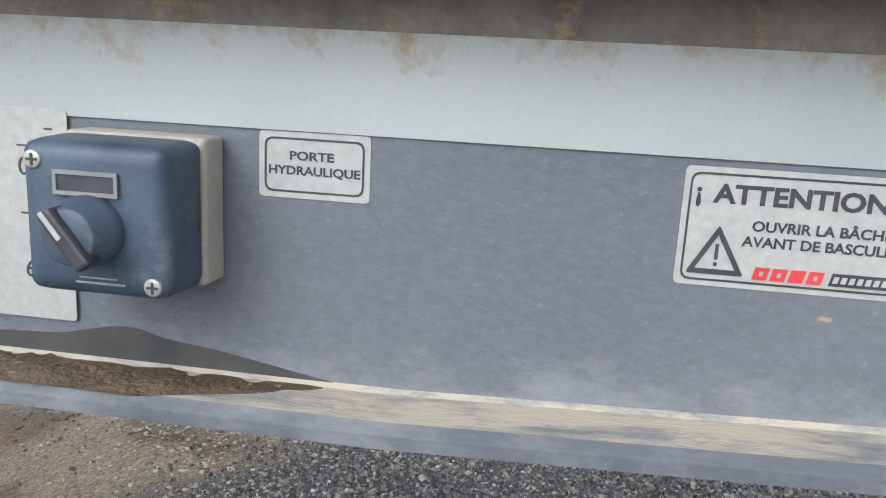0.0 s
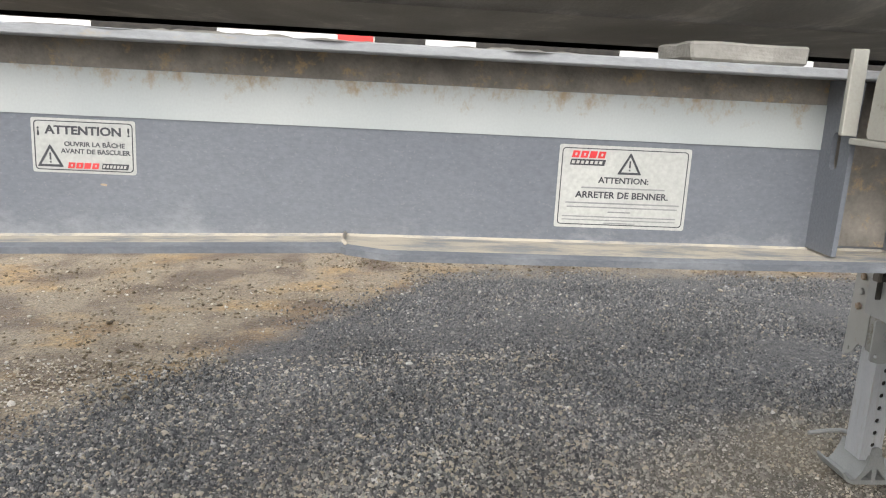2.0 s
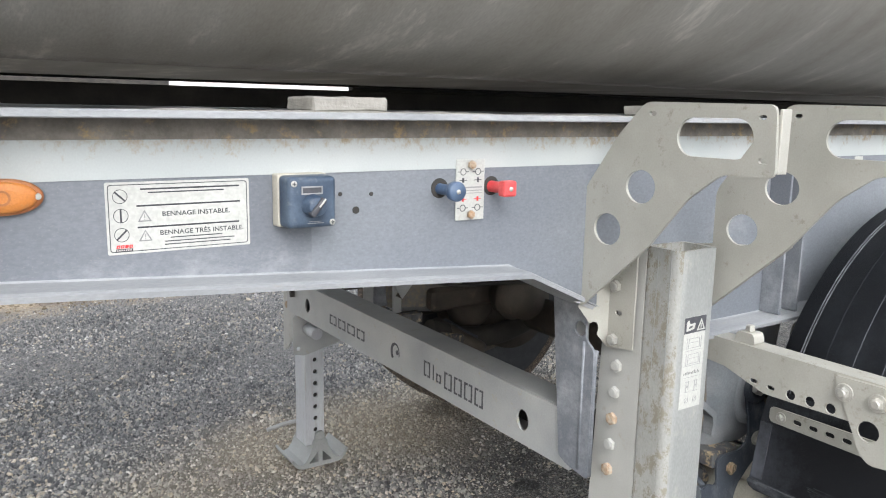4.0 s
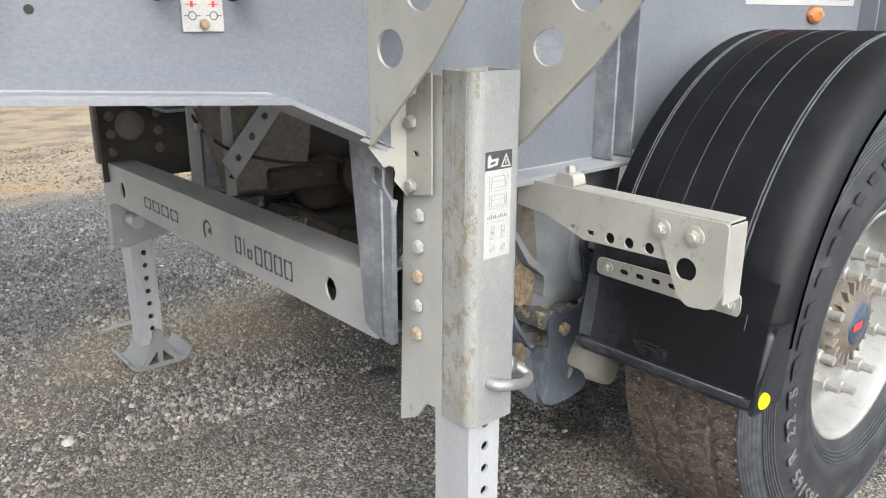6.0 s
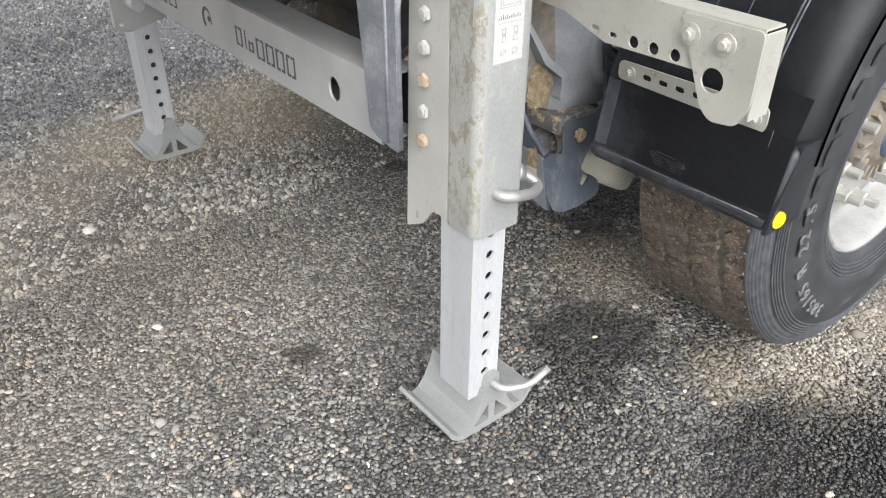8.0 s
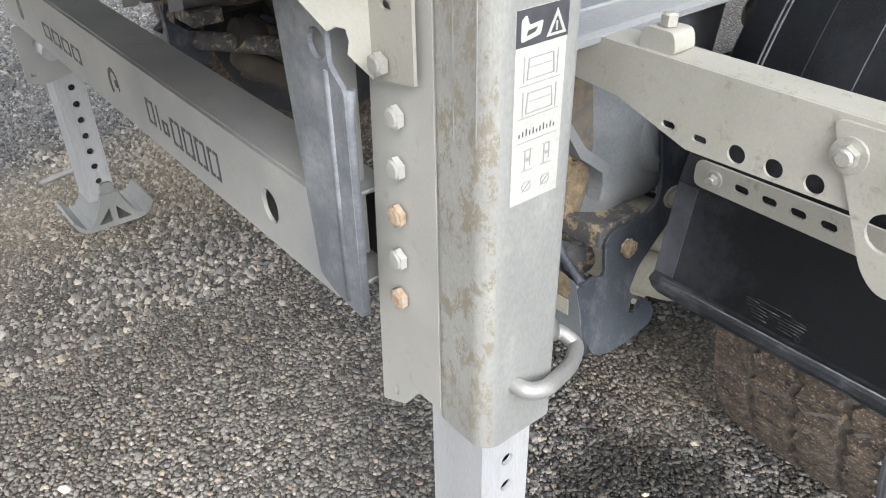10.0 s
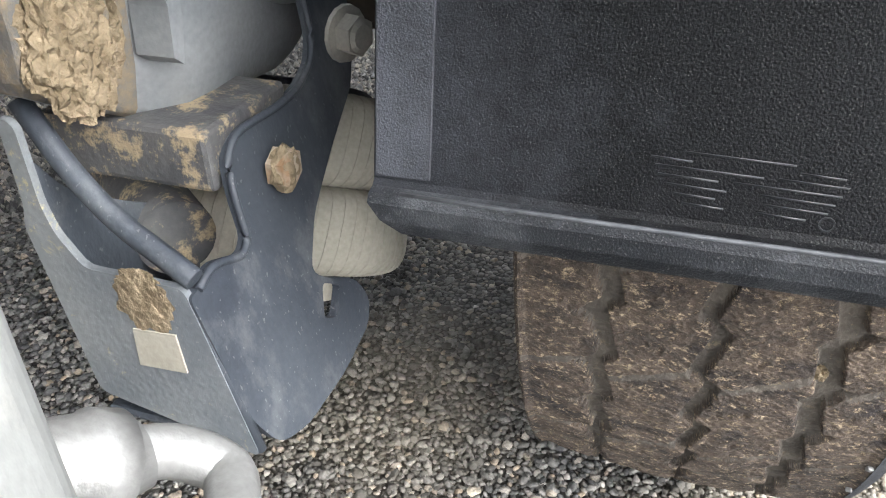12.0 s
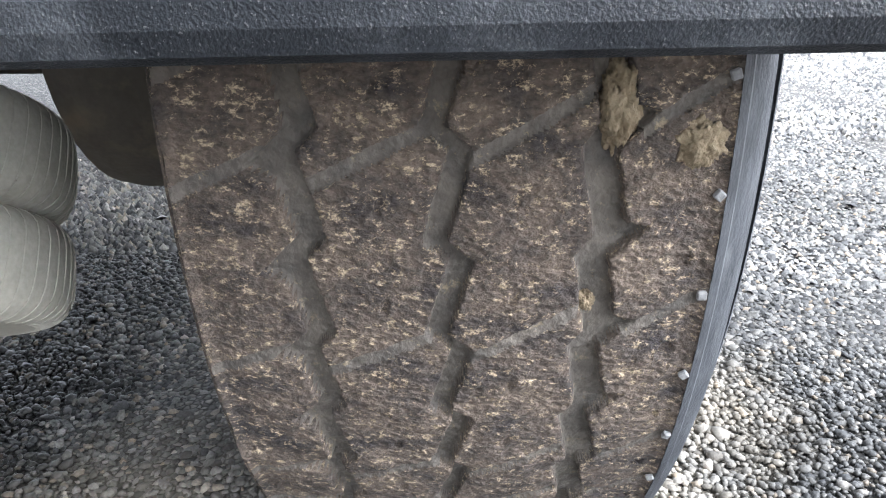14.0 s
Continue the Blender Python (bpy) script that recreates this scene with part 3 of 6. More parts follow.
def build_rail(parent, side):
    """One I-beam rail; side 1 looks to the camera, -1 is its mirror."""
    def Y(y):
        return y if side > 0 else 2 * MIDDLE - y
    xs = [-3.0, 0.0, 0.42, 0.65, 0.912, 0.918, 0.965, 1.3, 1.60, 1.8, 2.1, 2.5, 2.56, 2.63, 2.67, 2.86, 2.92, 2.96, 3.4, 4.2, 5.0, 7.0]
    web = bmesh.new()
    cols = [[web.verts.new((x, Y(y), z)) for y, z in ((WEB, flange_line(x) - 0.002), (WEB, 1.40), (WEB + 0.012, 1.40), (WEB + 0.012, flange_line(x) - 0.002))] for x in xs]
    for a, b in zip(cols, cols[1:]):
        for i in range(4):
            web.faces.new((a[i], a[(i + 1) % 4], b[(i + 1) % 4], b[i])).material_index = int(a[0].co.x > 2.05)
    web.faces.new(cols[0])
    web.faces.new(cols[-1])
    part("web", web, RAIL, parent, mats=(RAIL_DEEP,))
    low = bmesh.new()
    prof = []
    for x in xs:
        front = 0.498 if x < 0.915 else (0.489 if x < 0.93 else 0.463 if x < 1.45 else (0.5465 if 2.66 < x < 2.95 and side > 0 else 0.472))
        z = flange_line(x)
        prof.append([low.verts.new(p) for p in ((x, Y(front), z - 0.011), (x, Y(front - 0.0015), z - 0.003), (x, Y(front + 0.009), z), (x, Y(WEB - 0.003), z + 0.0005),
                                                (x, Y(WEB), z + 0.003), (x, Y(WEB + 0.012), z + 0.003), (x, Y(WEB + 0.07), z), (x, Y(WEB + 0.07), z - 0.011))])
    for a, b in zip(prof, prof[1:]):
        for i in range(8):
            low.faces.new((a[i], a[(i + 1) % 8], b[(i + 1) % 8], b[i])).material_index = 2 if a[0].co.x > 1.58 else 0 if i in (2, 3, 4) else 1
    low.faces.new(prof[0])
    low.faces.new(prof[-1])
    part("lower_flange", low, FLANGE, parent, "flat lower flange with drifts of pale dust", mats=(RAIL, FLANGE_DEEP))
    top = bmesh.new()
    box(-3.0, 7.0, Y(0.477), Y(WEB + 0.07), 1.397, 1.408, 0.0015, top)
    part("upper_flange", top, RAIL_EDGE, parent)
    if side > 0:
        for x0, x1 in ((-3.0, 1.489), (1.640, 3.895), (4.73, 7.0)):
            part("reflective_tape", box(x0, x1, WEB - 0.0016, WEB - 0.0001, 1.314, 1.3672, 0), TAPE, parent, "pale grey reflective tape strip with dirt runs")
        part("grimy_strip", box(-3.0, 7.0, WEB - 0.0007, WEB, 1.3675, 1.397, 0), RAIL_GRIME_SHADE, parent, "brown grime under the upper flange")


frame_thing = thing("trailer_chassis", (2.0, MIDDLE, 1.2), "blue-grey metal trailer chassis with dusty I-beam rails", "trailer chassis")
build_rail(frame_thing, 1)
build_rail(frame_thing, -1)

# cross members between the rails
for cx in (0.3, 1.53, 2.85, 4.3):
    part("cross_member", box(cx, cx + 0.06, WEB + 0.013, 2 * MIDDLE - WEB - 0.013, 1.25, 1.38, 0.004), DARK, frame_thing)

# stiffening ribs in the rail under the body guide, and on the deep part
rib = plate([(0.487, 1.193), (WEB, 1.193), (WEB, 1.396), (0.482, 1.396)], [slot(0.512, 1.315, 0.016, 0.045)], 0.006, in_x(1.487))
part("stiffener", rib, RAIL, frame_thing)
part("stiffener", plate([(0.487, 1.193), (WEB, 1.193), (WEB, 1.396), (0.482, 1.396)], [], 0.006, in_x(1.588)), RAIL, frame_thing)
# a brown sheet paints the shade between the two stiffeners
part("shaded_web_panel", box(1.494, 1.587, WEB - 0.004, WEB - 0.0015, 1.196, 1.396, 0), RAIL_GRIME_SHADE, frame_thing, "brown web between two stiffeners, shade put into its colour")
for rx in (3.30, 3.37, 4.62, 4.72):
    part("stiffener", box(rx, rx + 0.008, 0.49, WEB, 0.937, 1.396, 0.001), RAIL, frame_thing)

# weld where the lower flange widens, and a rusty nick in the web
part("weld_bead", tube([(0.917, 0.495, 1.1885), (0.913, 0.515, 1.1895), (0.915, 0.543, 1.1905)], 0.0022, 8), FLANGE, frame_thing)
part("rust_nick", plate(rounded([(0.6365, 1.2362), (0.6435, 1.2352), (0.6440, 1.2378), (0.6370, 1.2382)], 0.001), [], 0.0006, in_y(WEB - 0.0006)), RUST, frame_thing)
# small holes, drawn as dark discs for the shade inside, and screws in the web
for hx, hz, hr in ((2.150, 1.279, 0.0035), (2.206, 1.277, 0.0035), (2.178, 1.252, 0.006), (2.90, 1.27, 0.004)):
    bm = bmesh.new()
    bmesh.ops.create_cone(bm, cap_ends=True, segments=14, radius1=hr, radius2=hr, depth=0.002, matrix=Matrix.Translation((hx, WEB - 0.0004, hz)) @ Euler((radians(90), 0, 0)).to_matrix().to_4x4())
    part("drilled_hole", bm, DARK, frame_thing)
part("bolt", bolt_bm((3.47, WEB, 0.86), (0, -1, 0), 0.017, 0.012, 0.024), BOLT, frame_thing)

# ---- tipper body above the chassis ----
body = thing("tipper_body", (2.0, MIDDLE, 1.45), "worn grey aluminium tipper body with rounded belly", "tipper body")
prof = [(MIDDLE, 1.482), (0.86, 1.482)]
for i in range(15):
    a = math.pi * (1.5 - 0.5 * i / 14)
    prof.append((0.86 + 0.72 * math.cos(a), 2.202 + 0.72 * math.sin(a)))
prof.append((0.14, 3.0))
full = prof[::-1] + [(2 * MIDDLE - y, z) for y, z in prof[1:]]
shell = bmesh.new()
rings = [[shell.verts.new((x, y, z)) for y, z in full] for x in (-3.2, -1, 1, 3, 5, 7.2)]
for a, b in zip(rings, rings[1:]):
    for i in range(len(full) - 1):
        shell.faces.new((a[i], a[i + 1], b[i + 1], b[i])).smooth = True
shell.faces.new(rings[0])
shell.faces.new(rings[-1])
part("shell", shell, TUB, body)
part("top_rail", box(-3.2, 7.2, 0.08, 0.16, 2.95, 3.05, 0.01), TUB, body)

# ---- landing leg ----
def hexes(parent, places, way, r, h, mat, washer=0.0):
    for p in places:
        part("bolt", bolt_bm(p, way, r, h, washer), mat, parent)


leg = thing("landing_leg", (2.83, 0.42, 0.0), "silver metal landing leg with mud stains, standing on gravel", "landing leg", "landing legs")
X0, X1, Y0, Y1 = 2.776, 2.887, 0.372, 0.458
corner = [(X0 + 0.024 * (1 - math.cos(a)), Y0 + 0.024 * (1 - math.sin(a))) for a in (math.pi / 2 * i / 10 for i in range(11))]
tube_out = plate(corner + rounded([(X0, Y0), (X1, Y0), (X1, Y1), (X0, Y1)], 0.012, 8)[9:], [rounded([(X0 + 0.007, Y0 + 0.007), (X1 - 0.007, Y0 + 0.007), (X1 - 0.007, Y1 - 0.007), (X0 + 0.007, Y1 - 0.007)], 0.003)], 0.646, lambda u, v, w: (u, v, 0.512 + w))
for f in tube_out.faces:
    f.material_index = 1 if f.calc_center_median().y < Y0 + 0.0025 and f.calc_center_median().x > X0 + 0.012 else 0
part("outer_tube", tube_out, LEG, leg, "square tube streaked with dried mud", mats=(LEG_CLEAN,))
for sy in (0.392, 0.424):
    part("seam", box(X0 - 0.0008, X0 + 0.002, sy, sy + 0.0014, 0.90, 1.143, 0), LEG_CLEAN, leg)
fl = plate(rounded([(Y1 - 0.003, 1.148), (0.549, 1.148), (0.560, 1.0), (0.582, 0.448), (0.53, 0.475), (0.500, 0.517), (0.474, 0.519), (Y1 - 0.003, 0.519)], 0.006),
           [slot(0.548, 0.487, 0.008, 0.018)], 0.007, in_x(X0 + 0.0005))
part("bolting_flange", fl, FLANGE_LIT, leg)
for z in (0.894, 0.835, 0.776, 0.717, 0.660):
    rusty = z in (0.776, 0.660)
    yb = 0.503 + (1.122 - z) * 0.038
    part("bolt", bolt_bm((X0, yb, z), (-1, 0, 0), 0.0140, 0.0080, 0.0), RUST if rusty else FLANGE_LIT, leg, "rusty bolt head" if rusty else "")
inner = bmesh.new()
IX0, IX1, IY0, IY1 = 2.785, 2.865, 0.386, 0.482
face = plate([(IX0, 0.10), (IX1, 0.10), (IX1, 0.53), (IX0, 0.53)], [circle(2.828, 0.455 - 0.049 * i, 0.0095, 14) for i in range(-1, 7)], 0.006, in_y(IY0))
merge(inner, face)
part("inner_shell", plate([(IX0, IY0 + 0.0062), (IX0 + 0.006, IY0 + 0.0062), (IX0 + 0.006, IY1 - 0.006), (IX1 - 0.006, IY1 - 0.006), (IX1 - 0.006, IY0 + 0.0062), (IX1, IY0 + 0.0062), (IX1, IY1), (IX0, IY1)], [], 0.46, lambda u, v, w: (u, v, 0.10 + w)), INNER, leg)
part("inner_tube", inner, INNER, leg, "bare aluminium inner tube with a row of holes")
# a dark block paints the shade inside the hollow tube
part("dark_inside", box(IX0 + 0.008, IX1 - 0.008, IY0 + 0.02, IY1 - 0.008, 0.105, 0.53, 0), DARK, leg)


def foot_bm(cx, y0, y1, z):
    """An extruded shoe with upturned ends and two triangular openings."""
    half = [(0.0, 0.0), (0.075, 0.0), (0.095, 0.006), (0.112, 0.022), (0.124, 0.046), (0.117, 0.050), (0.104, 0.031), (0.088, 0.017), (0.070, 0.022), (0.052, 0.045), (0.034, 0.085), (0.026, 0.112)]
    out = [(cx + a, b + z) for a, b in half] + [(cx - a, b + z) for a, b in half[::-1][:-1]]
    tri = [(0.008, 0.018), (0.052, 0.018), (0.034, 0.036), (0.010, 0.066)]
    holes = [rounded([(cx + a, b + z) for a, b in tri], 0.006, 3), rounded([(cx - a, b + z) for a, b in tri][::-1], 0.006, 3)]
    return plate(out, holes, y1 - y0, in_y(y0))


part("foot", foot_bm(2.842, 0.372, 0.548, 0.008), LEG_CLEAN, leg, "cast shoe with upturned ends and triangular openings")
lug = plate(rounded([(2.815, 0.08), (2.868, 0.08), (2.860, 0.155), (2.824, 0.155)], 0.016, 6), [], 0.01, in_y(0.374))
part("pin_lug", lug, LEG_CLEAN, leg)
# warning label on the outer face of the tube
ly = Y0
lab = part("warning_label", box(2.797, 2.862, ly - 0.0011, ly - 0.0001, 0.806, 1.022, 0), WHITE, leg, "narrow white instruction label with black warning header")
part("label_header", box(2.797, 2.862, ly - 0.0019, ly - 0.0012, 0.985, 1.022, 0), INK, lab)
tri_w = [(2.834, 0.989), (2.859, 0.989), (2.8465, 1.016)]
part("warning_triangle", plate(tri_w, [[(2.8385, 0.9915), (2.8545, 0.9915), (2.8465, 1.009)]], 0.0006, in_y(ly - 0.0026)), WHITE, lab)
part("warning_mark", box(2.8455, 2.8475, ly - 0.0026, ly - 0.002, 0.9935, 1.003, 0), WHITE, lab)
part("book_mark", plate(rounded([(2.802, 0.990), (2.826, 0.994), (2.829, 1.008), (2.812, 1.006), (2.808, 1.017), (2.802, 1.012)], 0.003), [rounded([(2.808, 0.995), (2.820, 0.998), (2.822, 1.003), (2.810, 1.001)], 0.001)], 0.0006, in_y(ly - 0.0026)), WHITE, lab)
for zc in (0.9435, 0.9080, 0.8800):
    bars([(2.803, 2.856, zc - 0.0004, zc + 0.0004)], ly - 0.0012, GREYINK, lab, "print_line")
pic_y = in_y(ly - 0.0017)
for zc in (0.962, 0.925):
    part("pictogram", plate([(2.812, zc - 0.013), (2.848, zc - 0.013), (2.846, zc + 0.010), (2.814, zc + 0.010)], [[(2.8135, zc - 0.012), (2.8465, zc - 0.012), (2.8448, zc + 0.009), (2.8152, zc + 0.009)]], 0.0004, pic_y), GREYINK, lab)
    bars([(2.816, 2.844, zc - 0.0004, zc + 0.0004), (2.808, 2.809, zc - 0.015, zc + 0.012), (2.851, 2.852, zc - 0.015, zc + 0.012)], ly - 0.0012, GREYINK, lab, "print_mark")
for i in range(11):
    hgt = 0.004 + 0.004 * ((i * 7) % 5) / 4
    bars([(2.805 + 0.0046 * i, 2.8062 + 0.0046 * i, 0.887, 0.887 + hgt)], ly - 0.0012, INK, lab, "print_mark")
for x0 in (2.812, 2.838):
    bars([(x0, x0 + 0.012, 0.8690, 0.8700), (x0 + 0.002, x0 + 0.0032, 0.8460, 0.8690), (x0 + 0.009, x0 + 0.0102, 0.8500, 0.8690), (x0 - 0.001, x0 + 0.013, 0.8445, 0.8455), (x0 + 0.004, x0 + 0.008, 0.8560, 0.8600)], ly - 0.0012, GREYINK, lab, "print_mark")
    part("pictogram", plate(circle(x0 + 0.006, 0.8250, 0.0062, 16), [circle(x0 + 0.006, 0.8250, 0.0054, 16)], 0.0004, pic_y), GREYINK, lab)
    part("pictogram", plate([(x0, 0.8190), (x0 + 0.0007, 0.8185), (x0 + 0.012, 0.8305), (x0 + 0.0113, 0.8312)], [], 0.0004, pic_y), GREYINK, lab)

# the printed label is a little shorter than its layout
for ob in (lab, *lab.children):
    ob.data.transform(Matrix.Translation((0, 0, 1.026)) @ Matrix.Translation((2.864, 0, 0)) @ Matrix.Diagonal((0.97, 1, 0.87, 1)) @ Matrix.Translation((-2.862, 0, -1.022)))
far_leg = copy_thing(leg, pose(2.83, 2.19, ground_z(2.83, 2.2) + 0.004))
tagged(far_leg, "silver metal landing leg on the far side of the trailer")
far_z = ground_z(2.83, 2.2) + 0.004
part("foot_pin", tube(bend([(2.842, 2.300, 0.135 + far_z), (2.835, 2.345, 0.132 + far_z), (2.775, 2.365, 0.120 + far_z), (2.700, 2.360, 0.112 + far_z)], 0.02), 0.0085), HANDLE, far_leg)
part("foot_pin", tube(bend([(2.842, 0.39, 0.130), (2.842, 0.345, 0.128), (2.90, 0.318, 0.130), (2.945, 0.312, 0.158)], 0.02), 0.0085), HANDLE, leg)
part("handle", tube(bend([(2.818, 0.395, 0.597), (2.825, 0.354, 0.595), (2.848, 0.348, 0.591), (2.934, 0.385, 0.553), (2.974, 0.412, 0.546), (2.966, 0.430, 0.559), (2.950, 0.439, 0.568)], 0.022), 0.0104, 16), HANDLE, leg, "bent silver locking handle")
part("handle_socket", tube([(2.880, 0.474, 0.604), (2.938, 0.444, 0.5745), (2.9385, 0.4438, 0.5743), (2.947, 0.4395, 0.5675), (2.9475, 0.4393, 0.5673), (2.956, 0.435, 0.565)], [0.0178, 0.0178, 0.0195, 0.0195, 0.0140, 0.0130], 24), HANDLE, leg, "silver socket of the locking handle")

# ---- hanging plate by the leg and the cross beam between the legs ----
hang = thing("leg_mounting_plate", (2.73, 0.6, 0.64), "blue-grey folded mounting plate hanging from the rail", "bracket")
hp = plate(rounded([(0.668, 1.040), (0.562, 1.040), (0.562, 0.945), (0.536, 0.925), (0.536, 0.640), (0.560, 0.642), (0.60, 0.648), (0.628, 0.660)], 0.008), [circle(0.580, 0.964, 0.017, 20)], 0.006, in_x(2.727))
part("face", hp, RAIL, hang)
part("fold", tube(bend([(2.733, 0.5385, 0.645), (2.733, 0.5385, 0.900), (2.737, 0.5385, 0.925)], 0.006), 0.0058), RAIL, hang)
part("ridge", tube([(2.7285, 0.566, 0.652), (2.7285, 0.566, 0.940)], 0.0045), RAIL, hang)
part("fold", box(2.733, 2.80, 0.625, 0.631, 0.66, 1.04, 0.001), BEAM, hang)

beam = thing("cross_beam", (2.77, MIDDLE, 0.63), "grey metal cross beam with cut-out lettering between the landing legs", "beam")
bf = plate([(0.60, 0.632), (2.20, 0.632), (2.20, 0.766), (0.60, 0.766)], [circle(y, 0.692, 0.022, 20, 0.026) for y in (2.008, 0.764)], 0.006, in_x(2.734))
part("face", bf, BEAM, beam)
part("top", box(2.7405, 2.825, 0.60, 2.20, 0.7605, 0.7665, 0.0015), BEAM, beam)
part("underside", box(2.7405, 2.825, 0.60, 2.20, 0.632, 0.638, 0.0015), BEAM, beam)
part("back", box(2.822, 2.828, 0.60, 2.20, 0.6385, 0.760, 0), DARK, beam)
def cut_block(y0, y1, z0, z1, open_middle=True):
    """A plain stencil mark cut into the beam's face: two thin brackets, or one bar."""
    w, h, k = y1 - y0, z1 - z0, 0.0055
    if not open_middle:
        part("cut_bar", plate([(y0, z0), (y1, z0), (y1, z1), (y0, z1)], [], 0.001, in_x(2.7332)), INK, beam)
        return
    for a, d in ((y0, 1), (y1, -1)):
        e = a + d * 0.42 * w
        mark = [(a, z0), (e, z0), (e, z0 + k), (a + d * k, z0 + k), (a + d * k, z1 - k), (e, z1 - k), (e, z1), (a, z1)]
        part("cut_bracket", plate(mark[::d], [], 0.001, in_x(2.7332)), INK, beam)


part("cut_crescent", plate([(1.365 + 0.026 * math.cos(a), 0.692 + 0.030 * math.sin(a)) for a in (radians(-50 + 10 * i) for i in range(26))] + [(1.361 + 0.019 * math.cos(a), 0.692 + 0.023 * math.sin(a)) for a in (radians(200 - 10 * i) for i in range(26))], [], 0.001, in_x(2.7332)), INK, beam)
part("cut_star", plate(circle(1.352, 0.694, 0.008, 8), [], 0.001, in_x(2.7332)), INK, beam)
for i in range(4):
    cut_block(1.765 - 0.068 * i, 1.817 - 0.068 * i, 0.672, 0.706)
for y0, y1, z1, n in ((1.170, 1.202, 0.715, True), (1.151, 1.155, 0.715, False), (1.114, 1.138, 0.695, True)):
    cut_block(y0, y1, 0.670, z1, n)
for i in range(4):
    cut_block(1.062 - 0.047 * i, 1.098 - 0.047 * i, 0.664, 0.712)

# ---- outrigger brackets ----
def build_outrigger(x, dy, low):
    o = thing("outrigger_bracket", (x, 0.5 + dy, 1.02), "pale galvanised steel outrigger bracket with cut-outs", "bracket", "outrigger brackets")
    out = [(0.548, 1.022), (0.549, 1.265), (0.470, 1.372), (0.405, 1.436), (0.145, 1.432), (0.138, 1.318), (0.235, 1.318), (0.300, 1.270), (0.378, 1.176)]
    holes = [slot(0.256, 1.377, 0.150, 0.066), circle(0.407, 1.282, 0.035, 28, 0.031), circle(0.484, 1.193, 0.035, 28, 0.031), slot(0.388, 1.415, 0.016, 0.008), slot(0.168, 1.412, 0.014, 0.007), slot(0.160, 1.345, 0.02, 0.009)]
    mv = lambda pts: [(u + dy, v) for u, v in pts]
    part("plate", plate(rounded(mv(out), 0.016), [mv(h) for h in holes], 0.006, in_x(x)), GALV, o)
    lip = bmesh.new()
    box(x + 0.0065, x + 0.03, 0.138 + dy, 0.144 + dy, 1.325, 1.425, 0.001, lip)
    part("edge_flange", lip, GALV, o)
    return o


og = build_outrigger(2.691, 0.0, True)
tab = plate([(0.535, 0.931), (0.500, 0.937), (0.466, 0.942), (0.466, 1.152), (0.535, 1.146)], [slot(0.507, 1.010, 0.018, 0.009)], 0.004, in_x(2.7625))
part("bolted_tab", tab, GALV, og)
# the wing bends forward to the outrigger's tip; u runs from the bend to the tip
wing = [(0.0, 0.930), (0.345, 0.959), (0.305, 0.972), (0.345, 0.984), (0.48, 0.988), (0.60, 0.984), (1.0, 1.022), (0.72, 1.052), (0.0, 1.146)]
part("bent_wing", plate(wing, [], 0.004, lambda u, v, w: (2.7625 - 0.0675 * u + w, 0.535 + 0.022 * u, v)), GALV, og)
hexes(og, [(2.7625, 0.512, 1.122), (2.7625, 0.514, 1.066), (2.7625, 0.514, 0.953)], (-1, 0, 0), 0.0125, 0.009, BOLT, 0.0)
og2 = build_outrigger(2.925, -0.133, False)
part("bolted_tab", plate(rounded([(0.245, 1.176), (0.415, 1.022), (0.47, 0.96), (0.46, 1.15)], 0.006), [], 0.006, in_x(2.9315)), GALV, og2)

# ---- body guide bracket on the rail ----
guide = thing("body_guide", (1.55, 0.48, 1.333), "pale galvanised body guide with two uprights on the rail", "bracket")
part("front_plate", box(1.489, 1.592, 0.418, 0.424, 1.334, 1.432, 0.001), GALV_CLEAN, guide)
part("base_plate", box(1.478, 1.608, 0.396, 0.475, 1.326, 1.333, 0.001), GALV, guide)
for gx in (1.480, 1.592):
    up_out = [(0.448, 1.334), (0.402, 1.334), (0.390, 1.352), (0.372, 1.42), (0.311, 1.53), (0.215, 1.80), (0.262, 1.80), (0.355, 1.54), (0.415, 1.44), (0.445, 1.40)]
    part("upright", plate(rounded(up_out, 0.008), [slot(0.378, 1.434, 0.018, 0.034, -0.4), slot(0.418, 1.378, 0.012, 0.016)], 0.007, in_x(gx)), GALV, guide)
part("back_plate", box(1.466, 1.484, 0.47, 0.478, 1.335, 1.43, 0.001), GALV, guide)
part("bolt", bolt_bm((1.545, 0.47, 1.326), (0, 0, -1), 0.009, 0.008), BOLT, guide)

# ---- mudguard arm ----
arm = thing("guard_bracket", (3.05, 0.28, 0.93), "pale galvanised steel arm carrying the mudguard", "bracket")
af = plate([(0.515, 0.931), (0.05, 0.931), (0.05, 0.885), (0.155, 0.842), (0.34, 0.838), (0.44, 0.870), (0.515, 0.875)],
           [circle(0.280, 0.854, 0.0105), circle(0.238, 0.854, 0.0105), circle(0.195, 0.854, 0.0105), slot(0.325, 0.855, 0.018, 0.009), slot(0.366, 0.858, 0.018, 0.009)], 0.004, in_x(3.033))
part("face", af, GALV, arm)
part("top", box(3.0375, 3.085, 0.05, 0.515, 0.927, 0.931, 0.001), GALV, arm)
ep = plate(rounded([(0.192, 0.926), (0.047, 0.929), (0.046, 0.815), (0.062, 0.778), (0.110, 0.772), (0.130, 0.790)], 0.012), [circle(0.117, 0.836, 0.0205, 24)], 0.005, in_x(3.0275))
part("end_plate", ep, GALV, arm)
part("end_flange", box(3.033, 3.085, 0.046, 0.050, 0.79, 0.925, 0.001), GALV, arm)
hexes(arm, [(3.0275, 0.169, 0.897), (3.0275, 0.105, 0.896)], (-1, 0, 0), 0.0115, 0.009, BOLT, 0.018)
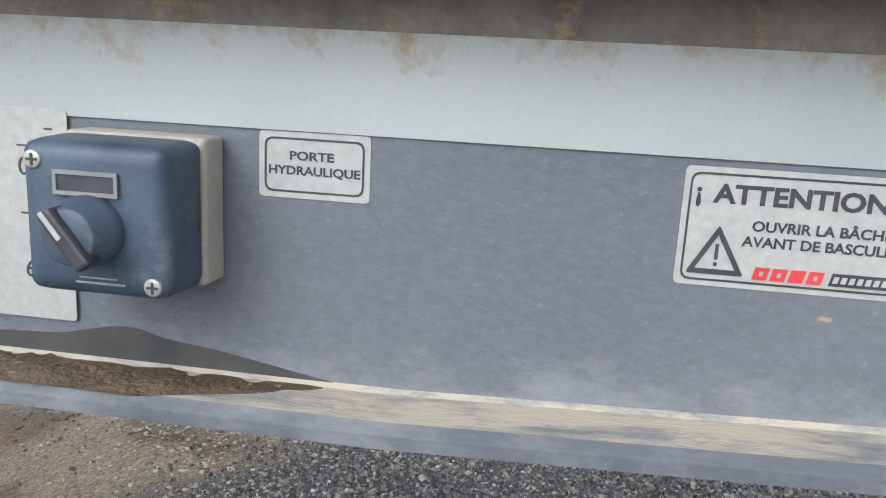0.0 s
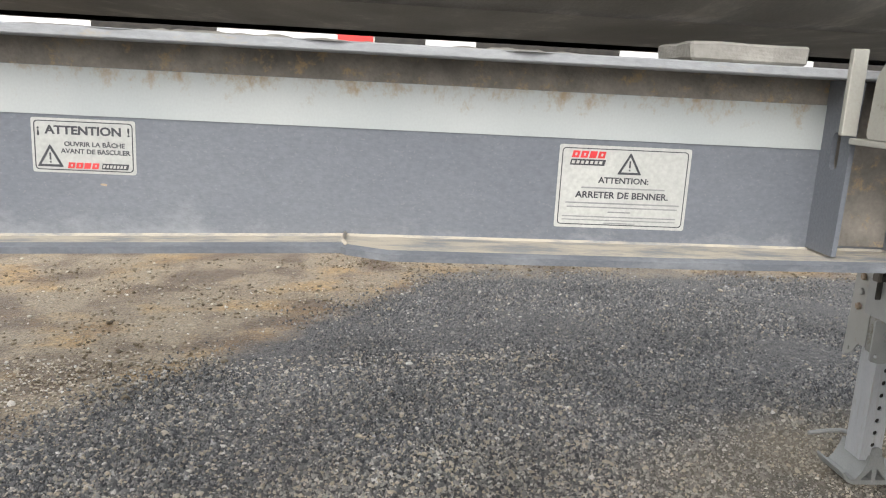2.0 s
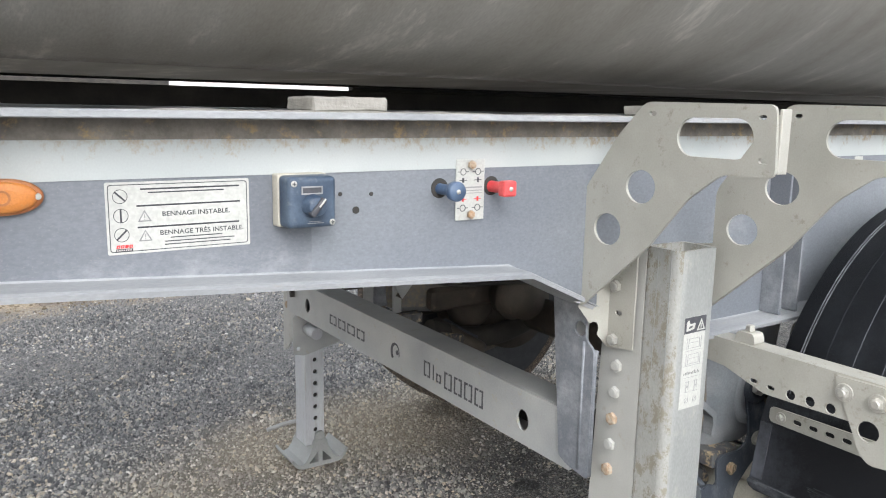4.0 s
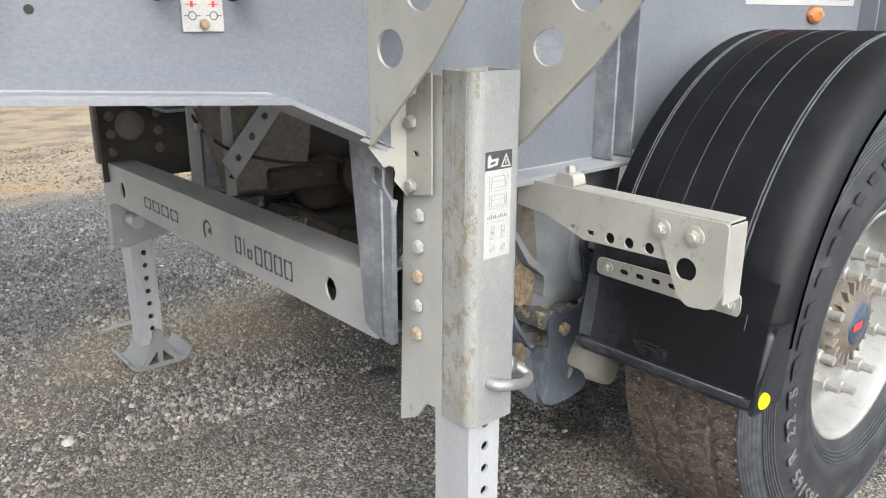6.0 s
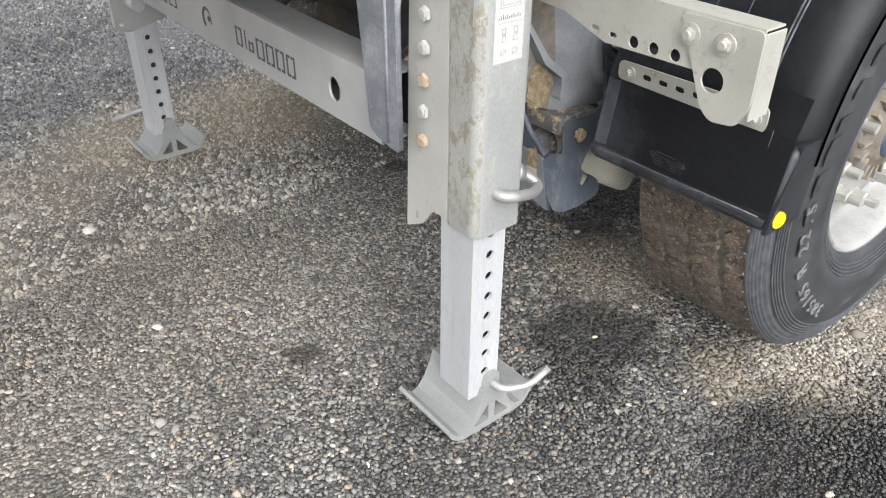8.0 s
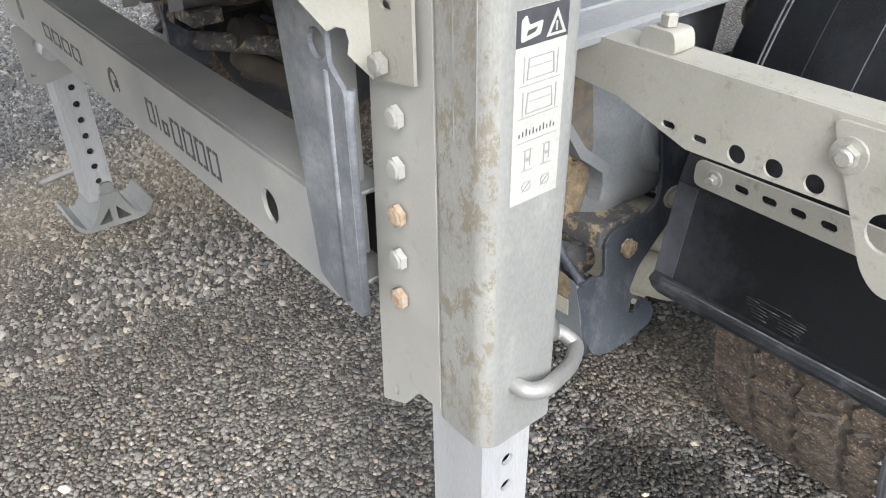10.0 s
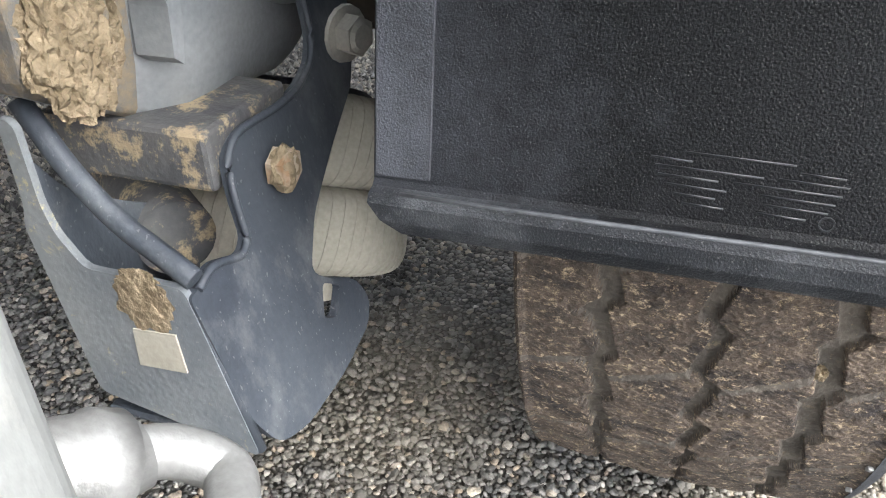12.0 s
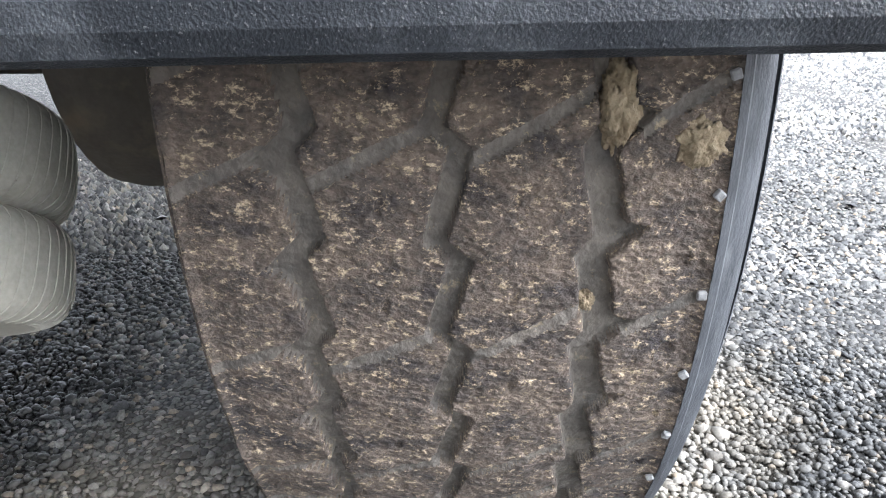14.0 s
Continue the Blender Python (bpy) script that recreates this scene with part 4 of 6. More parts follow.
part("clamp", plate(rounded([(0.425, 0.931), (0.375, 0.931), (0.380, 0.955), (0.42, 0.955)], 0.008), [], 0.035, in_x(3.04)), GALV, arm)
part("bolt", bolt_bm((3.057, 0.40, 0.953), (0, 0, 1), 0.010, 0.012, 0.0), BOLT, arm)

# ---- wheel ----
WX, WZ, WR = 3.775, 0.545, 0.550
TY0, TY1 = 0.099, 0.364


def tread_depth(s, v):
    """Depth of the pattern at arc s and place v across the tread."""
    P = 2 * math.pi * WR / 60
    u = s / P
    wob = 0.0011 * noise.noise((s * 70, v * 70, 3.0)) + 0.0006 * noise.noise((s * 190, v * 190, 8.0))
    f = (u - 0.13) % 1.0
    main = 0.0
    # three main grooves: long slanting runs joined by short jogs
    for start, v0, v1, half in ((0.40, 0.3085, 0.2975, 0.0082), (0.40, 0.2240, 0.2370, 0.0066), (0.38, 0.1605, 0.1525, 0.0088)):
        g = (f - start) % 1.0
        c = v0 + (v1 - v0) * g / 0.80 if g < 0.80 else v1 + (v0 - v1) * (g - 0.80) / 0.20
        main = max(main, half - abs(v - c + wob))
    # a three-cornered pocket at the end of each run of the outer grooves
    g = (f - 0.22) % 1.0
    g = g - 1.0 if g > 0.5 else g
    if v < 0.156:
        main = max(main, 0.022 - (0.156 - v) - abs(g * P + 0.30 * (0.156 - v)) * 1.5 + wob)
    g = (f - 0.44) % 1.0
    g = g - 1.0 if g > 0.5 else g
    if v > 0.303:
        main = max(main, 0.024 - (v - 0.303) - abs(g * P - 0.35 * (v - 0.303)) * 1.5 + wob)
    d = 0.0115 * min(max(main / 0.0022 + 0.25, 0.0), 1.0)
    bare = min(max(main / 0.0022 + 0.1, 0.0), 1.0)
    # slanting shallow cross channels, worn to different depths
    for va, vb, u0, slope in ((0.090, 0.142, 0.24 - 10.8 * 0.140, 10.8), (0.164, 0.221, 0.45 - 10.0 * 0.216, 10.0), (0.238, 0.297, 0.24 - 8.6 * 0.243, 8.6), (0.315, 0.372, 0.44 - 8.1 * 0.318, 8.1)):
        if va < v < vb:
            q = (u - 0.13 - u0 - slope * v) % 1.0
            e = 0.0044 - min(q, 1.0 - q) * P + wob
            k = round(u - 0.13 - u0 - slope * v)
            deep = (0.0046, 0.0024, 0.0036, 0.0020, 0.0042)[int(k) % 5]
            cut = min(max(e / 0.0012 + 0.4, 0.0), 1.0)
            d = max(d, deep * cut)
            bare = max(bare, cut * deep / 0.0046)
    for g, fc, hs, hv, deep in ((0.198, 0.80, 0.0045, 0.0020, 0.005), (0.263, 0.87, 0.0045, 0.0018, 0.005), (0.115, 0.47, 0.0032, 0.0042, 0.006)):
        q = (f - fc + 0.5) % 1.0 - 0.5
        if abs(v - g - 0.25 * q * P) < hv and abs(q) * P < hs:
            d = max(d, deep)
    d *= min(1.0, max((v - TY0) / 0.006, 0.0), max((TY1 - v) / 0.006, 0.0))
    cake = noise.noise((s * 28, v * 22, 5.0)) + 0.5 * noise.noise((s * 75, v * 60, 6.0))
    d -= 0.0022 * min(max(cake - 0.10, 0.0), 0.55) / 0.55 * (1 - bare)
    d += 0.0008 * noise.noise((s * 45, v * 30, 0.0)) + 0.0011 * noise.noise((s * 230, v * 90, 1.0)) + 0.0007 * noise.noise((s * 420, v * 200, 2.0))
    return d, bare


def build_tyre(parent, yshift=0.0, fine=True, mirror=False):
    # a tread strip round the wheel, finest where it faces forward
    angles = []
    a = 0.0
    while a < 2 * math.pi:
        angles.append(a)
        front = math.cos(a - math.pi * 1.08) > 0.55
        a += (0.0021 if (front and fine) else 0.020)
    nv = 210 if fine else 24
    cross = [TY0 + (TY1 - TY0) * i / (nv - 1) for i in range(nv)]
    verts, faces, groove = [], [], []
    deps = []
    for a in angles:
        c, s = math.cos(a), math.sin(a)
        for v in cross:
            dep, bare = tread_depth(a * WR, v)
            crown = 0.010 * ((v - (TY0 + TY1) / 2) / 0.13) ** 2
            r = WR - dep - crown
            z = WZ + r * s
            deps.append(bare)
            y = v + yshift
            verts.append((WX + r * c, y if not mirror else 2 * MIDDLE - y, max(z, 0.002)))
    n = len(angles)
    for i in range(n):
        j = (i + 1) % n
        for k in range(nv - 1):
            faces.append((i * nv + k, i * nv + k + 1, j * nv + k + 1, j * nv + k))
            groove.append(1 if deps[i * nv + k] + deps[j * nv + k + 1] > 1.1 else 0)
    me = bpy.data.meshes.new("tread")
    me.from_pydata(verts, [], faces)
    me.materials.append(TREAD)
    me.materials.append(GROOVE)
    me.polygons.foreach_set("material_index", np.array(groove, dtype=np.int32))
    me.shade_smooth()
    ob = new("tread", me)
    ob.parent = parent
    ob.matrix_parent_inverse = parent.matrix_basis.inverted()
    tagged(ob, "worn tread caked with brown mud")
    # pale torn rubber at the shoulder, one scrap to a pitch
    for k in range(24, 40) if fine else ():
        a = 2 * math.pi * (k + 0.95) / 60
        scrap = box(-0.0030, 0.0002, -0.0026, 0.0022, -0.0024, 0.0024, 0.0006)
        scrap.transform(Matrix.Translation((WX, TY0 + 0.0035, WZ)) @ Matrix.Rotation(-a, 4, "Y") @ Matrix.Translation((WR - 0.0085, 0, 0)) @ Matrix.Rotation(0.35 * ((k * 7) % 5 - 2), 4, "X"))
        part("torn_scrap", scrap, SCRAP, parent, "pale torn rubber scrap")
    # sidewalls
    for inner_side in (0, 1):
        edge = TY0 if not inner_side else TY1
        sg = -1 if not inner_side else 1
        bulge = 1.1 if not inner_side else 0.4
        prof_all = []
        for h, r in ((0.0, WR - 0.0095), (0.004, WR - 0.0105), (0.0052, WR - 0.0125), (0.0085, WR - 0.0140), (0.0092, WR - 0.0165), (0.0125, WR - 0.0185), (0.0132, WR - 0.0215), (0.0165, WR - 0.0245), (0.0172, WR - 0.028), (0.0205, WR - 0.032), (0.0210, WR - 0.037), (0.0245, WR - 0.043),
                     (0.0250, WR - 0.049), (0.0290, WR - 0.058), (0.0350, WR - 0.085), (0.0450, WR - 0.120), (0.0495, WR - 0.150), (0.0480, WR - 0.180), (0.0490, WR - 0.184), (0.044, WR - 0.215), (0.0405, WR - 0.218), (0.032, WR - 0.245), (0.023, WR - 0.262), (0.015, WR - 0.272)):
            yy = edge + sg * h * bulge + yshift
            prof_all.append((yy if not mirror else 2 * MIDDLE - yy, r))
        sh = lathe(prof_all[:14], (WX, 0, WZ), "y", 140)
        for v in sh.verts:
            v.co.z = max(v.co.z, 0.002)
        for f in sh.faces:
            f.smooth = False
        part("shoulder", sh, SHOULDER if not inner_side else TREAD, parent, "grey ridged rubber shoulder with sky light in its colour" if not inner_side else "muddy rubber shoulder")
        pr = prof_all[13:]
        bm = lathe(pr, (WX, 0, WZ), "y", 140)
        for v in bm.verts:
            v.co.z = max(v.co.z, 0.002)
        part("sidewall", bm, RUBBER, parent, "dark ribbed rubber sidewall", True)


def build_wheel():
    w = thing("wheel", (WX, 0.23, 0.0), "muddy trailer wheel with white steel rim, resting on gravel", "wheel", "trailer wheels")
    build_tyre(w)
    rim_pr = [(0.082, 0.286), (0.075, 0.284), (0.075, 0.276), (0.086, 0.270), (0.105, 0.262), (0.150, 0.256), (0.168, 0.245), (0.172, 0.22), (0.150, 0.19), (0.135, 0.165), (0.135, 0.10), (0.15, 0.085)]
    rim = part("rim", lathe(rim_pr, (WX, 0, WZ), "y", 96), RIM, w, "white painted steel rim with grime", True)
    for i in range(10):
        a = 2 * math.pi * (i + 0.4) / 10
        p = (WX + 0.168 * math.cos(a), 0.136, WZ + 0.168 * math.sin(a))
        st = bmesh.new()
        bmesh.ops.create_cone(st, cap_ends=True, segments=12, radius1=0.011, radius2=0.011, depth=0.06, matrix=Matrix.Translation((p[0], p[1] - 0.03, p[2])) @ Euler((radians(90), 0, 0)).to_matrix().to_4x4())
        merge(st, bolt_bm(p, (0, -1, 0), 0.019, 0.026, 0.023))
        part("wheel_nut", st, BOLT, rim)
    hub = part("hub", lathe([(0.136, 0.118), (0.125, 0.118), (0.118, 0.105), (0.116, 0.085), (0.098, 0.072), (0.094, 0.0)], (WX, 0, WZ), "y", 48), UNDER, w, "dusty grey hub", True)
    for i in range(20):
        a = 2 * math.pi * i / 20
        r = bmesh.new()
        box(0.078, 0.114, 0.106, 0.124, -0.0045, 0.0045, 0.001, r)
        r.transform(Matrix.Translation((WX, 0, WZ)) @ Matrix.Rotation(-a, 4, "Y"))
        part("hub_rib", r, CAST_MUD, hub)
    part("hub_cap", lathe([(0.104, 0.056), (0.096, 0.054), (0.092, 0.044), (0.091, 0.0)], (WX, 0, WZ), "y", 32), BLUEBOX, hub, "dark blue hub cap with red mark", True)
    part("cap_mark", box(WX - 0.044, WX + 0.004, 0.0892, 0.0906, WZ - 0.010, WZ + 0.008, 0), RED, hub)
    # fine rings round the sidewall, near the tread and near the rim
    wall_r, wall_h = (WR - 0.262, WR - 0.245, WR - 0.215, WR - 0.184, WR - 0.150, WR - 0.120, WR - 0.085, WR - 0.058), (0.023, 0.032, 0.044, 0.049, 0.0495, 0.045, 0.035, 0.029)
    for rr in (0.495, 0.488, 0.481, 0.474, 0.466, 0.332, 0.324, 0.316, 0.308):
        yy = TY0 - 1.1 * float(np.interp(rr, wall_r, wall_h))
        lean = 0.0013 if rr > 0.4 else -0.0009
        ring = lathe([(yy + 0.0004 - lean, rr + 0.0022), (yy - 0.0020, rr + 0.0012), (yy - 0.0020, rr - 0.0012), (yy + 0.0004 + lean, rr - 0.0022)], (WX, 0, WZ), "y", 120)
        for v in ring.verts:
            v.co.z = max(v.co.z, 0.002)
        part("sidewall_ring", ring, SHOULDER, w)
    # raised size lettering low on the sidewall
    text, r = "385/65 R 22.5", WR - 0.128
    for i, ch in enumerate(text):
        if ch == " ":
            continue
        a = radians(238 - 4.6 * i)
        rad = Vector((math.cos(a), 0, math.sin(a)))
        at = Vector((WX, TY0 - 0.0512, WZ)) + rad * r
        words(ch, at, 0.047, LETTER, w, right=(math.sin(a), 0, -math.cos(a)), up=rad, bold=0.012, name="raised_letter", lift=0.003)
    # slanted dark raised blocks high on the sidewall
    for k in range(11):
        a0, lean = 196 - 8.5 * k, 4.0
        wd = 4.0 + 2.8 * ((k * 5) % 4) / 3
        pts = [(WR - 0.112, a0), (WR - 0.110, a0 - 0.5 * wd), (WR - 0.112, a0 - wd), (WR - 0.160, a0 - wd - lean), (WR - 0.162, a0 - 0.5 * wd - lean), (WR - 0.160, a0 - lean)]
        part("raised_patch", plate([(WX + rr * math.cos(radians(aa)), WZ + rr * math.sin(radians(aa))) for rr, aa in pts], [], 0.002, in_y(TY0 - 0.0530)), WORN_BLOCK, w)
    return w


wheel = build_wheel()


def mud_lump(parent, at, size, seed, label="lump of dried mud"):
    bm = bmesh.new()
    bmesh.ops.create_icosphere(bm, subdivisions=5, radius=1.0)
    for v in bm.verts:
        d = v.co.normalized()
        q = d + Vector((seed, 0, 0))
        k = 1 + 0.35 * noise.noise(q * 2.2) + 0.22 * noise.noise(q * 6) + 0.14 * noise.noise(q * 15)
        v.co = Vector(at) + Vector((size[0] * d.x * k, size[1] * d.y * k, size[2] * d.z * k))
    return part("mud_lump", bm, CLAY, parent, label, True)


mud_lump(wheel, (3.238, 0.152, 0.535), (0.009, 0.009, 0.020), 1.0)
mud_lump(wheel, (3.237, 0.114, 0.517), (0.0045, 0.011, 0.011), 4.0)
mud_lump(wheel, (3.249, 0.161, 0.432), (0.005, 0.005, 0.005), 7.0)

# ---- mudguard ----
guard = thing("mudguard", (3.3, 0.23, 0.6), "black plastic mudguard over the wheel, speckled with dust", "mudguard")
GX, GZ, GR = 3.785, 0.600, 0.612
GY0, GY1 = 0.020, 0.430
ang = [math.pi - 0.12 - (math.pi - 0.10) * i / 60 for i in range(61)]
sect = [(GY1, -0.020), (GY1, -0.004), (GY1 - 0.004, 0.0), (0.30, 0.001), (0.18, 0.001), (0.086, 0.0), (0.062, -0.003), (0.044, -0.008), (0.028, -0.018), (0.017, -0.032), (0.0125, -0.048), (0.0125, -0.060), (0.015, -0.062)]
gb = bmesh.new()
rings = []
for a in ang:
    c, s = math.cos(a), math.sin(a)
    rings.append([gb.verts.new((GX + (GR + h) * c, y, GZ + (GR + h) * s)) for y, h in sect])
for r0, r1 in zip(rings, rings[1:]):
    for i in range(len(sect) - 1):
        gb.faces.new((r0[i], r0[i + 1], r1[i + 1], r1[i])).smooth = True
bmesh.ops.solidify(gb, geom=gb.faces[:], thickness=0.004)
part("shell", gb, BLACK, guard)
for yc, w, h, mat in ((0.388, 0.0012, 0.0025, PLASTIC_EDGE), (0.382, 0.0012, 0.0025, PLASTIC_EDGE), (0.330, 0.001, 0.0016, BLACK), (0.268, 0.001, 0.0016, PLASTIC_EDGE), (0.205, 0.001, 0.0016, PLASTIC_EDGE), (0.120, 0.0016, 0.003, PLASTIC_EDGE), (0.113, 0.0016, 0.003, PLASTIC_EDGE)):
    part("raised_line", sweep([(-w, 0.0), (-w * 0.6, h), (w * 0.6, h), (w, 0.0)], [((GX + GR * math.cos(a), yc, GZ + GR * math.sin(a)), (0, 1, 0), (math.cos(a), 0, math.sin(a))) for a in ang], True), mat, guard)
fx = GX - GR
skirt = bmesh.new()
line = [(fx + 0.003, 0.800), (fx - 0.010, 0.765), (3.152, 0.735), (3.1275, 0.595), (3.125, 0.592), (3.1195, 0.5905), (3.1165, 0.586), (3.1160, 0.577), (3.119, 0.569), (3.124, 0.566), (3.150, 0.565)]
rows = [[skirt.verts.new((x, y - (0.022 * (max(0.586 - z, 0) / 0.02) ** 1.5 if k < 3 else 0), z + (0.002 + 0.004 * (0.41 - y) / 0.39 if z < 0.6 else 0))) for k, y in enumerate((0.4145, 0.4135, 0.408, 0.30, 0.17, 0.030, 0.020))] for x, z in line]
for r0, r1 in zip(rows, rows[1:]):
    for i in range(6):
        skirt.faces.new((r0[i], r0[i + 1], r1[i + 1], r1[i]))
bmesh.ops.solidify(skirt, geom=skirt.faces[:], thickness=0.004)
for f in skirt.faces:
    f.material_index = 1 if f.calc_center_median().z < 0.595 else 0
part("front_panel", skirt, PANEL, guard, "flat black front panel with thick lower edge", mats=(LIP,))
side = plate(rounded([(3.118, 0.588), (3.20, 0.582), (3.20, 0.76), (fx - 0.008, 0.76), (3.152, 0.735), (3.128, 0.595)], 0.006), [], 0.010, in_y(0.4045))
part("inner_flange", side, BLACK, guard)
outer = plate(rounded([(3.118, 0.567), (3.225, 0.567), (3.235, 0.72), (fx, 0.72), (3.1275, 0.595)], 0.006), [], 0.008, in_y(0.0135))
part("outer_flange", outer, BLACK, guard)
column = box(3.1240, 3.215, 0.0132, 0.052, 0.5668, 0.715, 0.014, None, 4)
for v in column.verts:
    v.co.x += max(v.co.z - 0.595, 0) * 0.30
part("rolled_corner", column, BLACK, guard, "", True)
part("panel_seam", tube([(3.131, 0.0615, 0.598), (3.1525, 0.0615, 0.738)], 0.0009, 6), RIDGE, guard)
def panel_x(z):
    return 3.152 + (3.1275 - 3.152) * (0.735 - z) / 0.140


part("folded_band", plate([(0.384, 0.600), (0.4125, 0.600), (0.4125, 0.728), (0.384, 0.728)], [], 0.004, lambda u, v, w: (panel_x(v) - 0.0030 + w, u, v)), PANEL, guard)
part("scuffed_ridge", tube([(3.1205, 0.398, 0.5930), (3.1200, 0.30, 0.5937), (3.1200, 0.17, 0.5950), (3.1205, 0.035, 0.5966)], 0.0013, 6), RIDGE, guard, "scuffed ridge above the lower edge")
# faint moulded mark: a slanted field of thin raised lines with a small ring beside it
for zz, runs_y in ((0.6285, ((0.266, 0.220),)), (0.6250, ((0.280, 0.262), (0.218, 0.200))), (0.6215, ((0.278, 0.232), (0.226, 0.198))), (0.6175, ((0.276, 0.250), (0.244, 0.200))),
                   (0.6135, ((0.272, 0.246), (0.232, 0.202))), (0.6095, ((0.268, 0.250), (0.230, 0.204))), (0.6055, ((0.264, 0.246), (0.232, 0.212)))):
    for ya, yb in runs_y:
        part("moulded_line", tube([(panel_x(zz) - 0.0006, ya, zz), (panel_x(zz - 0.0005) - 0.0006, yb, zz - 0.0005)], 0.0005, 6), MOULDED, guard)
part("moulded_ring", plate(circle(0.2035, 0.6045, 0.0034, 16), [circle(0.2035, 0.6045, 0.0027, 16)], 0.001, lambda u, v, w: (panel_x(v) - 0.0012 + w, u, v)), MOULDED, guard)
dot = bmesh.new()
bmesh.ops.create_cone(dot, cap_ends=True, segments=28, radius1=0.016, radius2=0.015, depth=0.004, matrix=Matrix.Translation((3.150, 0.0115, 0.590)) @ Euler((radians(90), 0, radians(-12))).to_matrix().to_4x4())
part("reflector_dot", dot, YELLOW, guard, "round yellow reflector sticker")
strip = thing("slotted_strip", (3.16, 0.25, 0.73), "zinc-plated slotted strip bolted to the mudguard", "bracket")
sp = plate(rounded([(0.395, 0.768), (0.076, 0.772), (0.076, 0.728), (0.395, 0.732)], 0.012), [slot(0.328 - 0.0373 * i, 0.750, 0.021, 0.011) for i in range(6)], 0.004, in_x(fx - 0.022))
part("strip", sp, GALV, strip)
hexes(strip, [(fx - 0.022, 0.366, 0.750), (fx - 0.022, 0.097, 0.748)], (-1, 0, 0), 0.008, 0.007, BOLT, 0.012)

# ---- stickers, lamps and switches on the rail ----
def sticker(name, x0, x1, z0, z1, label, frame_line=0.004):
    st = thing(name, ((x0 + x1) / 2, WEB, (z0 + z1) / 2), label, "sticker")
    y = WEB - 0.0016 if z1 > 1.3145 else WEB
    part("backing", plate(rounded([(x0, z0), (x1, z0), (x1, z1), (x0, z1)], 0.003), [], 0.0005, in_y(y - 0.0006)), WHITE, st)
    if frame_line:
        f = frame_line
        o = rounded([(x0 + f, z0 + f), (x1 - f, z0 + f), (x1 - f, z1 - f), (x0 + f, z1 - f)], 0.005)
        g = f + 0.0011
        i = rounded([(x0 + g, z0 + g), (x1 - g, z0 + g), (x1 - g, z1 - g), (x0 + g, z1 - g)], 0.0042)
        part("border", plate(o, [i], 0.0003, in_y(y - 0.0010)), INK, st)
    return st, y - 0.0007


def warning(st, y, cx, z0, h, mat=INK):
    w = h * 0.56
    k = 0.70
    cz = z0 + h * 0.34
    big = [(cx - w, z0), (cx + w, z0), (cx, z0 + h)]
    small = [(cx + (a - cx) * k, cz + (b - cz) * k) for a, b in big]
    part("triangle", plate(rounded(big, h * 0.06), [small], 0.0005, in_y(y - 0.0006)), mat, st)
    bars([(cx - h * 0.035, cx + h * 0.035, z0 + h * 0.30, z0 + h * 0.62), (cx - h * 0.035, cx + h * 0.035, z0 + h * 0.17, z0 + h * 0.24)], y, mat, st, "mark")


def logo(st, x0, x1, z0, z1, y, stacked=False):
    """Plain red slanted blocks and a dark panel with pale blocks."""
    h = z1 - z0
    if stacked:
        r0, r1, ra, rb = x0, x1, z0 + h * 0.52, z1
        d0, d1, da, db = x0 - h * 0.1, x1 - h * 0.1, z0, z0 + h * 0.42
    else:
        r0, r1, ra, rb = x0, x0 + (x1 - x0) * 0.53, z0, z1
        d0, d1, da, db = x0 + (x1 - x0) * 0.56, x1, z0, z1
    n = 4
    w = (r1 - r0) / n
    for i in range(n):
        a, b = r0 + i * w, r0 + (i + 0.80) * w
        ln = (rb - ra) * 0.22
        hh = rb - ra
        hole = [[(a + 0.30 * w + ln * 0.3, ra + hh * 0.3), (b - 0.26 * w + ln * 0.3, ra + hh * 0.3), (b - 0.26 * w + ln * 0.7, rb - hh * 0.3), (a + 0.30 * w + ln * 0.7, rb - hh * 0.3)]] if i != 2 else []
        part("logo_block", plate([(a, ra), (b, ra), (b + ln, rb), (a + ln, rb)], hole, 0.0005, in_y(y - 0.0006)), RED, st)
    ln = (db - da) * 0.22
    part("logo_panel", plate([(d0, da), (d1, da), (d1 + ln, db), (d0 + ln, db)], [], 0.0005, in_y(y - 0.0006)), INK, st)
    w = (d1 - d0) / 7.6
    hh = db - da
    for i in range(7):
        a = d0 + w * (0.3 + i)
        part("logo_block", plate([(a + ln * 0.25, da + hh * 0.25), (a + w * 0.62 + ln * 0.25, da + hh * 0.25), (a + w * 0.62 + ln * 0.75, db - hh * 0.25), (a + ln * 0.75, db - hh * 0.25)], [], 0.0005, in_y(y - 0.0012)), WHITE, st)


st, y = sticker("door_sticker", 0.340, 0.402, 1.2775, 1.3135, "small white sticker with black French lettering on the rail", 0.0032)
words("PORTE", (0.3695, y, 1.3005), 0.0066, INK, st, bold=0.022, width=0.0245)
words("HYDRAULIQUE", (0.371, y, 1.2925), 0.0066, INK, st, bold=0.022, width=0.051)

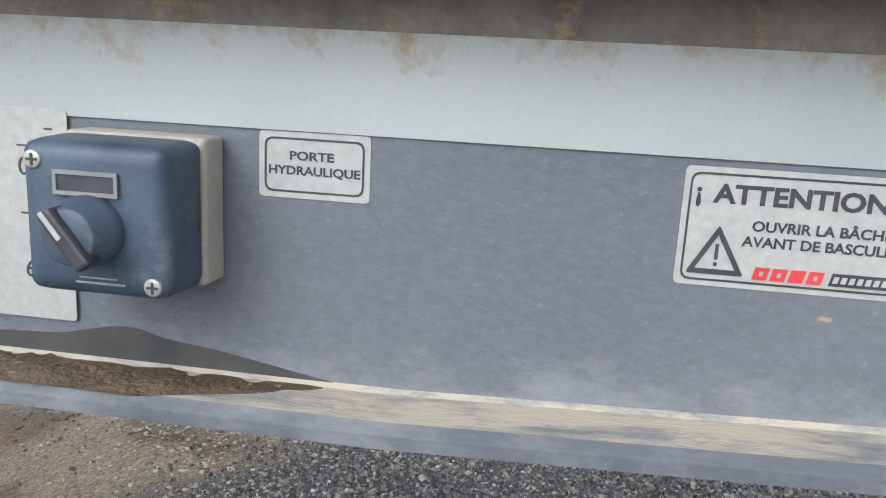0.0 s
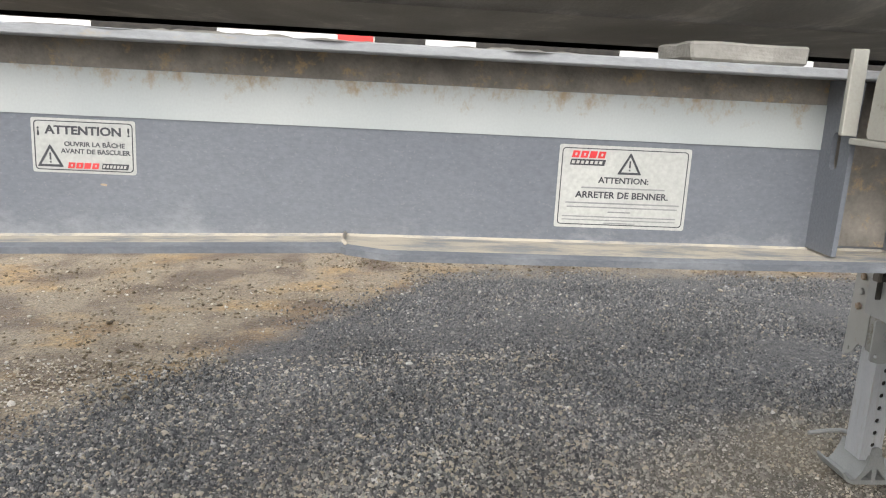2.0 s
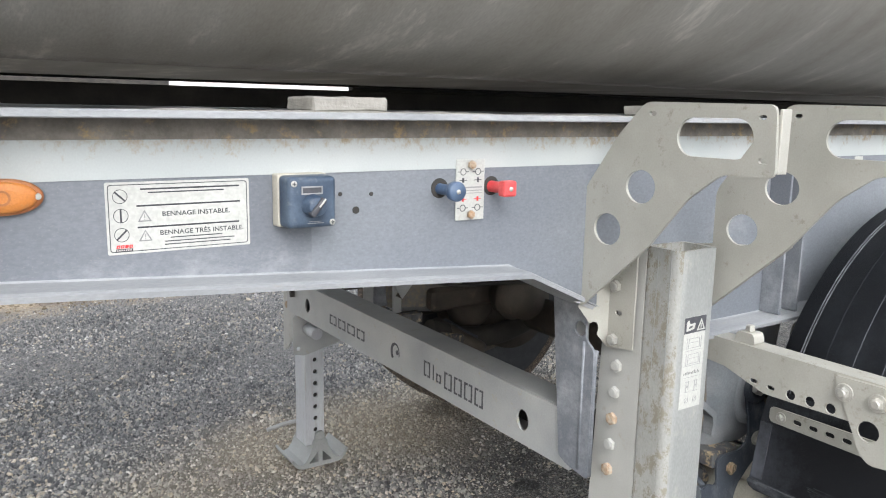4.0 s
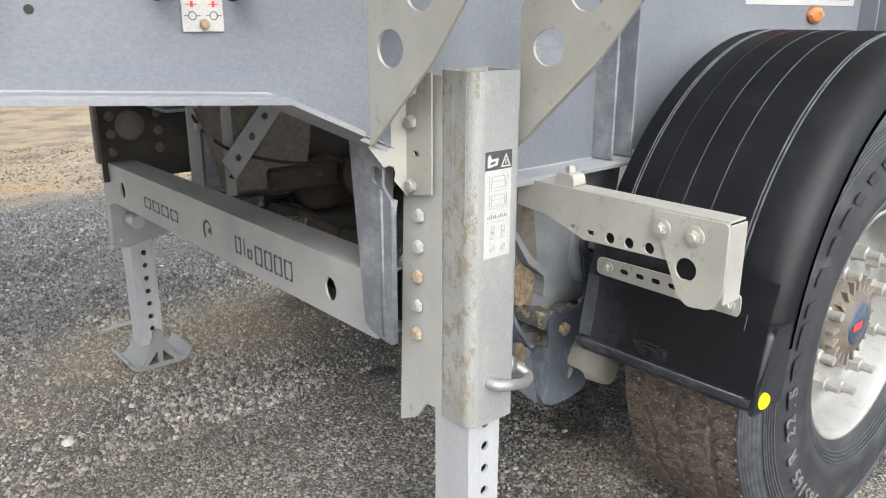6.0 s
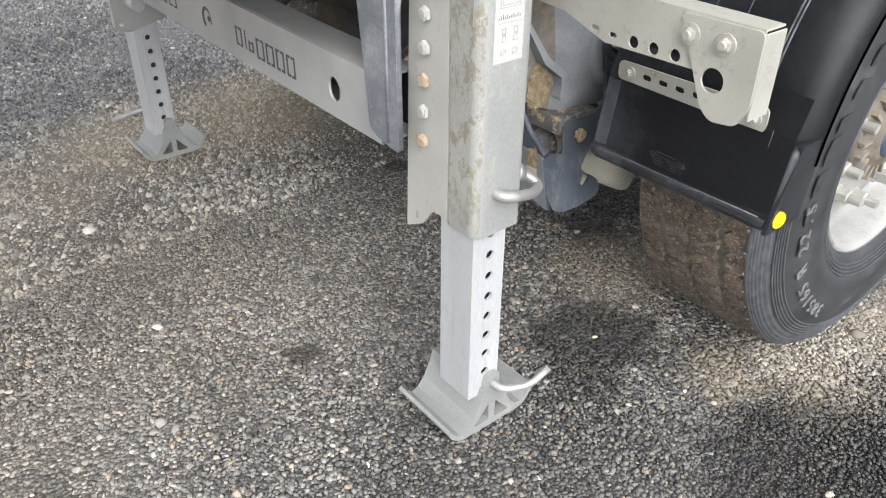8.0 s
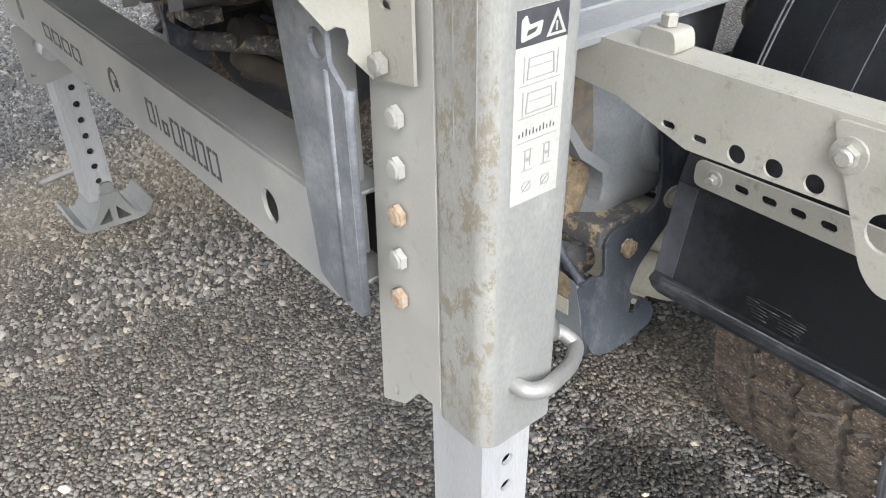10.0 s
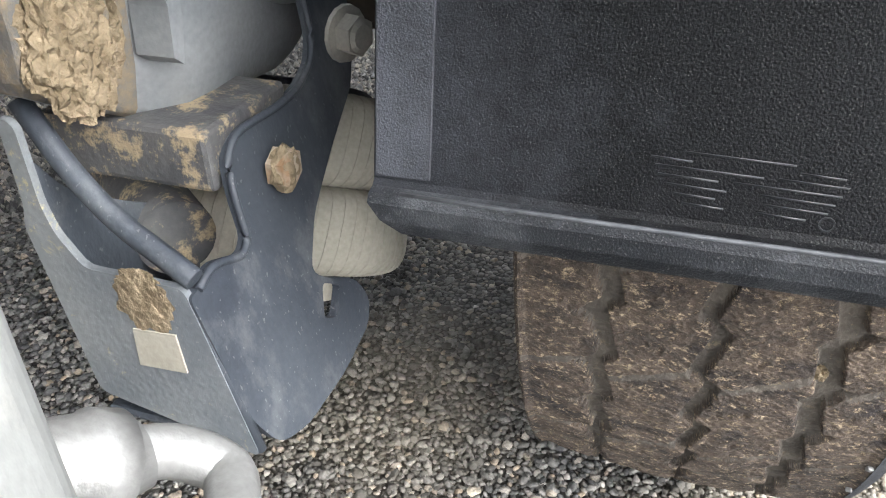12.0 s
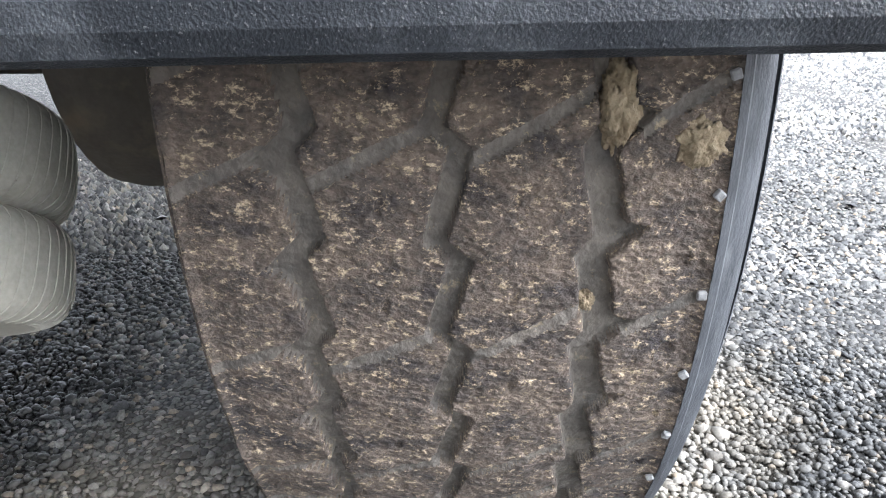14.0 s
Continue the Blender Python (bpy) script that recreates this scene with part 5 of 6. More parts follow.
st, y = sticker("attention_sticker", 0.564, 0.677, 1.249, 1.310, "white warning sticker with black French lettering and triangle", 0.0028)
words("ATTENTION", (0.6205, y, 1.2965), 0.0130, INK, st, bold=0.032, width=0.083)
words("¡", (0.5715, y, 1.2965), 0.0130, INK, st, bold=0.032)
words("!", (0.6695, y, 1.2965), 0.0130, INK, st, bold=0.032)
words("OUVRIR LA BÂCHE", (0.632, y, 1.2815), 0.0073, INK, st, bold=0.022, width=0.066)
words("AVANT DE BASCULER", (0.633, y, 1.2735), 0.0073, INK, st, bold=0.022, width=0.076)
warning(st, y, 0.5835, 1.2555, 0.0255)
logo(st, 0.602, 0.668, 1.2545, 1.2610, y)

st, y = sticker("stop_sticker", 1.165, 1.327, 1.2075, 1.307, "white warning sticker with logo, triangle and small print", 0.0035)
logo(st, 1.180, 1.222, 1.283, 1.300, y, True)
warning(st, y, 1.252, 1.2735, 0.0265)
words("ATTENTION:", (1.246, y, 1.2655), 0.0100, INK, st, bold=0.022, width=0.062)
words("ARRETER DE BENNER.", (1.246, y, 1.2475), 0.0110, INK, st, bold=0.022, width=0.115)
bars([(1.195, 1.298, 1.2555, 1.2572), (1.177, 1.318, 1.2370, 1.2386), (1.179, 1.316, 1.2320, 1.2335), (1.230, 1.258, 1.2265, 1.2280), (1.174, 1.315, 1.2205, 1.2218), (1.174, 1.315, 1.2165, 1.2177), (1.226, 1.265, 1.2130, 1.2142)], y, GREYINK, st)

st, y = sticker("tipping_sticker", 1.800, 2.000, 1.2105, 1.310, "white instruction sticker with dial symbols and French print", 0.0032)
bars([(1.846, 1.985, 1.2985, 1.3008), (1.856, 1.962, 1.2938, 1.2956), (1.840, 1.986, 1.2755, 1.2778), (1.840, 1.984, 1.2455, 1.2478), (1.884, 1.958, 1.2292, 1.2306), (1.876, 1.976, 1.2240, 1.2254), (1.876, 1.970, 1.2196, 1.2210)], y, INK, st)
words("BENNAGE INSTABLE.", (1.922, y, 1.2635), 0.0095, INK, st, bold=0.01, width=0.096)
words("BENNAGE TRÉS INSTABLE.", (1.930, y, 1.2370), 0.0095, INK, st, bold=0.01, width=0.120)
for i, tilt in enumerate((-0.8, 0.0, 0.8)):
    cz = 1.2905 - 0.0265 * i
    part("dial_ring", plate(circle(1.819, cz, 0.0098, 28), [circle(1.819, cz, 0.0090, 28)], 0.0005, in_y(y - 0.0006)), INK, st)
    c, s = math.cos(tilt), math.sin(tilt)
    part("dial_pointer", plate([(1.819 + c * a + s * b, cz - s * a + c * b) for a, b in ((-0.0012, -0.009), (0.0012, -0.009), (0.0012, 0.009), (-0.0012, 0.009))], [], 0.0005, in_y(y - 0.0006)), INK, st)
warning(st, y, 1.850, 1.2545, 0.0165, GREYINK)
warning(st, y, 1.850, 1.2270, 0.0165, GREYINK)
logo(st, 1.811, 1.833, 1.2145, 1.2235, y, True)

st, y = sticker("scale_sticker", 0.060, 0.228, 1.194, 1.3172, "white scale sticker with dark figures behind the switch", 0)
for ch, x, z in (("0", 0.200, 1.2835), ("3", 0.2035, 1.2425), ("6", 0.2005, 1.2235)):
    words(ch, (x, y, z), 0.0150, INK, st)
bars([(0.214, 0.219, 1.3055, 1.3066), (0.1965, 0.2035, 1.2955, 1.2965), (0.1965, 0.2025, 1.2565, 1.2575)], y, INK, st)

st, y = sticker("maker_plate", 3.900, 4.560, 1.272, 1.360, "long white sticker with red and black logo blocks", 0)
logo(st, 3.93, 4.52, 1.288, 1.345, y)
st, y = sticker("small_sticker", 3.665, 3.705, 1.285, 1.312, "tiny white square sticker", 0)
bars([(3.672, 3.698, 1.2965, 1.3005)], y, GREYINK, st)


def marker_lamp(cx, cz, rx, rz):
    lamp = thing("side_marker_lamp", (cx, WEB, cz), "amber oval side marker lamp, dusty, on the rail", "lamp", "side marker lamps")
    def oval(k, yy):
        return [(cx + rx * k * math.copysign(abs(math.cos(a)) ** 0.9, math.cos(a)), yy, cz + rz * k * math.copysign(abs(math.sin(a)) ** 1.0, math.sin(a))) for a in (2 * math.pi * i / 40 for i in range(40))]
    def dome(levels):
        bm = bmesh.new()
        rings = [[bm.verts.new(p) for p in oval(k, yy)] for k, yy in levels]
        for r0, r1 in zip(rings, rings[1:]):
            for i in range(40):
                bm.faces.new((r0[i], r0[(i + 1) % 40], r1[(i + 1) % 40], r1[i])).smooth = True
        bm.faces.new(rings[-1])
        return bm
    part("base", dome(((1.0, WEB), (1.0, WEB - 0.007), (0.96, WEB - 0.010), (0.86, WEB - 0.0105))), AMBER_DARK, lamp, "brown-stained lamp rim")
    lens = part("lens", dome(((0.86, WEB - 0.009), (0.85, WEB - 0.0125), (0.72, WEB - 0.0155), (0.4, WEB - 0.017))), AMBER, lamp)
    part("lens_ring", plate(circle(cx, cz, rz * 0.42, 24), [circle(cx, cz, rz * 0.30, 24)], 0.0012, in_y(WEB - 0.0182)), AMBER_DARK, lens)
    for s in (-1, 1):
        sc = bmesh.new()
        bmesh.ops.create_cone(sc, cap_ends=True, segments=14, radius1=0.0045, radius2=0.004, depth=0.003, matrix=Matrix.Translation((cx + s * rx * 0.84, WEB - 0.0125, cz)) @ Euler((radians(90), 0, 0)).to_matrix().to_4x4())
        part("screw", sc, BOLT, lamp)


marker_lamp(1.678, 1.2965, 0.0485, 0.0235)
marker_lamp(4.300, 1.245, 0.045, 0.024)


def switch(cx, cz, turn, label):
    """A rotary switch in a small two-coloured plastic box."""
    sw = thing("rotary_switch", (cx, WEB, cz), label, "switch", "rotary switches")
    w, h = 0.0400, 0.0400
    def shell(y0, y1, k0, k1, bev):
        b = bmesh.new()
        a = [(cx - w * k0, y0, cz - h * k0), (cx + w * k0, y0, cz - h * k0), (cx + w * k0, y0, cz + h * k0), (cx - w * k0, y0, cz + h * k0)]
        c = [(cx - w * k1, y1, cz - h * k1), (cx + w * k1, y1, cz - h * k1), (cx + w * k1, y1, cz + h * k1), (cx - w * k1, y1, cz + h * k1)]
        va, vc = [b.verts.new(p) for p in a], [b.verts.new(p) for p in c]
        b.faces.new(va)
        b.faces.new(vc[::-1])
        for i in range(4):
            b.faces.new((va[i], va[(i + 1) % 4], vc[(i + 1) % 4], vc[i]))
        bmesh.ops.bevel(b, geom=b.edges[:], offset=bev, segments=4, affect="EDGES", profile=0.6)
        for f in b.faces:
            f.smooth = True
        return b
    part("back_box", shell(WEB, 0.520, 1.0, 0.995, 0.004), CREAM, sw, "cream plastic back box with dirt")
    lid = part("cover", shell(0.5225, 0.482, 0.985, 0.95, 0.010), BLUEBOX, sw, "slate blue plastic cover, dusty")
    f = 0.4818
    for sx, sz in ((-0.0300, 0.0285), (0.0305, -0.0305)):
        sc = lathe([(f + 0.001, 0.0046), (f - 0.0006, 0.0046), (f - 0.0010, 0.0038), (f - 0.0006, 0.0)], (cx + sx, 0, cz + sz), "y", 16)
        part("screw", sc, BOLT, lid)
        cross = box(cx + sx - 0.0030, cx + sx + 0.0030, f - 0.0012, f - 0.0008, cz + sz - 0.0006, cz + sz + 0.0006, 0)
        box(cx + sx - 0.0006, cx + sx + 0.0006, f - 0.0013, f - 0.0008, cz + sz - 0.0030, cz + sz + 0.0030, 0, cross)
        part("screw_slot", cross, INK, lid)
    part("name_window", plate([(cx - 0.019, cz + 0.0125), (cx + 0.0145, cz + 0.0125), (cx + 0.0145, cz + 0.0245), (cx - 0.019, cz + 0.0245)], [[(cx - 0.0172, cz + 0.0145), (cx + 0.0127, cz + 0.0145), (cx + 0.0127, cz + 0.0225), (cx - 0.0172, cz + 0.0225)]], 0.0014, in_y(f - 0.0018)), GREYINK, lid)
    part("name_plate", box(cx - 0.0170, cx + 0.0125, f - 0.0009, f - 0.0002, cz + 0.0147, cz + 0.0223, 0), INK, lid)
    bars([(cx - 0.010, cx + 0.016, cz - 0.0312, cz - 0.0302), (cx - 0.008, cx + 0.012, cz - 0.0285, cz - 0.0278)], f - 0.0003, GREYINK, lid)
    kx, kz = cx - 0.001, cz - 0.004
    knob = part("knob", lathe([(f, 0.0175), (f - 0.005, 0.0172), (f - 0.0065, 0.0155), (f - 0.0185, 0.0138), (f - 0.0195, 0.0125), (f - 0.0195, 0.0)], (kx, 0, kz), "y", 36), BLUEBOX, sw, "round dark grip knob")
    grip = box(-0.0044, 0.0044, -0.012, 0.0, -0.0170, 0.0150, 0.002, None, 2)
    grip.transform(Matrix.Translation((kx, f - 0.0120, kz)) @ Matrix.Rotation(turn, 4, "Y"))
    part("grip", grip, INK, knob)
    line = box(-0.0012, 0.0012, -0.0007, 0.0, 0.0, 0.0150, 0)
    line.transform(Matrix.Translation((kx, f - 0.0242, kz)) @ Matrix.Rotation(turn, 4, "Y"))
    part("pointer", line, WHITE, knob)


switch(0.2800, 1.2690, radians(-38), "slate blue rotary switch box on the white sticker")
switch(2.0760, 1.2760, radians(40), "slate blue rotary switch box on the rail")

# parking valve panel with push knobs
valve = thing("valve_panel", (2.403, WEB, 1.276), "white valve plate between a blue and a red push knob", "valve")
vp = part("plate", box(2.372, 2.434, WEB - 0.0042, WEB - 0.0018, 1.222, 1.330, 0.0008), WHITE, valve)
for z in (1.3205, 1.2325):
    part("bolt", bolt_bm((2.402, WEB - 0.0042, z), (0, -1, 0), 0.0075, 0.006, 0.0), RUST, valve)
vy = WEB - 0.0043
for sx in (2.387, 2.419):
    for z in (1.3080, 1.2440):
        part("symbol", plate(circle(sx, z, 0.0062, 20), [circle(sx, z, 0.0050, 20)], 0.0005, in_y(vy - 0.0005)), INK, valve)
        bars([(sx - 0.012, sx - 0.0065, z - 0.0006, z + 0.0006), (sx + 0.0065, sx + 0.012, z - 0.0006, z + 0.0006)], vy, INK, valve)
    bars([(sx - 0.008, sx + 0.008, 1.2925, 1.2938), (sx - 0.002, sx + 0.002, 1.289, 1.2975)], vy, INK, valve)
    bars([(sx - 0.008, sx + 0.008, 1.2590, 1.2603), (sx - 0.002, sx + 0.002, 1.2555, 1.2638)], vy, RED, valve)
bars([(2.378, 2.428, 1.2790, 1.2815), (2.378, 2.428, 1.2740, 1.2755), (2.378, 2.428, 1.2695, 1.2707)], vy, GREYINK, valve)
for kx, mat, square, nm in ((2.340, BLUEKNOB, False, "blue push knob"), (2.452, REDKNOB, True, "red push knob")):
    # a dark disc paints the shade inside the opening
    well = lathe([(WEB - 0.0012, 0.0), (WEB - 0.0012, 0.0165), (WEB - 0.0004, 0.0175)], (kx, 0, 1.281), "y", 28)
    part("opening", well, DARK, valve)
    kb = lathe([(WEB - 0.001, 0.0095), (0.512, 0.0090), (0.505, 0.0100), (0.500, 0.0165), (0.489, 0.0170), (0.486, 0.0155), (0.485, 0.0)] if not square else
               [(WEB - 0.001, 0.0105), (0.512, 0.0100), (0.506, 0.0110), (0.5055, 0.0)], (kx, 0, 1.280), "y", 28)
    if square:
        merge(kb, box(kx - 0.014, kx + 0.014, 0.486, 0.506, 1.266, 1.294, 0.004, None, 2))
    k = part("knob", kb, mat, valve, nm)
    part("knob_screw", lathe([(0.4855, 0.0042), (0.4835, 0.0036), (0.4835, 0.0)], (kx, 0, 1.280), "y", 14), BOLT, k)

# ---- dirt heaps and pads ----
def heap(name, x0, x1, y0, y1, z, height, seed, mat, label, nx=60, ny=8, jagged=1.0):
    bm = bmesh.new()
    rows = []
    for i in range(nx + 1):
        u = i / nx
        x = x0 + (x1 - x0) * u
        end = min(1.0, 6 * u, 6 * (1 - u))
        row = []
        for j in range(ny + 1):
            v = j / ny
            jag = 0.012 * noise.noise((x * 14, seed, 0.0)) * (1 - v)
            ya = y0(x) if callable(y0) else y0
            yy = ya + (y1 - ya) * v + jag * jagged
            n1 = 0.5 + 0.9 * noise.noise((x * 9, yy * 9, seed)) + 0.6 * noise.noise((x * 40, yy * 40, seed)) + 0.3 * noise.noise((x * 120, yy * 120, seed))
            hh = height * max(n1, 0.0) * end * (math.sin(math.pi * min(v + 0.08, 1.0)) ** 0.5 if v < 0.92 else 0.9)
            row.append(bm.verts.new((x, yy, (z(x) if callable(z) else z) - 0.001 + hh * min(1, 5 * v))))
        rows.append(row)
    for a, b in zip(rows, rows[1:]):
        for j in range(ny):
            bm.faces.new((a[j], a[j + 1], b[j + 1], b[j])).smooth = True
    me = bpy.data.meshes.new(name)
    bm.to_mesh(me)
    bm.free()
    me.materials.append(mat)
    return tagged(new(name, me), label, "dirt", kind="stuff")


heap("dirt_heap", -0.35, 0.392, lambda x: float(np.interp(x, (-0.35, 0.285, 0.305, 0.345, 0.392), (0.503, 0.503, 0.509, 0.522, 0.543))), 0.546, lambda x: flange_line(x) + 0.0012, 0.0045, 3.0, DAMP, "damp brown sandy dirt lying on the lower flange", 260, 18, 0.12)
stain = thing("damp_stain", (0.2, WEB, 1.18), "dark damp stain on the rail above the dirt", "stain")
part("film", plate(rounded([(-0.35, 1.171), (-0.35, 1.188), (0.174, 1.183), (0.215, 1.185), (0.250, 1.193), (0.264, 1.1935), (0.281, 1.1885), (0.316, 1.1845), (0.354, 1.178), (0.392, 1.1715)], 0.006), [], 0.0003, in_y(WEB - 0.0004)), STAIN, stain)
heap("dirt_crust", -0.6, 1.47, 0.479, 0.56, 1.408, 0.005, 7.0, PAD, "grey caked dirt along the upper flange", 260, 8)
heap("dirt_crust", 1.64, 3.3, 0.482, 0.56, 1.408, 0.004, 9.0, PAD, "grey caked dirt along the upper flange", 160, 8)


def pad(x0, x1, y0, y1, z0, z1):
    b = box(x0, x1, y0, y1, z0, z1, 0.003)
    bmesh.ops.subdivide_edges(b, edges=b.edges[:], cuts=3, use_grid_fill=True)
    for v in b.verts:
        v.co += Vector((noise.noise(v.co * 60), noise.noise(v.co * 60 + Vector((9, 0, 0))), noise.noise(v.co * 45 + Vector((0, 7, 0))))) * 0.0025
    p = thing("rubbing_pad", ((x0 + x1) / 2, (y0 + y1) / 2, z0), "dusty grey rubbing pad on the upper flange", "pad", "rubbing pads")
    part("block", b, PAD, p)


pad(1.292, 1.430, 0.495, 0.60, 1.409, 1.430)
pad(2.085, 2.212, 0.500, 0.60, 1.409, 1.431)
pad(2.84, 2.96, 0.505, 0.60, 1.409, 1.430)
pad(0.20, 0.34, 0.51, 0.60, 1.409, 1.428)
clip = thing("flange_clip", (4.25, 0.5, 1.408), "small grey metal clip on the upper flange", "clip")
part("clip_body", box(4.22, 4.30, 0.482, 0.53, 1.4085, 1.424, 0.003), FLANGE, clip)

# ---- suspension beside the wheel ----
def build_suspension(side):
    """Hanger bracket, black steel lower bracket, spring bar and axle; side -1 is the mirrored far side."""
    def at_y(y):
        return (lambda u, v, w: (u, y + w, v)) if side > 0 else (lambda u, v, w: (u, 2 * MIDDLE - y - w, v))
    def yy(v):
        return v if side > 0 else 2 * MIDDLE - v
    hg = thing("hanger_bracket", (3.22, yy(0.6), 0.93), "grey cast suspension hanger under the rail, caked with dried mud", "suspension hanger", "suspension hangers")
    # a pressed shell with a rounded front that narrows downwards
    shell = bmesh.new()
    levels = [(0.935, 3.01, 3.46, 0.55), (0.86, 3.03, 3.45, 0.552), (0.78, 3.055, 3.44, 0.555), (0.72, 3.075, 3.43, 0.558), (0.665, 3.080, 3.42, 0.562), (0.625, 3.084, 3.41, 0.566), (0.597, 3.086, 3.40, 0.571), (0.590, 3.090, 3.39, 0.576)]
    rings = []
    for z, xa, xb, yf in levels:
        ring = []
        for k in range(13):
            u = k / 12
            x = xa + (xb - xa) * u
            dip = (0.014 if u < 0.26 else 0.0) + 0.030 * max(u - 0.75, 0) / 0.25 + 0.005 * math.sin(11 * u)
            foot = np.interp(x, (3.05, 3.087, 3.10, 3.17, 3.24, 3.35, 3.46), (0.650, 0.637, 0.627, 0.591, 0.5835, 0.573, 0.590))
            zz = 0.935 - (0.935 - z) * (0.935 - foot) / 0.345
            ring.append(shell.verts.new((x, yy(yf + dip), zz)))
        ring += [shell.verts.new((xb, yy(0.67), max(z, 0.61))), shell.verts.new((xa, yy(0.67), max(z, 0.64)))]
        rings.append(ring)
    n = len(rings[0])
    for a, b in zip(rings, rings[1:]):
        for i in range(n):
            f = shell.faces.new((a[i], a[(i + 1) % n], b[(i + 1) % n], b[i]))
            f.smooth = i < 11
            f.material_index = 1 if i < 3 or i > 11 else 0
    shell.faces.new(rings[0])
    shell.faces.new(rings[-1])
    part("casting", shell, CAST, hg, mats=(CAST_MUD,))
    rib = plate([(3.045, 0.82), (3.057, 0.82), (3.120, 0.735), (3.178, 0.690), (3.176, 0.655), (3.170, 0.630), (3.162, 0.636), (3.165, 0.664), (3.162, 0.682), (3.110, 0.722)], [], 0.026, at_y(0.550))
    part("edge_rib", rib, CAST, hg)
    collar = lathe([(0.552, 0.075), (0.548, 0.082), (0.556, 0.100), (0.575, 0.104)], (3.345, 0, 0.725), "y", 40)
    if side < 0:
        for v in collar.verts:
            v.co.y = 2 * MIDDLE - v.co.y
    part("collar", collar, CAST, hg)
    if side > 0:
        cl = bmesh.new()
        bmesh.ops.create_icosphere(cl, subdivisions=5, radius=1.0)
        for v in cl.verts:
            d = v.co.normalized()
            k = 1 + 0.20 * noise.noise(d * 2.5) + 0.12 * noise.noise(d * 7) + 0.07 * noise.noise(d * 19)
            p = Vector((3.122 + 0.034 * d.x * k, 0.580 + 0.0100 * d.y * k + 0.003 * noise.noise(d * 24) + 0.002 * noise.noise(d * 50), 0.662 + 0.050 * d.z * k))
            hole = (Vector((p.x, p.z)) - Vector((3.146, 0.664))).length
            if d.y < 0 and hole < 0.006:
                p.y += 0.03
            v.co = p
        part("mud_cake", cl, CLAY, hg, "lumpy dried clay")
    lb = thing("lower_bracket", (3.15, yy(0.52), 0.35), "dusty black pressed-steel lower suspension bracket", "suspension bracket", "suspension brackets")
    out = [(3.305, 0.800), (3.372, 0.800), (3.372, 0.660), (3.352, 0.600), (3.328, 0.566), (3.270, 0.536), (3.223, 0.508), (3.197, 0.477), (3.212, 0.463), (3.234, 0.450), (3.247, 0.439), (3.255, 0.418), (3.241, 0.403), (3.190, 0.395),
           (3.134, 0.396), (3.104, 0.407), (3.090, 0.440), (3.0868, 0.527), (3.095, 0.528), (3.112, 0.534), (3.139, 0.524), (3.149, 0.530), (3.152, 0.557), (3.158, 0.578), (3.174, 0.588), (3.222, 0.586), (3.252, 0.587), (3.280, 0.597), (3.292, 0.612), (3.298, 0.640), (3.302, 0.700)]
    lean = (lambda u, v, w: (u, 0.3835 + 0.245 * v + w, v)) if side > 0 else (lambda u, v, w: (u, 2 * MIDDLE - 0.3835 - 0.245 * v - w, v))
    part("plate", plate(rounded(out, 0.012, 4), [rounded([(3.192, 0.442), (3.206, 0.434), (3.224, 0.450), (3.204, 0.464)], 0.005), circle(3.338, 0.730, 0.015, 20)], 0.006, lean), BLACK_STEEL, lb)
    rim_pts = [(3.305, 0.790), (3.302, 0.700), (3.298, 0.640), (3.292, 0.612), (3.280, 0.597), (3.252, 0.587), (3.222, 0.586), (3.174, 0.588), (3.158, 0.578), (3.152, 0.557), (3.149, 0.530), (3.139, 0.524), (3.112, 0.534), (3.095, 0.528)]
    part("rolled_edge", tube(bend([lean(x, z, -0.0005) for x, z in rim_pts], 0.010, 4), 0.0026, 8), BLACK_STEEL, lb)
    front = (lambda u, v, w: (3.0865 + w, u, v)) if side > 0 else (lambda u, v, w: (3.0865 + w, 2 * MIDDLE - u, v))
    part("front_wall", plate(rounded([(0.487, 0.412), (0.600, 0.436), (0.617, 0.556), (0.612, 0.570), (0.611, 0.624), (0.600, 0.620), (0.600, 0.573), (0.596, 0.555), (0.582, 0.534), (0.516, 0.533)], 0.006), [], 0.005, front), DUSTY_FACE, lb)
    part("bend", tube([(3.0905, yy(0.4885), 0.414), (3.0905, yy(0.5162), 0.526)], 0.0036, 14), BLACK_STEEL, lb)
    part("back_wall", plate(rounded([(3.092, 0.436), (3.20, 0.436), (3.23, 0.500), (3.16, 0.535), (3.110, 0.570), (3.092, 0.600)], 0.012), [], 0.005, at_y(0.604)), BLACK_STEEL, lb)
    part("floor_plate", box(3.09, 3.21, yy(0.495), yy(0.604), 0.412, 0.418, 0.002), BLACK_STEEL, lb)
    nut = bolt_bm((3.196, yy(0.519), 0.557), (0, -side, 0), 0.014, 0.012, 0.0)
    part("bolt", nut, RUST if side > 0 else BOLT, lb, "clay-caked bolt head" if side > 0 else "")
    if side > 0:
        cake = bmesh.new()
        bmesh.ops.create_icosphere(cake, subdivisions=3, radius=1.0)
        for v in cake.verts:
            v.co = Vector((3.195, 0.509, 0.557)) + Vector((0.0125 * v.co.x, 0.008 * v.co.y, 0.0155 * v.co.z)) * (1 + 0.35 * noise.noise(v.co * 2.2))
        part("mud_cake", cake, CLAY, lb)
        cp = bmesh.new()
        bmesh.ops.create_icosphere(cp, subdivisions=4, radius=1.0)
        for v in cp.verts:
            v.co = Vector((3.0865, 0.545, 0.518)) + Vector((0.0020 * v.co.x, 0.017 * v.co.y, 0.020 * v.co.z)) * (1 + 0.5 * noise.noise(v.co * 2.6) + 0.25 * noise.noise(v.co * 8))
        part("clay_patch", cp, CLAY, lb)
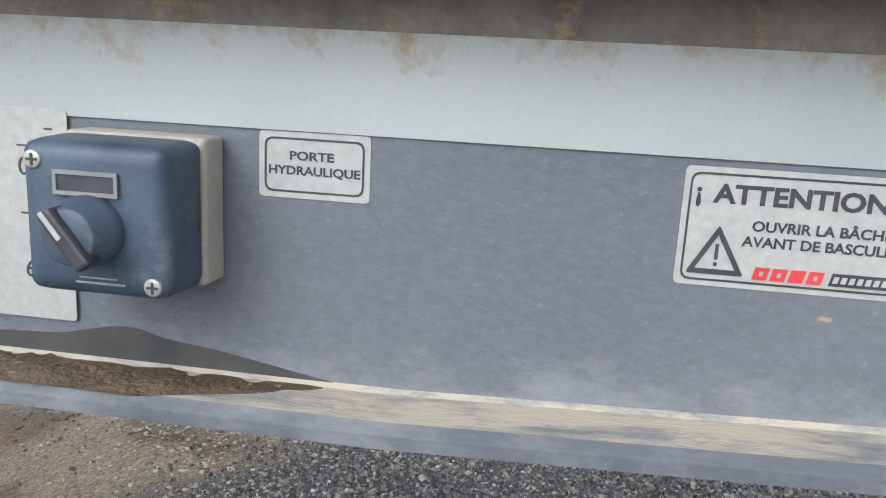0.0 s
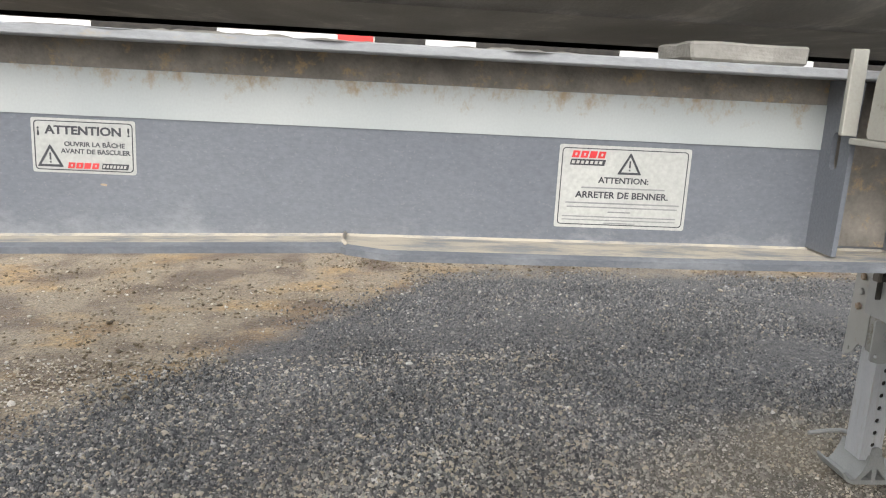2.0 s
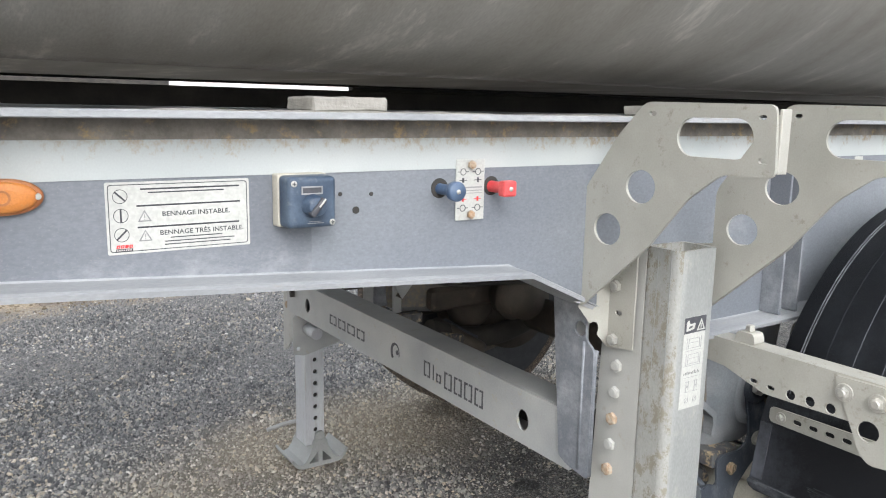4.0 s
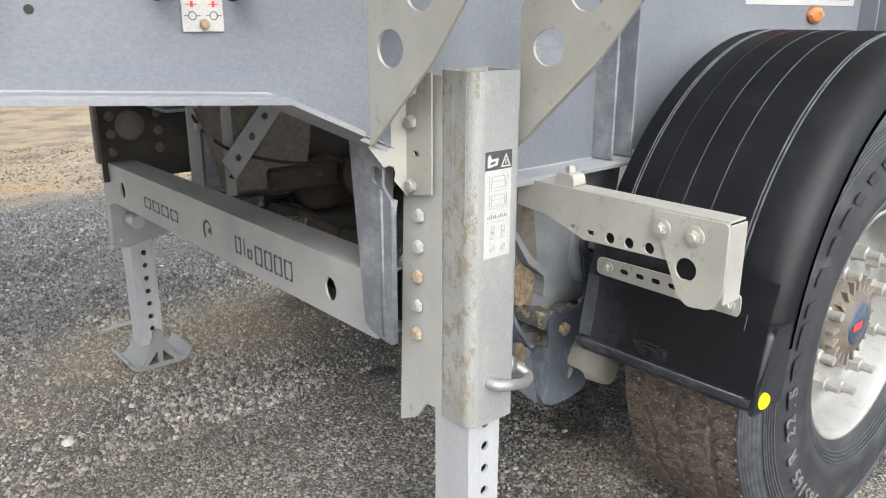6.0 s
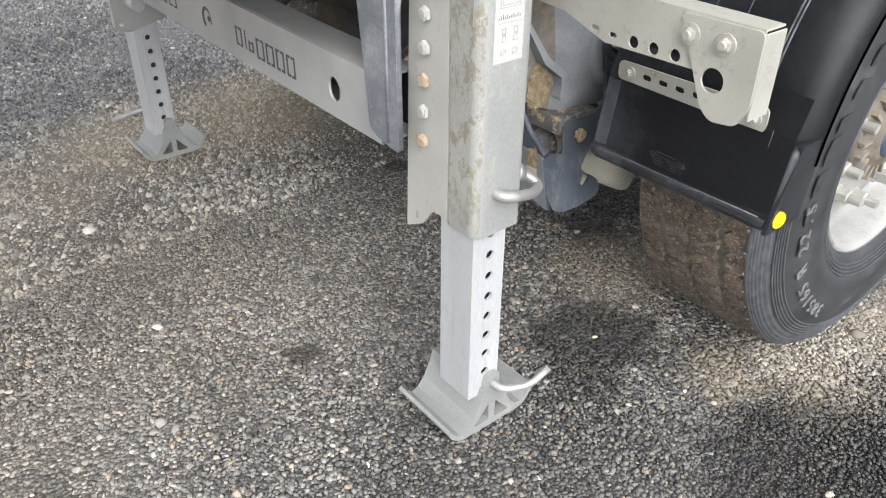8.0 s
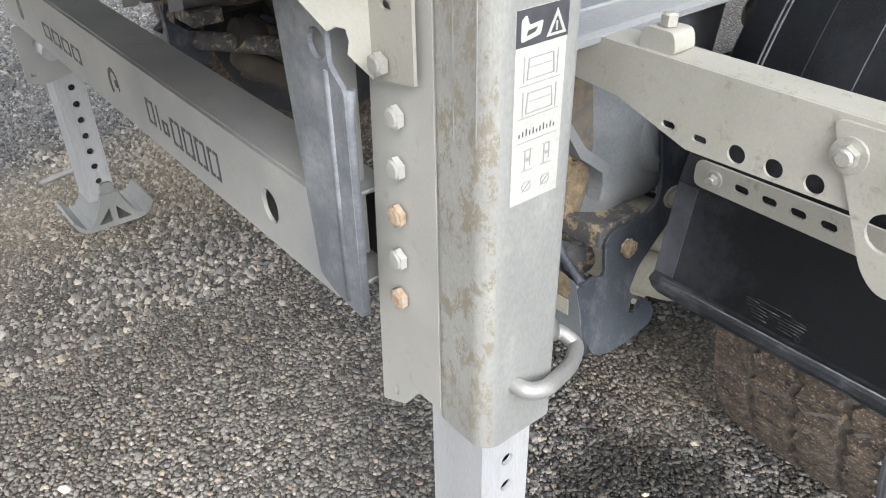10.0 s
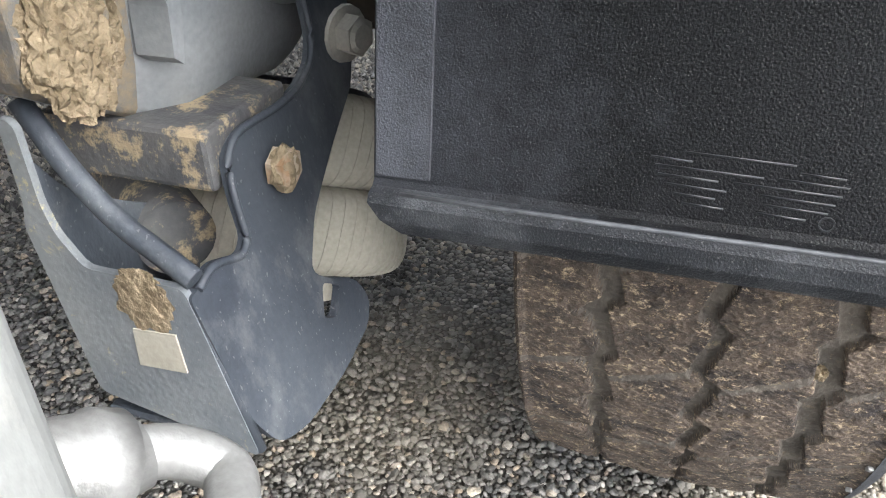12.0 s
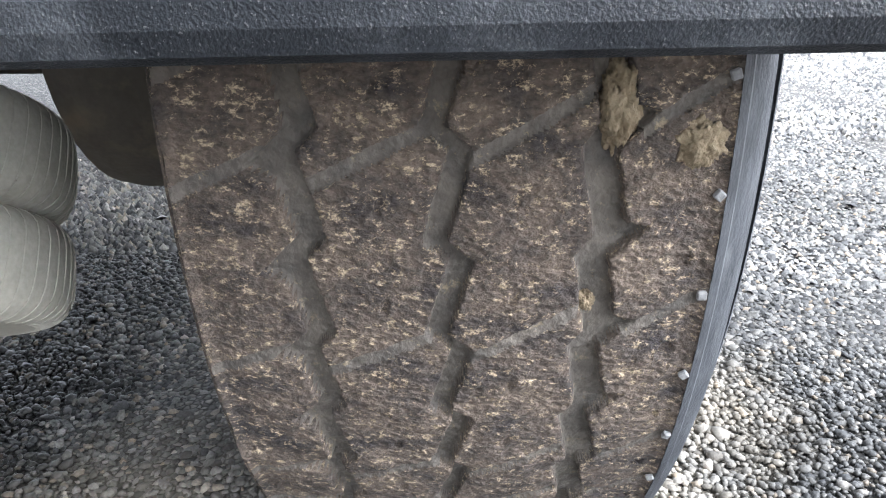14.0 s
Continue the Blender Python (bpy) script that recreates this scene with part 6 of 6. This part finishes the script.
        part("pale_patch", plate([(0.526, 0.471), (0.560, 0.469), (0.558, 0.497), (0.528, 0.499)], [], 0.0012, (lambda u, v, w: (3.0850 + w, u, v))), CREAM, lb)
        part("bush_collar", lathe([(0.560, 0.046), (0.548, 0.046), (0.546, 0.043), (0.546, 0.031), (0.552, 0.028)], (3.338, 0, 0.730), "y", 36), BLACK_STEEL, lb)
        part("pivot_bolt", bolt_bm((3.338, 0.556, 0.730), (0, -1, 0), 0.024, 0.014, 0.0), BOLT, lb)
        part("bolt", bolt_bm((3.281, 0.501, 0.620), (-0.3, -1, 0), 0.014, 0.012, 0.020), BOLT, lb)
    bar = thing("spring_bar", (3.08, yy(0.56), 0.6), "flat steel spring bar dusted with clay", "leaf spring", "spring bars")
    part("leaf", box(3.150, 3.245, yy(0.531), yy(0.655), 0.557, 0.597, 0.004, None, 2), LEAF, bar)
    part("strap", tube(bend([(3.105, yy(0.612), 0.625), (3.100, yy(0.585), 0.588), (3.097, yy(0.558), 0.562), (3.095, yy(0.530), 0.546), (3.093, yy(0.512), 0.536)], 0.02), 0.0068, 8), BLACK_STEEL, bar)
    part("damper", tube([(3.17, yy(0.585), 0.505), (3.34, yy(0.80), 0.500)], 0.027, 20), LEAF, bar)
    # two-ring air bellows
    # the far bellows get the dark colour that stands for shade
    skin = BELLOWS if side > 0 else UNDER_SHADED
    air = thing("air_bellows", (3.40, yy(0.660), 0.35), "dusty beige ribbed rubber air bellows with two rings" if side > 0 else "rubber air bellows with two rings, coloured dark as in shade", "air spring", "air bellows")
    for zc, hh, rr in ((0.3830, 0.0410, 0.129), (0.4650, 0.0430, 0.130)):
        pr = []
        for i in range(29):
            a = math.pi * (i / 28 - 0.5) * 1.12
            pr.append((zc + hh * math.copysign(abs(math.sin(a)) ** 0.62, math.sin(a)), 0.080 + (rr - 0.080) * math.copysign(abs(math.cos(a)) ** 0.5, math.cos(a))))
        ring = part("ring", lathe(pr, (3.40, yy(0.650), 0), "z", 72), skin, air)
        for k in range(64 if side > 0 else 0):
            t = 2 * math.pi * k / 64
            cord = [(3.40 + (r + 0.0004) * math.cos(t + 1.2 * (z - zc)), 0.650 + (r + 0.0004) * math.sin(t + 1.2 * (z - zc)), z) for z, r in pr[3:26]]
            if math.sin(t) < 0.35:
                part("cord", tube(cord, 0.00055, 4), skin, ring)
    part("end_cap", lathe([(0.352, 0.0), (0.352, 0.074), (0.362, 0.085)], (3.40, yy(0.650), 0), "z", 40), skin, air)
    part("end_cap", lathe([(0.504, 0.09), (0.517, 0.085), (0.517, 0.0)], (3.40, yy(0.650), 0), "z", 40), BLACK_STEEL, air)
    part("hub_boss", lathe([(0.318, 0.0), (0.318, 0.028), (0.353, 0.032)], (3.37, yy(0.60), 0), "z", 24), skin, air)
    # the loaded bellows lean, their lower end forward
    about = Vector((3.40, yy(0.640), 0.424))
    lean_out = Matrix.Translation(about + Vector((0, -0.004 * side, 0))) @ Matrix.Rotation(radians(-5 * side), 4, "X") @ Matrix.Rotation(radians(30), 4, "Y") @ Matrix.Translation(-about)
    for ob in (*air.children, *(c for p in air.children for c in p.children)):
        ob.data.transform(lean_out)


build_suspension(1)
build_suspension(-1)

axle = thing("axle", (WX, MIDDLE, WZ), "dusty dark trailer axle with brake drums", "axle")
part("axle_tube", tube([(WX, 0.42, WZ), (WX, 2 * MIDDLE - 0.42, WZ)], 0.073, 28), UNDER_SHADED, axle)
for s in (0, 1):
    def my(v):
        return v if not s else 2 * MIDDLE - v
    # the far drum is coloured darker than the near one, as in shade
    part("brake_drum", lathe([(my(0.33), 0.19), (my(0.58), 0.20), (my(0.605), 0.195), (my(0.61), 0.12), (my(0.625), 0.11), (my(0.625), 0.0)], (WX, 0, WZ), "y", 48), UNDER_SHADED if s else UNDER, axle)
    part("brake_chamber", lathe([(my(0.74), 0.0), (my(0.74), 0.085), (my(0.80), 0.095), (my(0.81), 0.105), (my(0.82), 0.095), (my(0.90), 0.085), (my(0.90), 0.0)], (3.60, 0, 0.66), "y", 32), UNDER_SHADED, axle)
    part("trailing_arm", box(3.25, 3.85, my(0.66), my(0.72), 0.61, 0.70, 0.012), UNDER_SHADED, axle)

far_wheel = thing("wheel", (WX, 2 * MIDDLE - 0.23, 0.0), "dark muddy wheel on the far side of the axle", "wheel", "trailer wheels")
build_tyre(far_wheel, 0.0, False, True)
fy = 2 * MIDDLE
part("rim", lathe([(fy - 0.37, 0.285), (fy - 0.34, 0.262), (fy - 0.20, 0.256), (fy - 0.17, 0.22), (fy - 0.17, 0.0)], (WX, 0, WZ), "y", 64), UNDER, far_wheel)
far_guard = thing("mudguard", (3.3, fy - 0.23, 0.6), "black plastic mudguard over the far wheel", "mudguard")
fg = bmesh.new()
rings = [[fg.verts.new((GX + (GR + h) * math.cos(a), fy - y, GZ + (GR + h) * math.sin(a))) for y, h in ((0.44, -0.02), (0.44, 0), (0.09, 0), (0.05, -0.02), (0.042, -0.06))] for a in ang]
for r0, r1 in zip(rings, rings[1:]):
    for i in range(4):
        fg.faces.new((r0[i], r0[i + 1], r1[i + 1], r1[i])).smooth = True
bmesh.ops.solidify(fg, geom=fg.faces[:], thickness=0.004)
part("shell", fg, BLACK, far_guard)

# dark backing plate with rivets behind the far leg
fp = thing("leg_backing_plate", (2.88, 2.21, 0.67), "dark stained steel plate with rivets by the far landing leg", "bracket")
part("plate", box(2.715, 3.05, 2.125, 2.133, 0.700, 1.19, 0.003), DARK, fp)
part("edge", box(2.700, 2.7145, 2.105, 2.140, 0.768, 1.19, 0.003), UNDER, fp)
part("round_cover", lathe([(2.124, 0.050), (2.117, 0.046), (2.116, 0.0)], (2.82, 0, 0.885), "y", 28), UNDER, fp)
for bx in (2.755, 2.915):
    for bz in (0.80, 0.86, 0.92, 0.98):
        part("rivet", lathe([(2.125, 0.017), (2.119, 0.015), (2.117, 0.0)], (bx, 0, bz), "y", 18), UNDER, fp)
pinp = thing("leg_pin_plate", (2.80, 2.2, 0.48), "grey steel pin plate under the far end of the cross beam", "bracket")
part("plate", plate(rounded([(2.715, 0.631), (2.715, 0.480), (2.760, 0.470), (2.985, 0.520), (2.985, 0.570), (2.86, 0.631)], 0.01), [circle(2.735, 0.50, 0.008, 12)], 0.008, in_y(2.100)), BEAM, pinp)
part("pin", tube([(2.775, 2.099, 0.575), (2.775, 2.015, 0.575)], 0.022, 20), INNER, pinp)
brace = thing("drilled_brace", (3.24, 1.95, 0.75), "dusty grey drilled steel brace under the chassis", "brace")
part("channel", plate([(3.050, 0.762), (3.096, 0.690), (3.385, 1.030), (3.300, 1.045)], [circle(3.112 + 0.056 * i, 0.766 + 0.068 * i, 0.012, 14) for i in range(4)], 0.006, in_y(1.93)), BEAM, brace)
part("lip", plate([(3.096, 0.690), (3.102, 0.690), (3.391, 1.030), (3.385, 1.030)], [], 0.05, in_y(1.935)), UNDER, brace)
part("hanger", box(3.085, 3.125, 1.985, 1.993, 0.62, 1.05, 0.003), BEAM, brace)
tool = thing("tool_box", (3.03, 2.1, 0.62), "blue-grey plastic box hanging beside the far rail", "box")
part("case", box(3.035, 3.125, 2.03, 2.13, 0.640, 0.985, 0.012, None, 3), RAIL, tool)
part("bracket", box(2.985, 3.030, 2.04, 2.05, 0.64, 0.99, 0.003), BEAM, tool)
part("clamp", box(3.005, 3.040, 2.02, 2.039, 0.86, 0.885, 0.003), BOLT, tool)
drum = thing("brake_assembly", (3.55, 2.03, 0.58), "dusty dark brake assembly on the far side of the axle", "brake")
part("disc", lathe([(2.03, 0.0), (2.03, 0.085), (2.025, 0.092), (2.028, 0.10), (2.045, 0.115), (2.07, 0.118), (2.085, 0.118), (2.085, 0.0)], (3.52, 0, 0.60), "y", 40), UNDER_SHADED, drum)
part("arm", tube(bend([(3.25, 1.98, 0.53), (3.42, 1.98, 0.47), (3.62, 1.98, 0.46), (3.85, 1.98, 0.52)], 0.08), 0.045, 18), DARK, drum)
part("pivot_plate", plate(rounded([(3.28, 0.60), (3.27, 0.74), (3.35, 0.83), (3.42, 0.72), (3.41, 0.58)], 0.03), [], 0.012, in_y(2.05)), UNDER_SHADED, drum)
part("pivot_bolt", bolt_bm((3.345, 2.05, 0.685), (0, -1, 0), 0.028, 0.018, 0.04), UNDER_SHADED, drum)
# added dark panel, no known part; it closes the far side to darken it
part("back_plate", box(3.15, 3.95, 2.09, 2.10, 0.56, 1.02, 0.004), DARK, drum)
h = thing("air_hose", (3.2, 1.9, 0.80), "thin black rubber air hose under the chassis", "hose")
part("hose", tube(bend([(2.95, 2.1, 1.05), (3.05, 2.0, 0.80), (3.30, 1.9, 0.72), (3.6, 1.75, 0.74)], 0.12, 8), 0.006, 10), DARK, h)

runner = thing("body_runner", (2.0, 2.08, 1.408), "dark longitudinal runner between far rail and tipper body", "runner")
part("runner", box(-3.0, 7.0, 2.06, 2.10, 1.4085, 1.476, 0.003), DARK, runner)
part("packing_strip", box(2.95, 7.0, 2.062, 2.098, 1.4763, 1.505, 0.002), DARK, runner)

# ---- things beyond the trailer ----
far_truck = thing("parked_trailer", (0.5, 15, 0.0), "distant white parked trailer with a red panel", "trailer")
part("body", box(-7.5, 9.4, 14.5, 16.5, 1.2, 3.6, 0.03), FARWHITE, far_truck)
part("red_panel", box(0.18, 0.83, 14.46, 14.499, 1.3, 3.4, 0.005), FARRED, far_truck)
for g0, g1 in ((-4.2, -2.0), (0.86, 1.80), (2.75, 5.5)):
    part("dark_panel", box(g0, g1, 14.47, 14.499, 1.25, 3.5, 0.005), DARK, far_truck)
for wx in (-5.5, -4.2, 2.5):
    part("wheel", lathe([(14.5, 0.3), (14.5, 0.5), (14.8, 0.5), (14.8, 0.3)], (wx, 0, 0.35), "y", 24), RUBBER, far_truck)
shed = thing("far_building", (16, 20, 0.0), "distant low dark building beyond the yard", "building")
part("wall", box(10.5, 19.0, 18.0, 22.0, -0.3, 3.2, 0.05), DARK, shed)
part("roof", box(10.3, 19.2, 17.8, 22.2, 3.2, 3.4, 0.03), UNDER, shed)
part("chassis", box(-7.3, 9.2, 14.9, 16.1, 0.75, 1.2, 0.02), DARK, far_truck)

# ---- loose gravel ----
def pebbles(name, spots, sizes, sub, mat, label, flat=(0.45, 0.75), lift=(0.0, 0.45)):
    """Many small stones in one mesh: spots (n, 2), sizes (n,)."""
    if sub:
        b = bmesh.new()
        bmesh.ops.create_icosphere(b, subdivisions=sub, radius=1.0)
        base = np.array([v.co[:] for v in b.verts])
        tri = np.array([[v.index for v in f.verts] for f in b.faces])
        b.free()
    else:
        # far stones: a low six-sided dome
        base = np.array([(math.cos(k * math.pi / 3), math.sin(k * math.pi / 3), -0.2) for k in range(6)] + [(0, 0, 1.0)])
        tri = np.array([(k, (k + 1) % 6, 6) for k in range(6)])
    rng = np.random.default_rng(len(spots))
    n, k = len(spots), len(base)
    shape = rng.uniform(0.65, 1.3, (n, 3))
    shape[:, 2] = rng.uniform(*flat, n)
    jit = 1 + rng.normal(0, 0.17, (n, k))
    a = rng.uniform(0, 2 * math.pi, n)
    P = base[None] * jit[..., None] * shape[:, None] * sizes[:, None, None]
    tilt = rng.normal(0, 0.35, n)
    z, x = P[..., 2].copy(), P[..., 0].copy()
    P[..., 0] = x * np.cos(tilt)[:, None] - z * np.sin(tilt)[:, None]
    P[..., 2] = x * np.sin(tilt)[:, None] + z * np.cos(tilt)[:, None]
    x, y = P[..., 0].copy(), P[..., 1].copy()
    P[..., 0] = x * np.cos(a)[:, None] - y * np.sin(a)[:, None] + spots[:, 0, None]
    P[..., 1] = x * np.sin(a)[:, None] + y * np.cos(a)[:, None] + spots[:, 1, None]
    gz = 0.034 * np.exp(-((spots[:, 0] - 3.74) / 0.26) ** 2 - ((spots[:, 1] - 0.30) / 0.20) ** 2) - 0.30 * np.tanh(-0.043 * np.minimum(spots[:, 0] - 2.8, 0) / 0.30) - 0.30 * np.tanh(0.028 * np.maximum(spots[:, 1] - 1.0, 0) / 0.30)
    P[..., 2] += (gz + sizes * rng.uniform(*lift, n))[:, None]
    F = (tri[None] + (np.arange(n) * k)[:, None, None]).reshape(-1, 3)
    me = bpy.data.meshes.new(name)
    V = P.reshape(-1, 3)
    me.vertices.add(len(V))
    me.vertices.foreach_set("co", V.ravel())
    me.loops.add(F.size)
    me.loops.foreach_set("vertex_index", F.ravel().astype(np.int32))
    me.polygons.add(len(F))
    me.polygons.foreach_set("loop_start", np.arange(0, F.size, 3, dtype=np.int32))
    me.update()
    me.validate()
    me.shade_smooth()
    me.materials.append(mat)
    return tagged(new(name, me), label, "gravel", kind="stuff")


def stone_material(name, stops, rough=0.85, soaks=True, wet_dark=(0.66, 0.67, 0.70)):
    m = bpy.data.materials.new(name)
    m.use_nodes = True
    N, L = m.node_tree.nodes, m.node_tree.links
    b = N["Principled BSDF"]
    b.inputs["Roughness"].default_value = rough
    b.inputs["Specular IOR Level"].default_value = 0.3
    g = N.new("ShaderNodeNewGeometry")
    r = N.new("ShaderNodeValToRGB")
    while len(r.color_ramp.elements) < len(stops):
        r.color_ramp.elements.new(0.5)
    for e, (p, c) in zip(r.color_ramp.elements, stops):
        e.position, e.color = p, (*c, 1)
    L.new(g.outputs["Random Per Island"], r.inputs[0])
    tc = N.new("ShaderNodeTexCoord")
    n = N.new("ShaderNodeTexNoise")
    n.inputs["Scale"].default_value, n.inputs["Detail"].default_value = 330, 4
    L.new(tc.outputs["Object"], n.inputs["Vector"])
    big = N.new("ShaderNodeTexNoise")
    big.inputs["Scale"].default_value, big.inputs["Detail"].default_value = 1.6, 3
    L.new(tc.outputs["Object"], big.inputs["Vector"])
    v = N.new("ShaderNodeMapRange")
    v.inputs[1].default_value, v.inputs[2].default_value, v.inputs[3].default_value, v.inputs[4].default_value = 0.3, 0.7, 0.72, 1.28
    L.new(n.outputs["Fac"], v.inputs[0])
    w = N.new("ShaderNodeMapRange")
    w.inputs[1].default_value, w.inputs[2].default_value, w.inputs[3].default_value, w.inputs[4].default_value = 0.3, 0.7, 0.75, 1.2
    L.new(big.outputs["Fac"], w.inputs[0])
    mul = N.new("ShaderNodeMath")
    mul.operation = "MULTIPLY"
    L.new(v.outputs[0], mul.inputs[0])
    L.new(w.outputs[0], mul.inputs[1])
    h = N.new("ShaderNodeHueSaturation")
    L.new(mul.outputs[0], h.inputs["Value"])
    L.new(r.outputs[0], h.inputs["Color"])
    _, wet, damp, dusty, _ = ground_zones(N, L)
    dk = N.new("ShaderNodeMix")
    dk.data_type, dk.blend_type = "RGBA", "MULTIPLY"
    L.new(wet, dk.inputs[0])
    L.new(h.outputs[0], dk.inputs[6])
    dk.inputs[7].default_value = (*wet_dark, 1)
    # stones darken in damp stains and in the painted trailer shade
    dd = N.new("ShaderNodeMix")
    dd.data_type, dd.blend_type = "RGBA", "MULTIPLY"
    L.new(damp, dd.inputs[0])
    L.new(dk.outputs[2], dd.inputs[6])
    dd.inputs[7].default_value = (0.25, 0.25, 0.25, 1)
    dry = N.new("ShaderNodeMix")
    dry.data_type = "RGBA"
    part_dust = N.new("ShaderNodeMath")
    part_dust.operation = "MULTIPLY"
    part_dust.inputs[1].default_value = 0.55
    L.new(dusty, part_dust.inputs[0])
    L.new(part_dust.outputs[0], dry.inputs[0])
    L.new(dd.outputs[2], dry.inputs[6])
    dry.inputs[7].default_value = (0.40, 0.335, 0.235, 1)
    L.new(dry.outputs[2] if soaks else h.outputs[0], b.inputs["Base Color"])
    if soaks:
        # wet stones shine
        wetter = N.new("ShaderNodeMath")
        wetter.operation = "MAXIMUM"
        L.new(wet, wetter.inputs[0])
        L.new(damp, wetter.inputs[1])
        gl = N.new("ShaderNodeMapRange")
        gl.inputs[3].default_value, gl.inputs[4].default_value = rough, 0.38
        L.new(wetter.outputs[0], gl.inputs[0])
        L.new(gl.outputs[0], b.inputs["Roughness"])
    bp = N.new("ShaderNodeBump")
    bp.inputs["Strength"].default_value, bp.inputs["Distance"].default_value = 0.35, 0.002
    L.new(n.outputs["Fac"], bp.inputs["Height"])
    L.new(bp.outputs[0], b.inputs["Normal"])
    return m


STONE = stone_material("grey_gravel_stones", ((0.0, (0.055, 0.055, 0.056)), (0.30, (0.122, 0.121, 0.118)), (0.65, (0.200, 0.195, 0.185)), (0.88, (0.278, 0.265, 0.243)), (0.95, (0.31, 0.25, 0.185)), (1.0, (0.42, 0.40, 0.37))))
FAR_STONE = stone_material("wet_grey_gravel_stones", ((0.0, (0.065, 0.066, 0.068)), (0.30, (0.150, 0.148, 0.145)), (0.60, (0.275, 0.265, 0.245)), (0.85, (0.42, 0.40, 0.36)), (0.94, (0.48, 0.41, 0.31)), (1.0, (0.68, 0.65, 0.60))), wet_dark=(0.60, 0.615, 0.65))
PALE = stone_material("pale_stones", ((0.0, (0.34, 0.30, 0.24)), (0.5, (0.46, 0.40, 0.31)), (0.8, (0.56, 0.51, 0.44)), (1.0, (0.64, 0.62, 0.58))), soaks=False)
EARTH = stone_material("earthy_stones", ((0.0, (0.11, 0.088, 0.06)), (0.5, (0.19, 0.155, 0.11)), (0.85, (0.30, 0.255, 0.19)), (1.0, (0.50, 0.46, 0.39))), soaks=False)
rng = np.random.default_rng(5)


def scatter(n, x0, x1, y0, y1):
    return np.column_stack((rng.uniform(x0, x1, n), rng.uniform(y0, y1, n)))


def packed(gap, x0, x1, y0, y1):
    """Stones lying side by side, row by row, each a little out of line."""
    nx, ny = int((x1 - x0) / gap), int((y1 - y0) / (gap * 0.866))
    i, j = np.meshgrid(np.arange(nx), np.arange(ny))
    p = np.column_stack(((x0 + (i + 0.5 * (j % 2)) * gap).ravel(), (y0 + j * gap * 0.866).ravel()))
    return p + rng.normal(0, 0.24 * gap, p.shape)


def stone_sizes(n, gap):
    return gap * 0.50 * rng.lognormal(0.0, 0.24, n)


def sandy_place(s, soft=0.35):
    """True where a spot lies on the bare earth."""
    return s[:, 1] + rng.normal(0, soft, len(s)) > np.minimum(SAND_EDGE[0] * s[:, 0] + SAND_EDGE[1], 5.75)


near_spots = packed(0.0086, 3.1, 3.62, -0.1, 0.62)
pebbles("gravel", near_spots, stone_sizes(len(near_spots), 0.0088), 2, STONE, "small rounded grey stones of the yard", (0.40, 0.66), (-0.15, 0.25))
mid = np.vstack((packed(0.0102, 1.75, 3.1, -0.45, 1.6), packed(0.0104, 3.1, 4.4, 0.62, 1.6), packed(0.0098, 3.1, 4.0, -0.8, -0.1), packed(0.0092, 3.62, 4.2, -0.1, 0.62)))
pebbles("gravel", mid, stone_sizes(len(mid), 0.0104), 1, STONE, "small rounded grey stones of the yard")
beyond = np.vstack((packed(0.0115, 4.0, 5.4, -1.0, -0.1), packed(0.0115, 4.2, 5.4, -0.1, 0.62)))
pebbles("gravel", beyond, stone_sizes(len(beyond), 0.0120), 0, STONE, "small rounded grey stones of the yard", (0.5, 0.8))
out_spots = np.vstack((packed(0.0128, -1.5, 4.8, 1.6, 3.6), packed(0.0190, -0.6, 6.0, 3.6, 5.9), packed(0.0190, 5.4, 8.5, -2.2, 0.3), packed(0.0128, 4.4, 5.2, 0.62, 1.6)))
out_spots = out_spots[~sandy_place(out_spots)]
pebbles("gravel", out_spots, stone_sizes(len(out_spots), 0.0145), 0, FAR_STONE, "small dark grey and pale stones of the yard", (0.8, 1.4))
bright = np.vstack((scatter(110, 1.8, 6.0, -0.8, 1.6), scatter(4500, -1.5, 4.6, 1.6, 5.6), scatter(8500, -1.2, 2.0, 1.8, 3.8)))
pebbles("pale_stones", bright, rng.lognormal(math.log(0.0066), 0.33, len(bright)), 1, PALE, "scattered pale tan and white stones")
earth = np.vstack((scatter(7000, -2.5, 4.5, 2.2, 6.5), scatter(7000, 0.5, 5.5, 5.4, 9.0)))
earth = earth[sandy_place(earth, 0.15)]
pebbles("earth_stones", earth, rng.lognormal(math.log(0.0075), 0.4, len(earth)), 1, EARTH, "brown and grey stones on sandy earth")
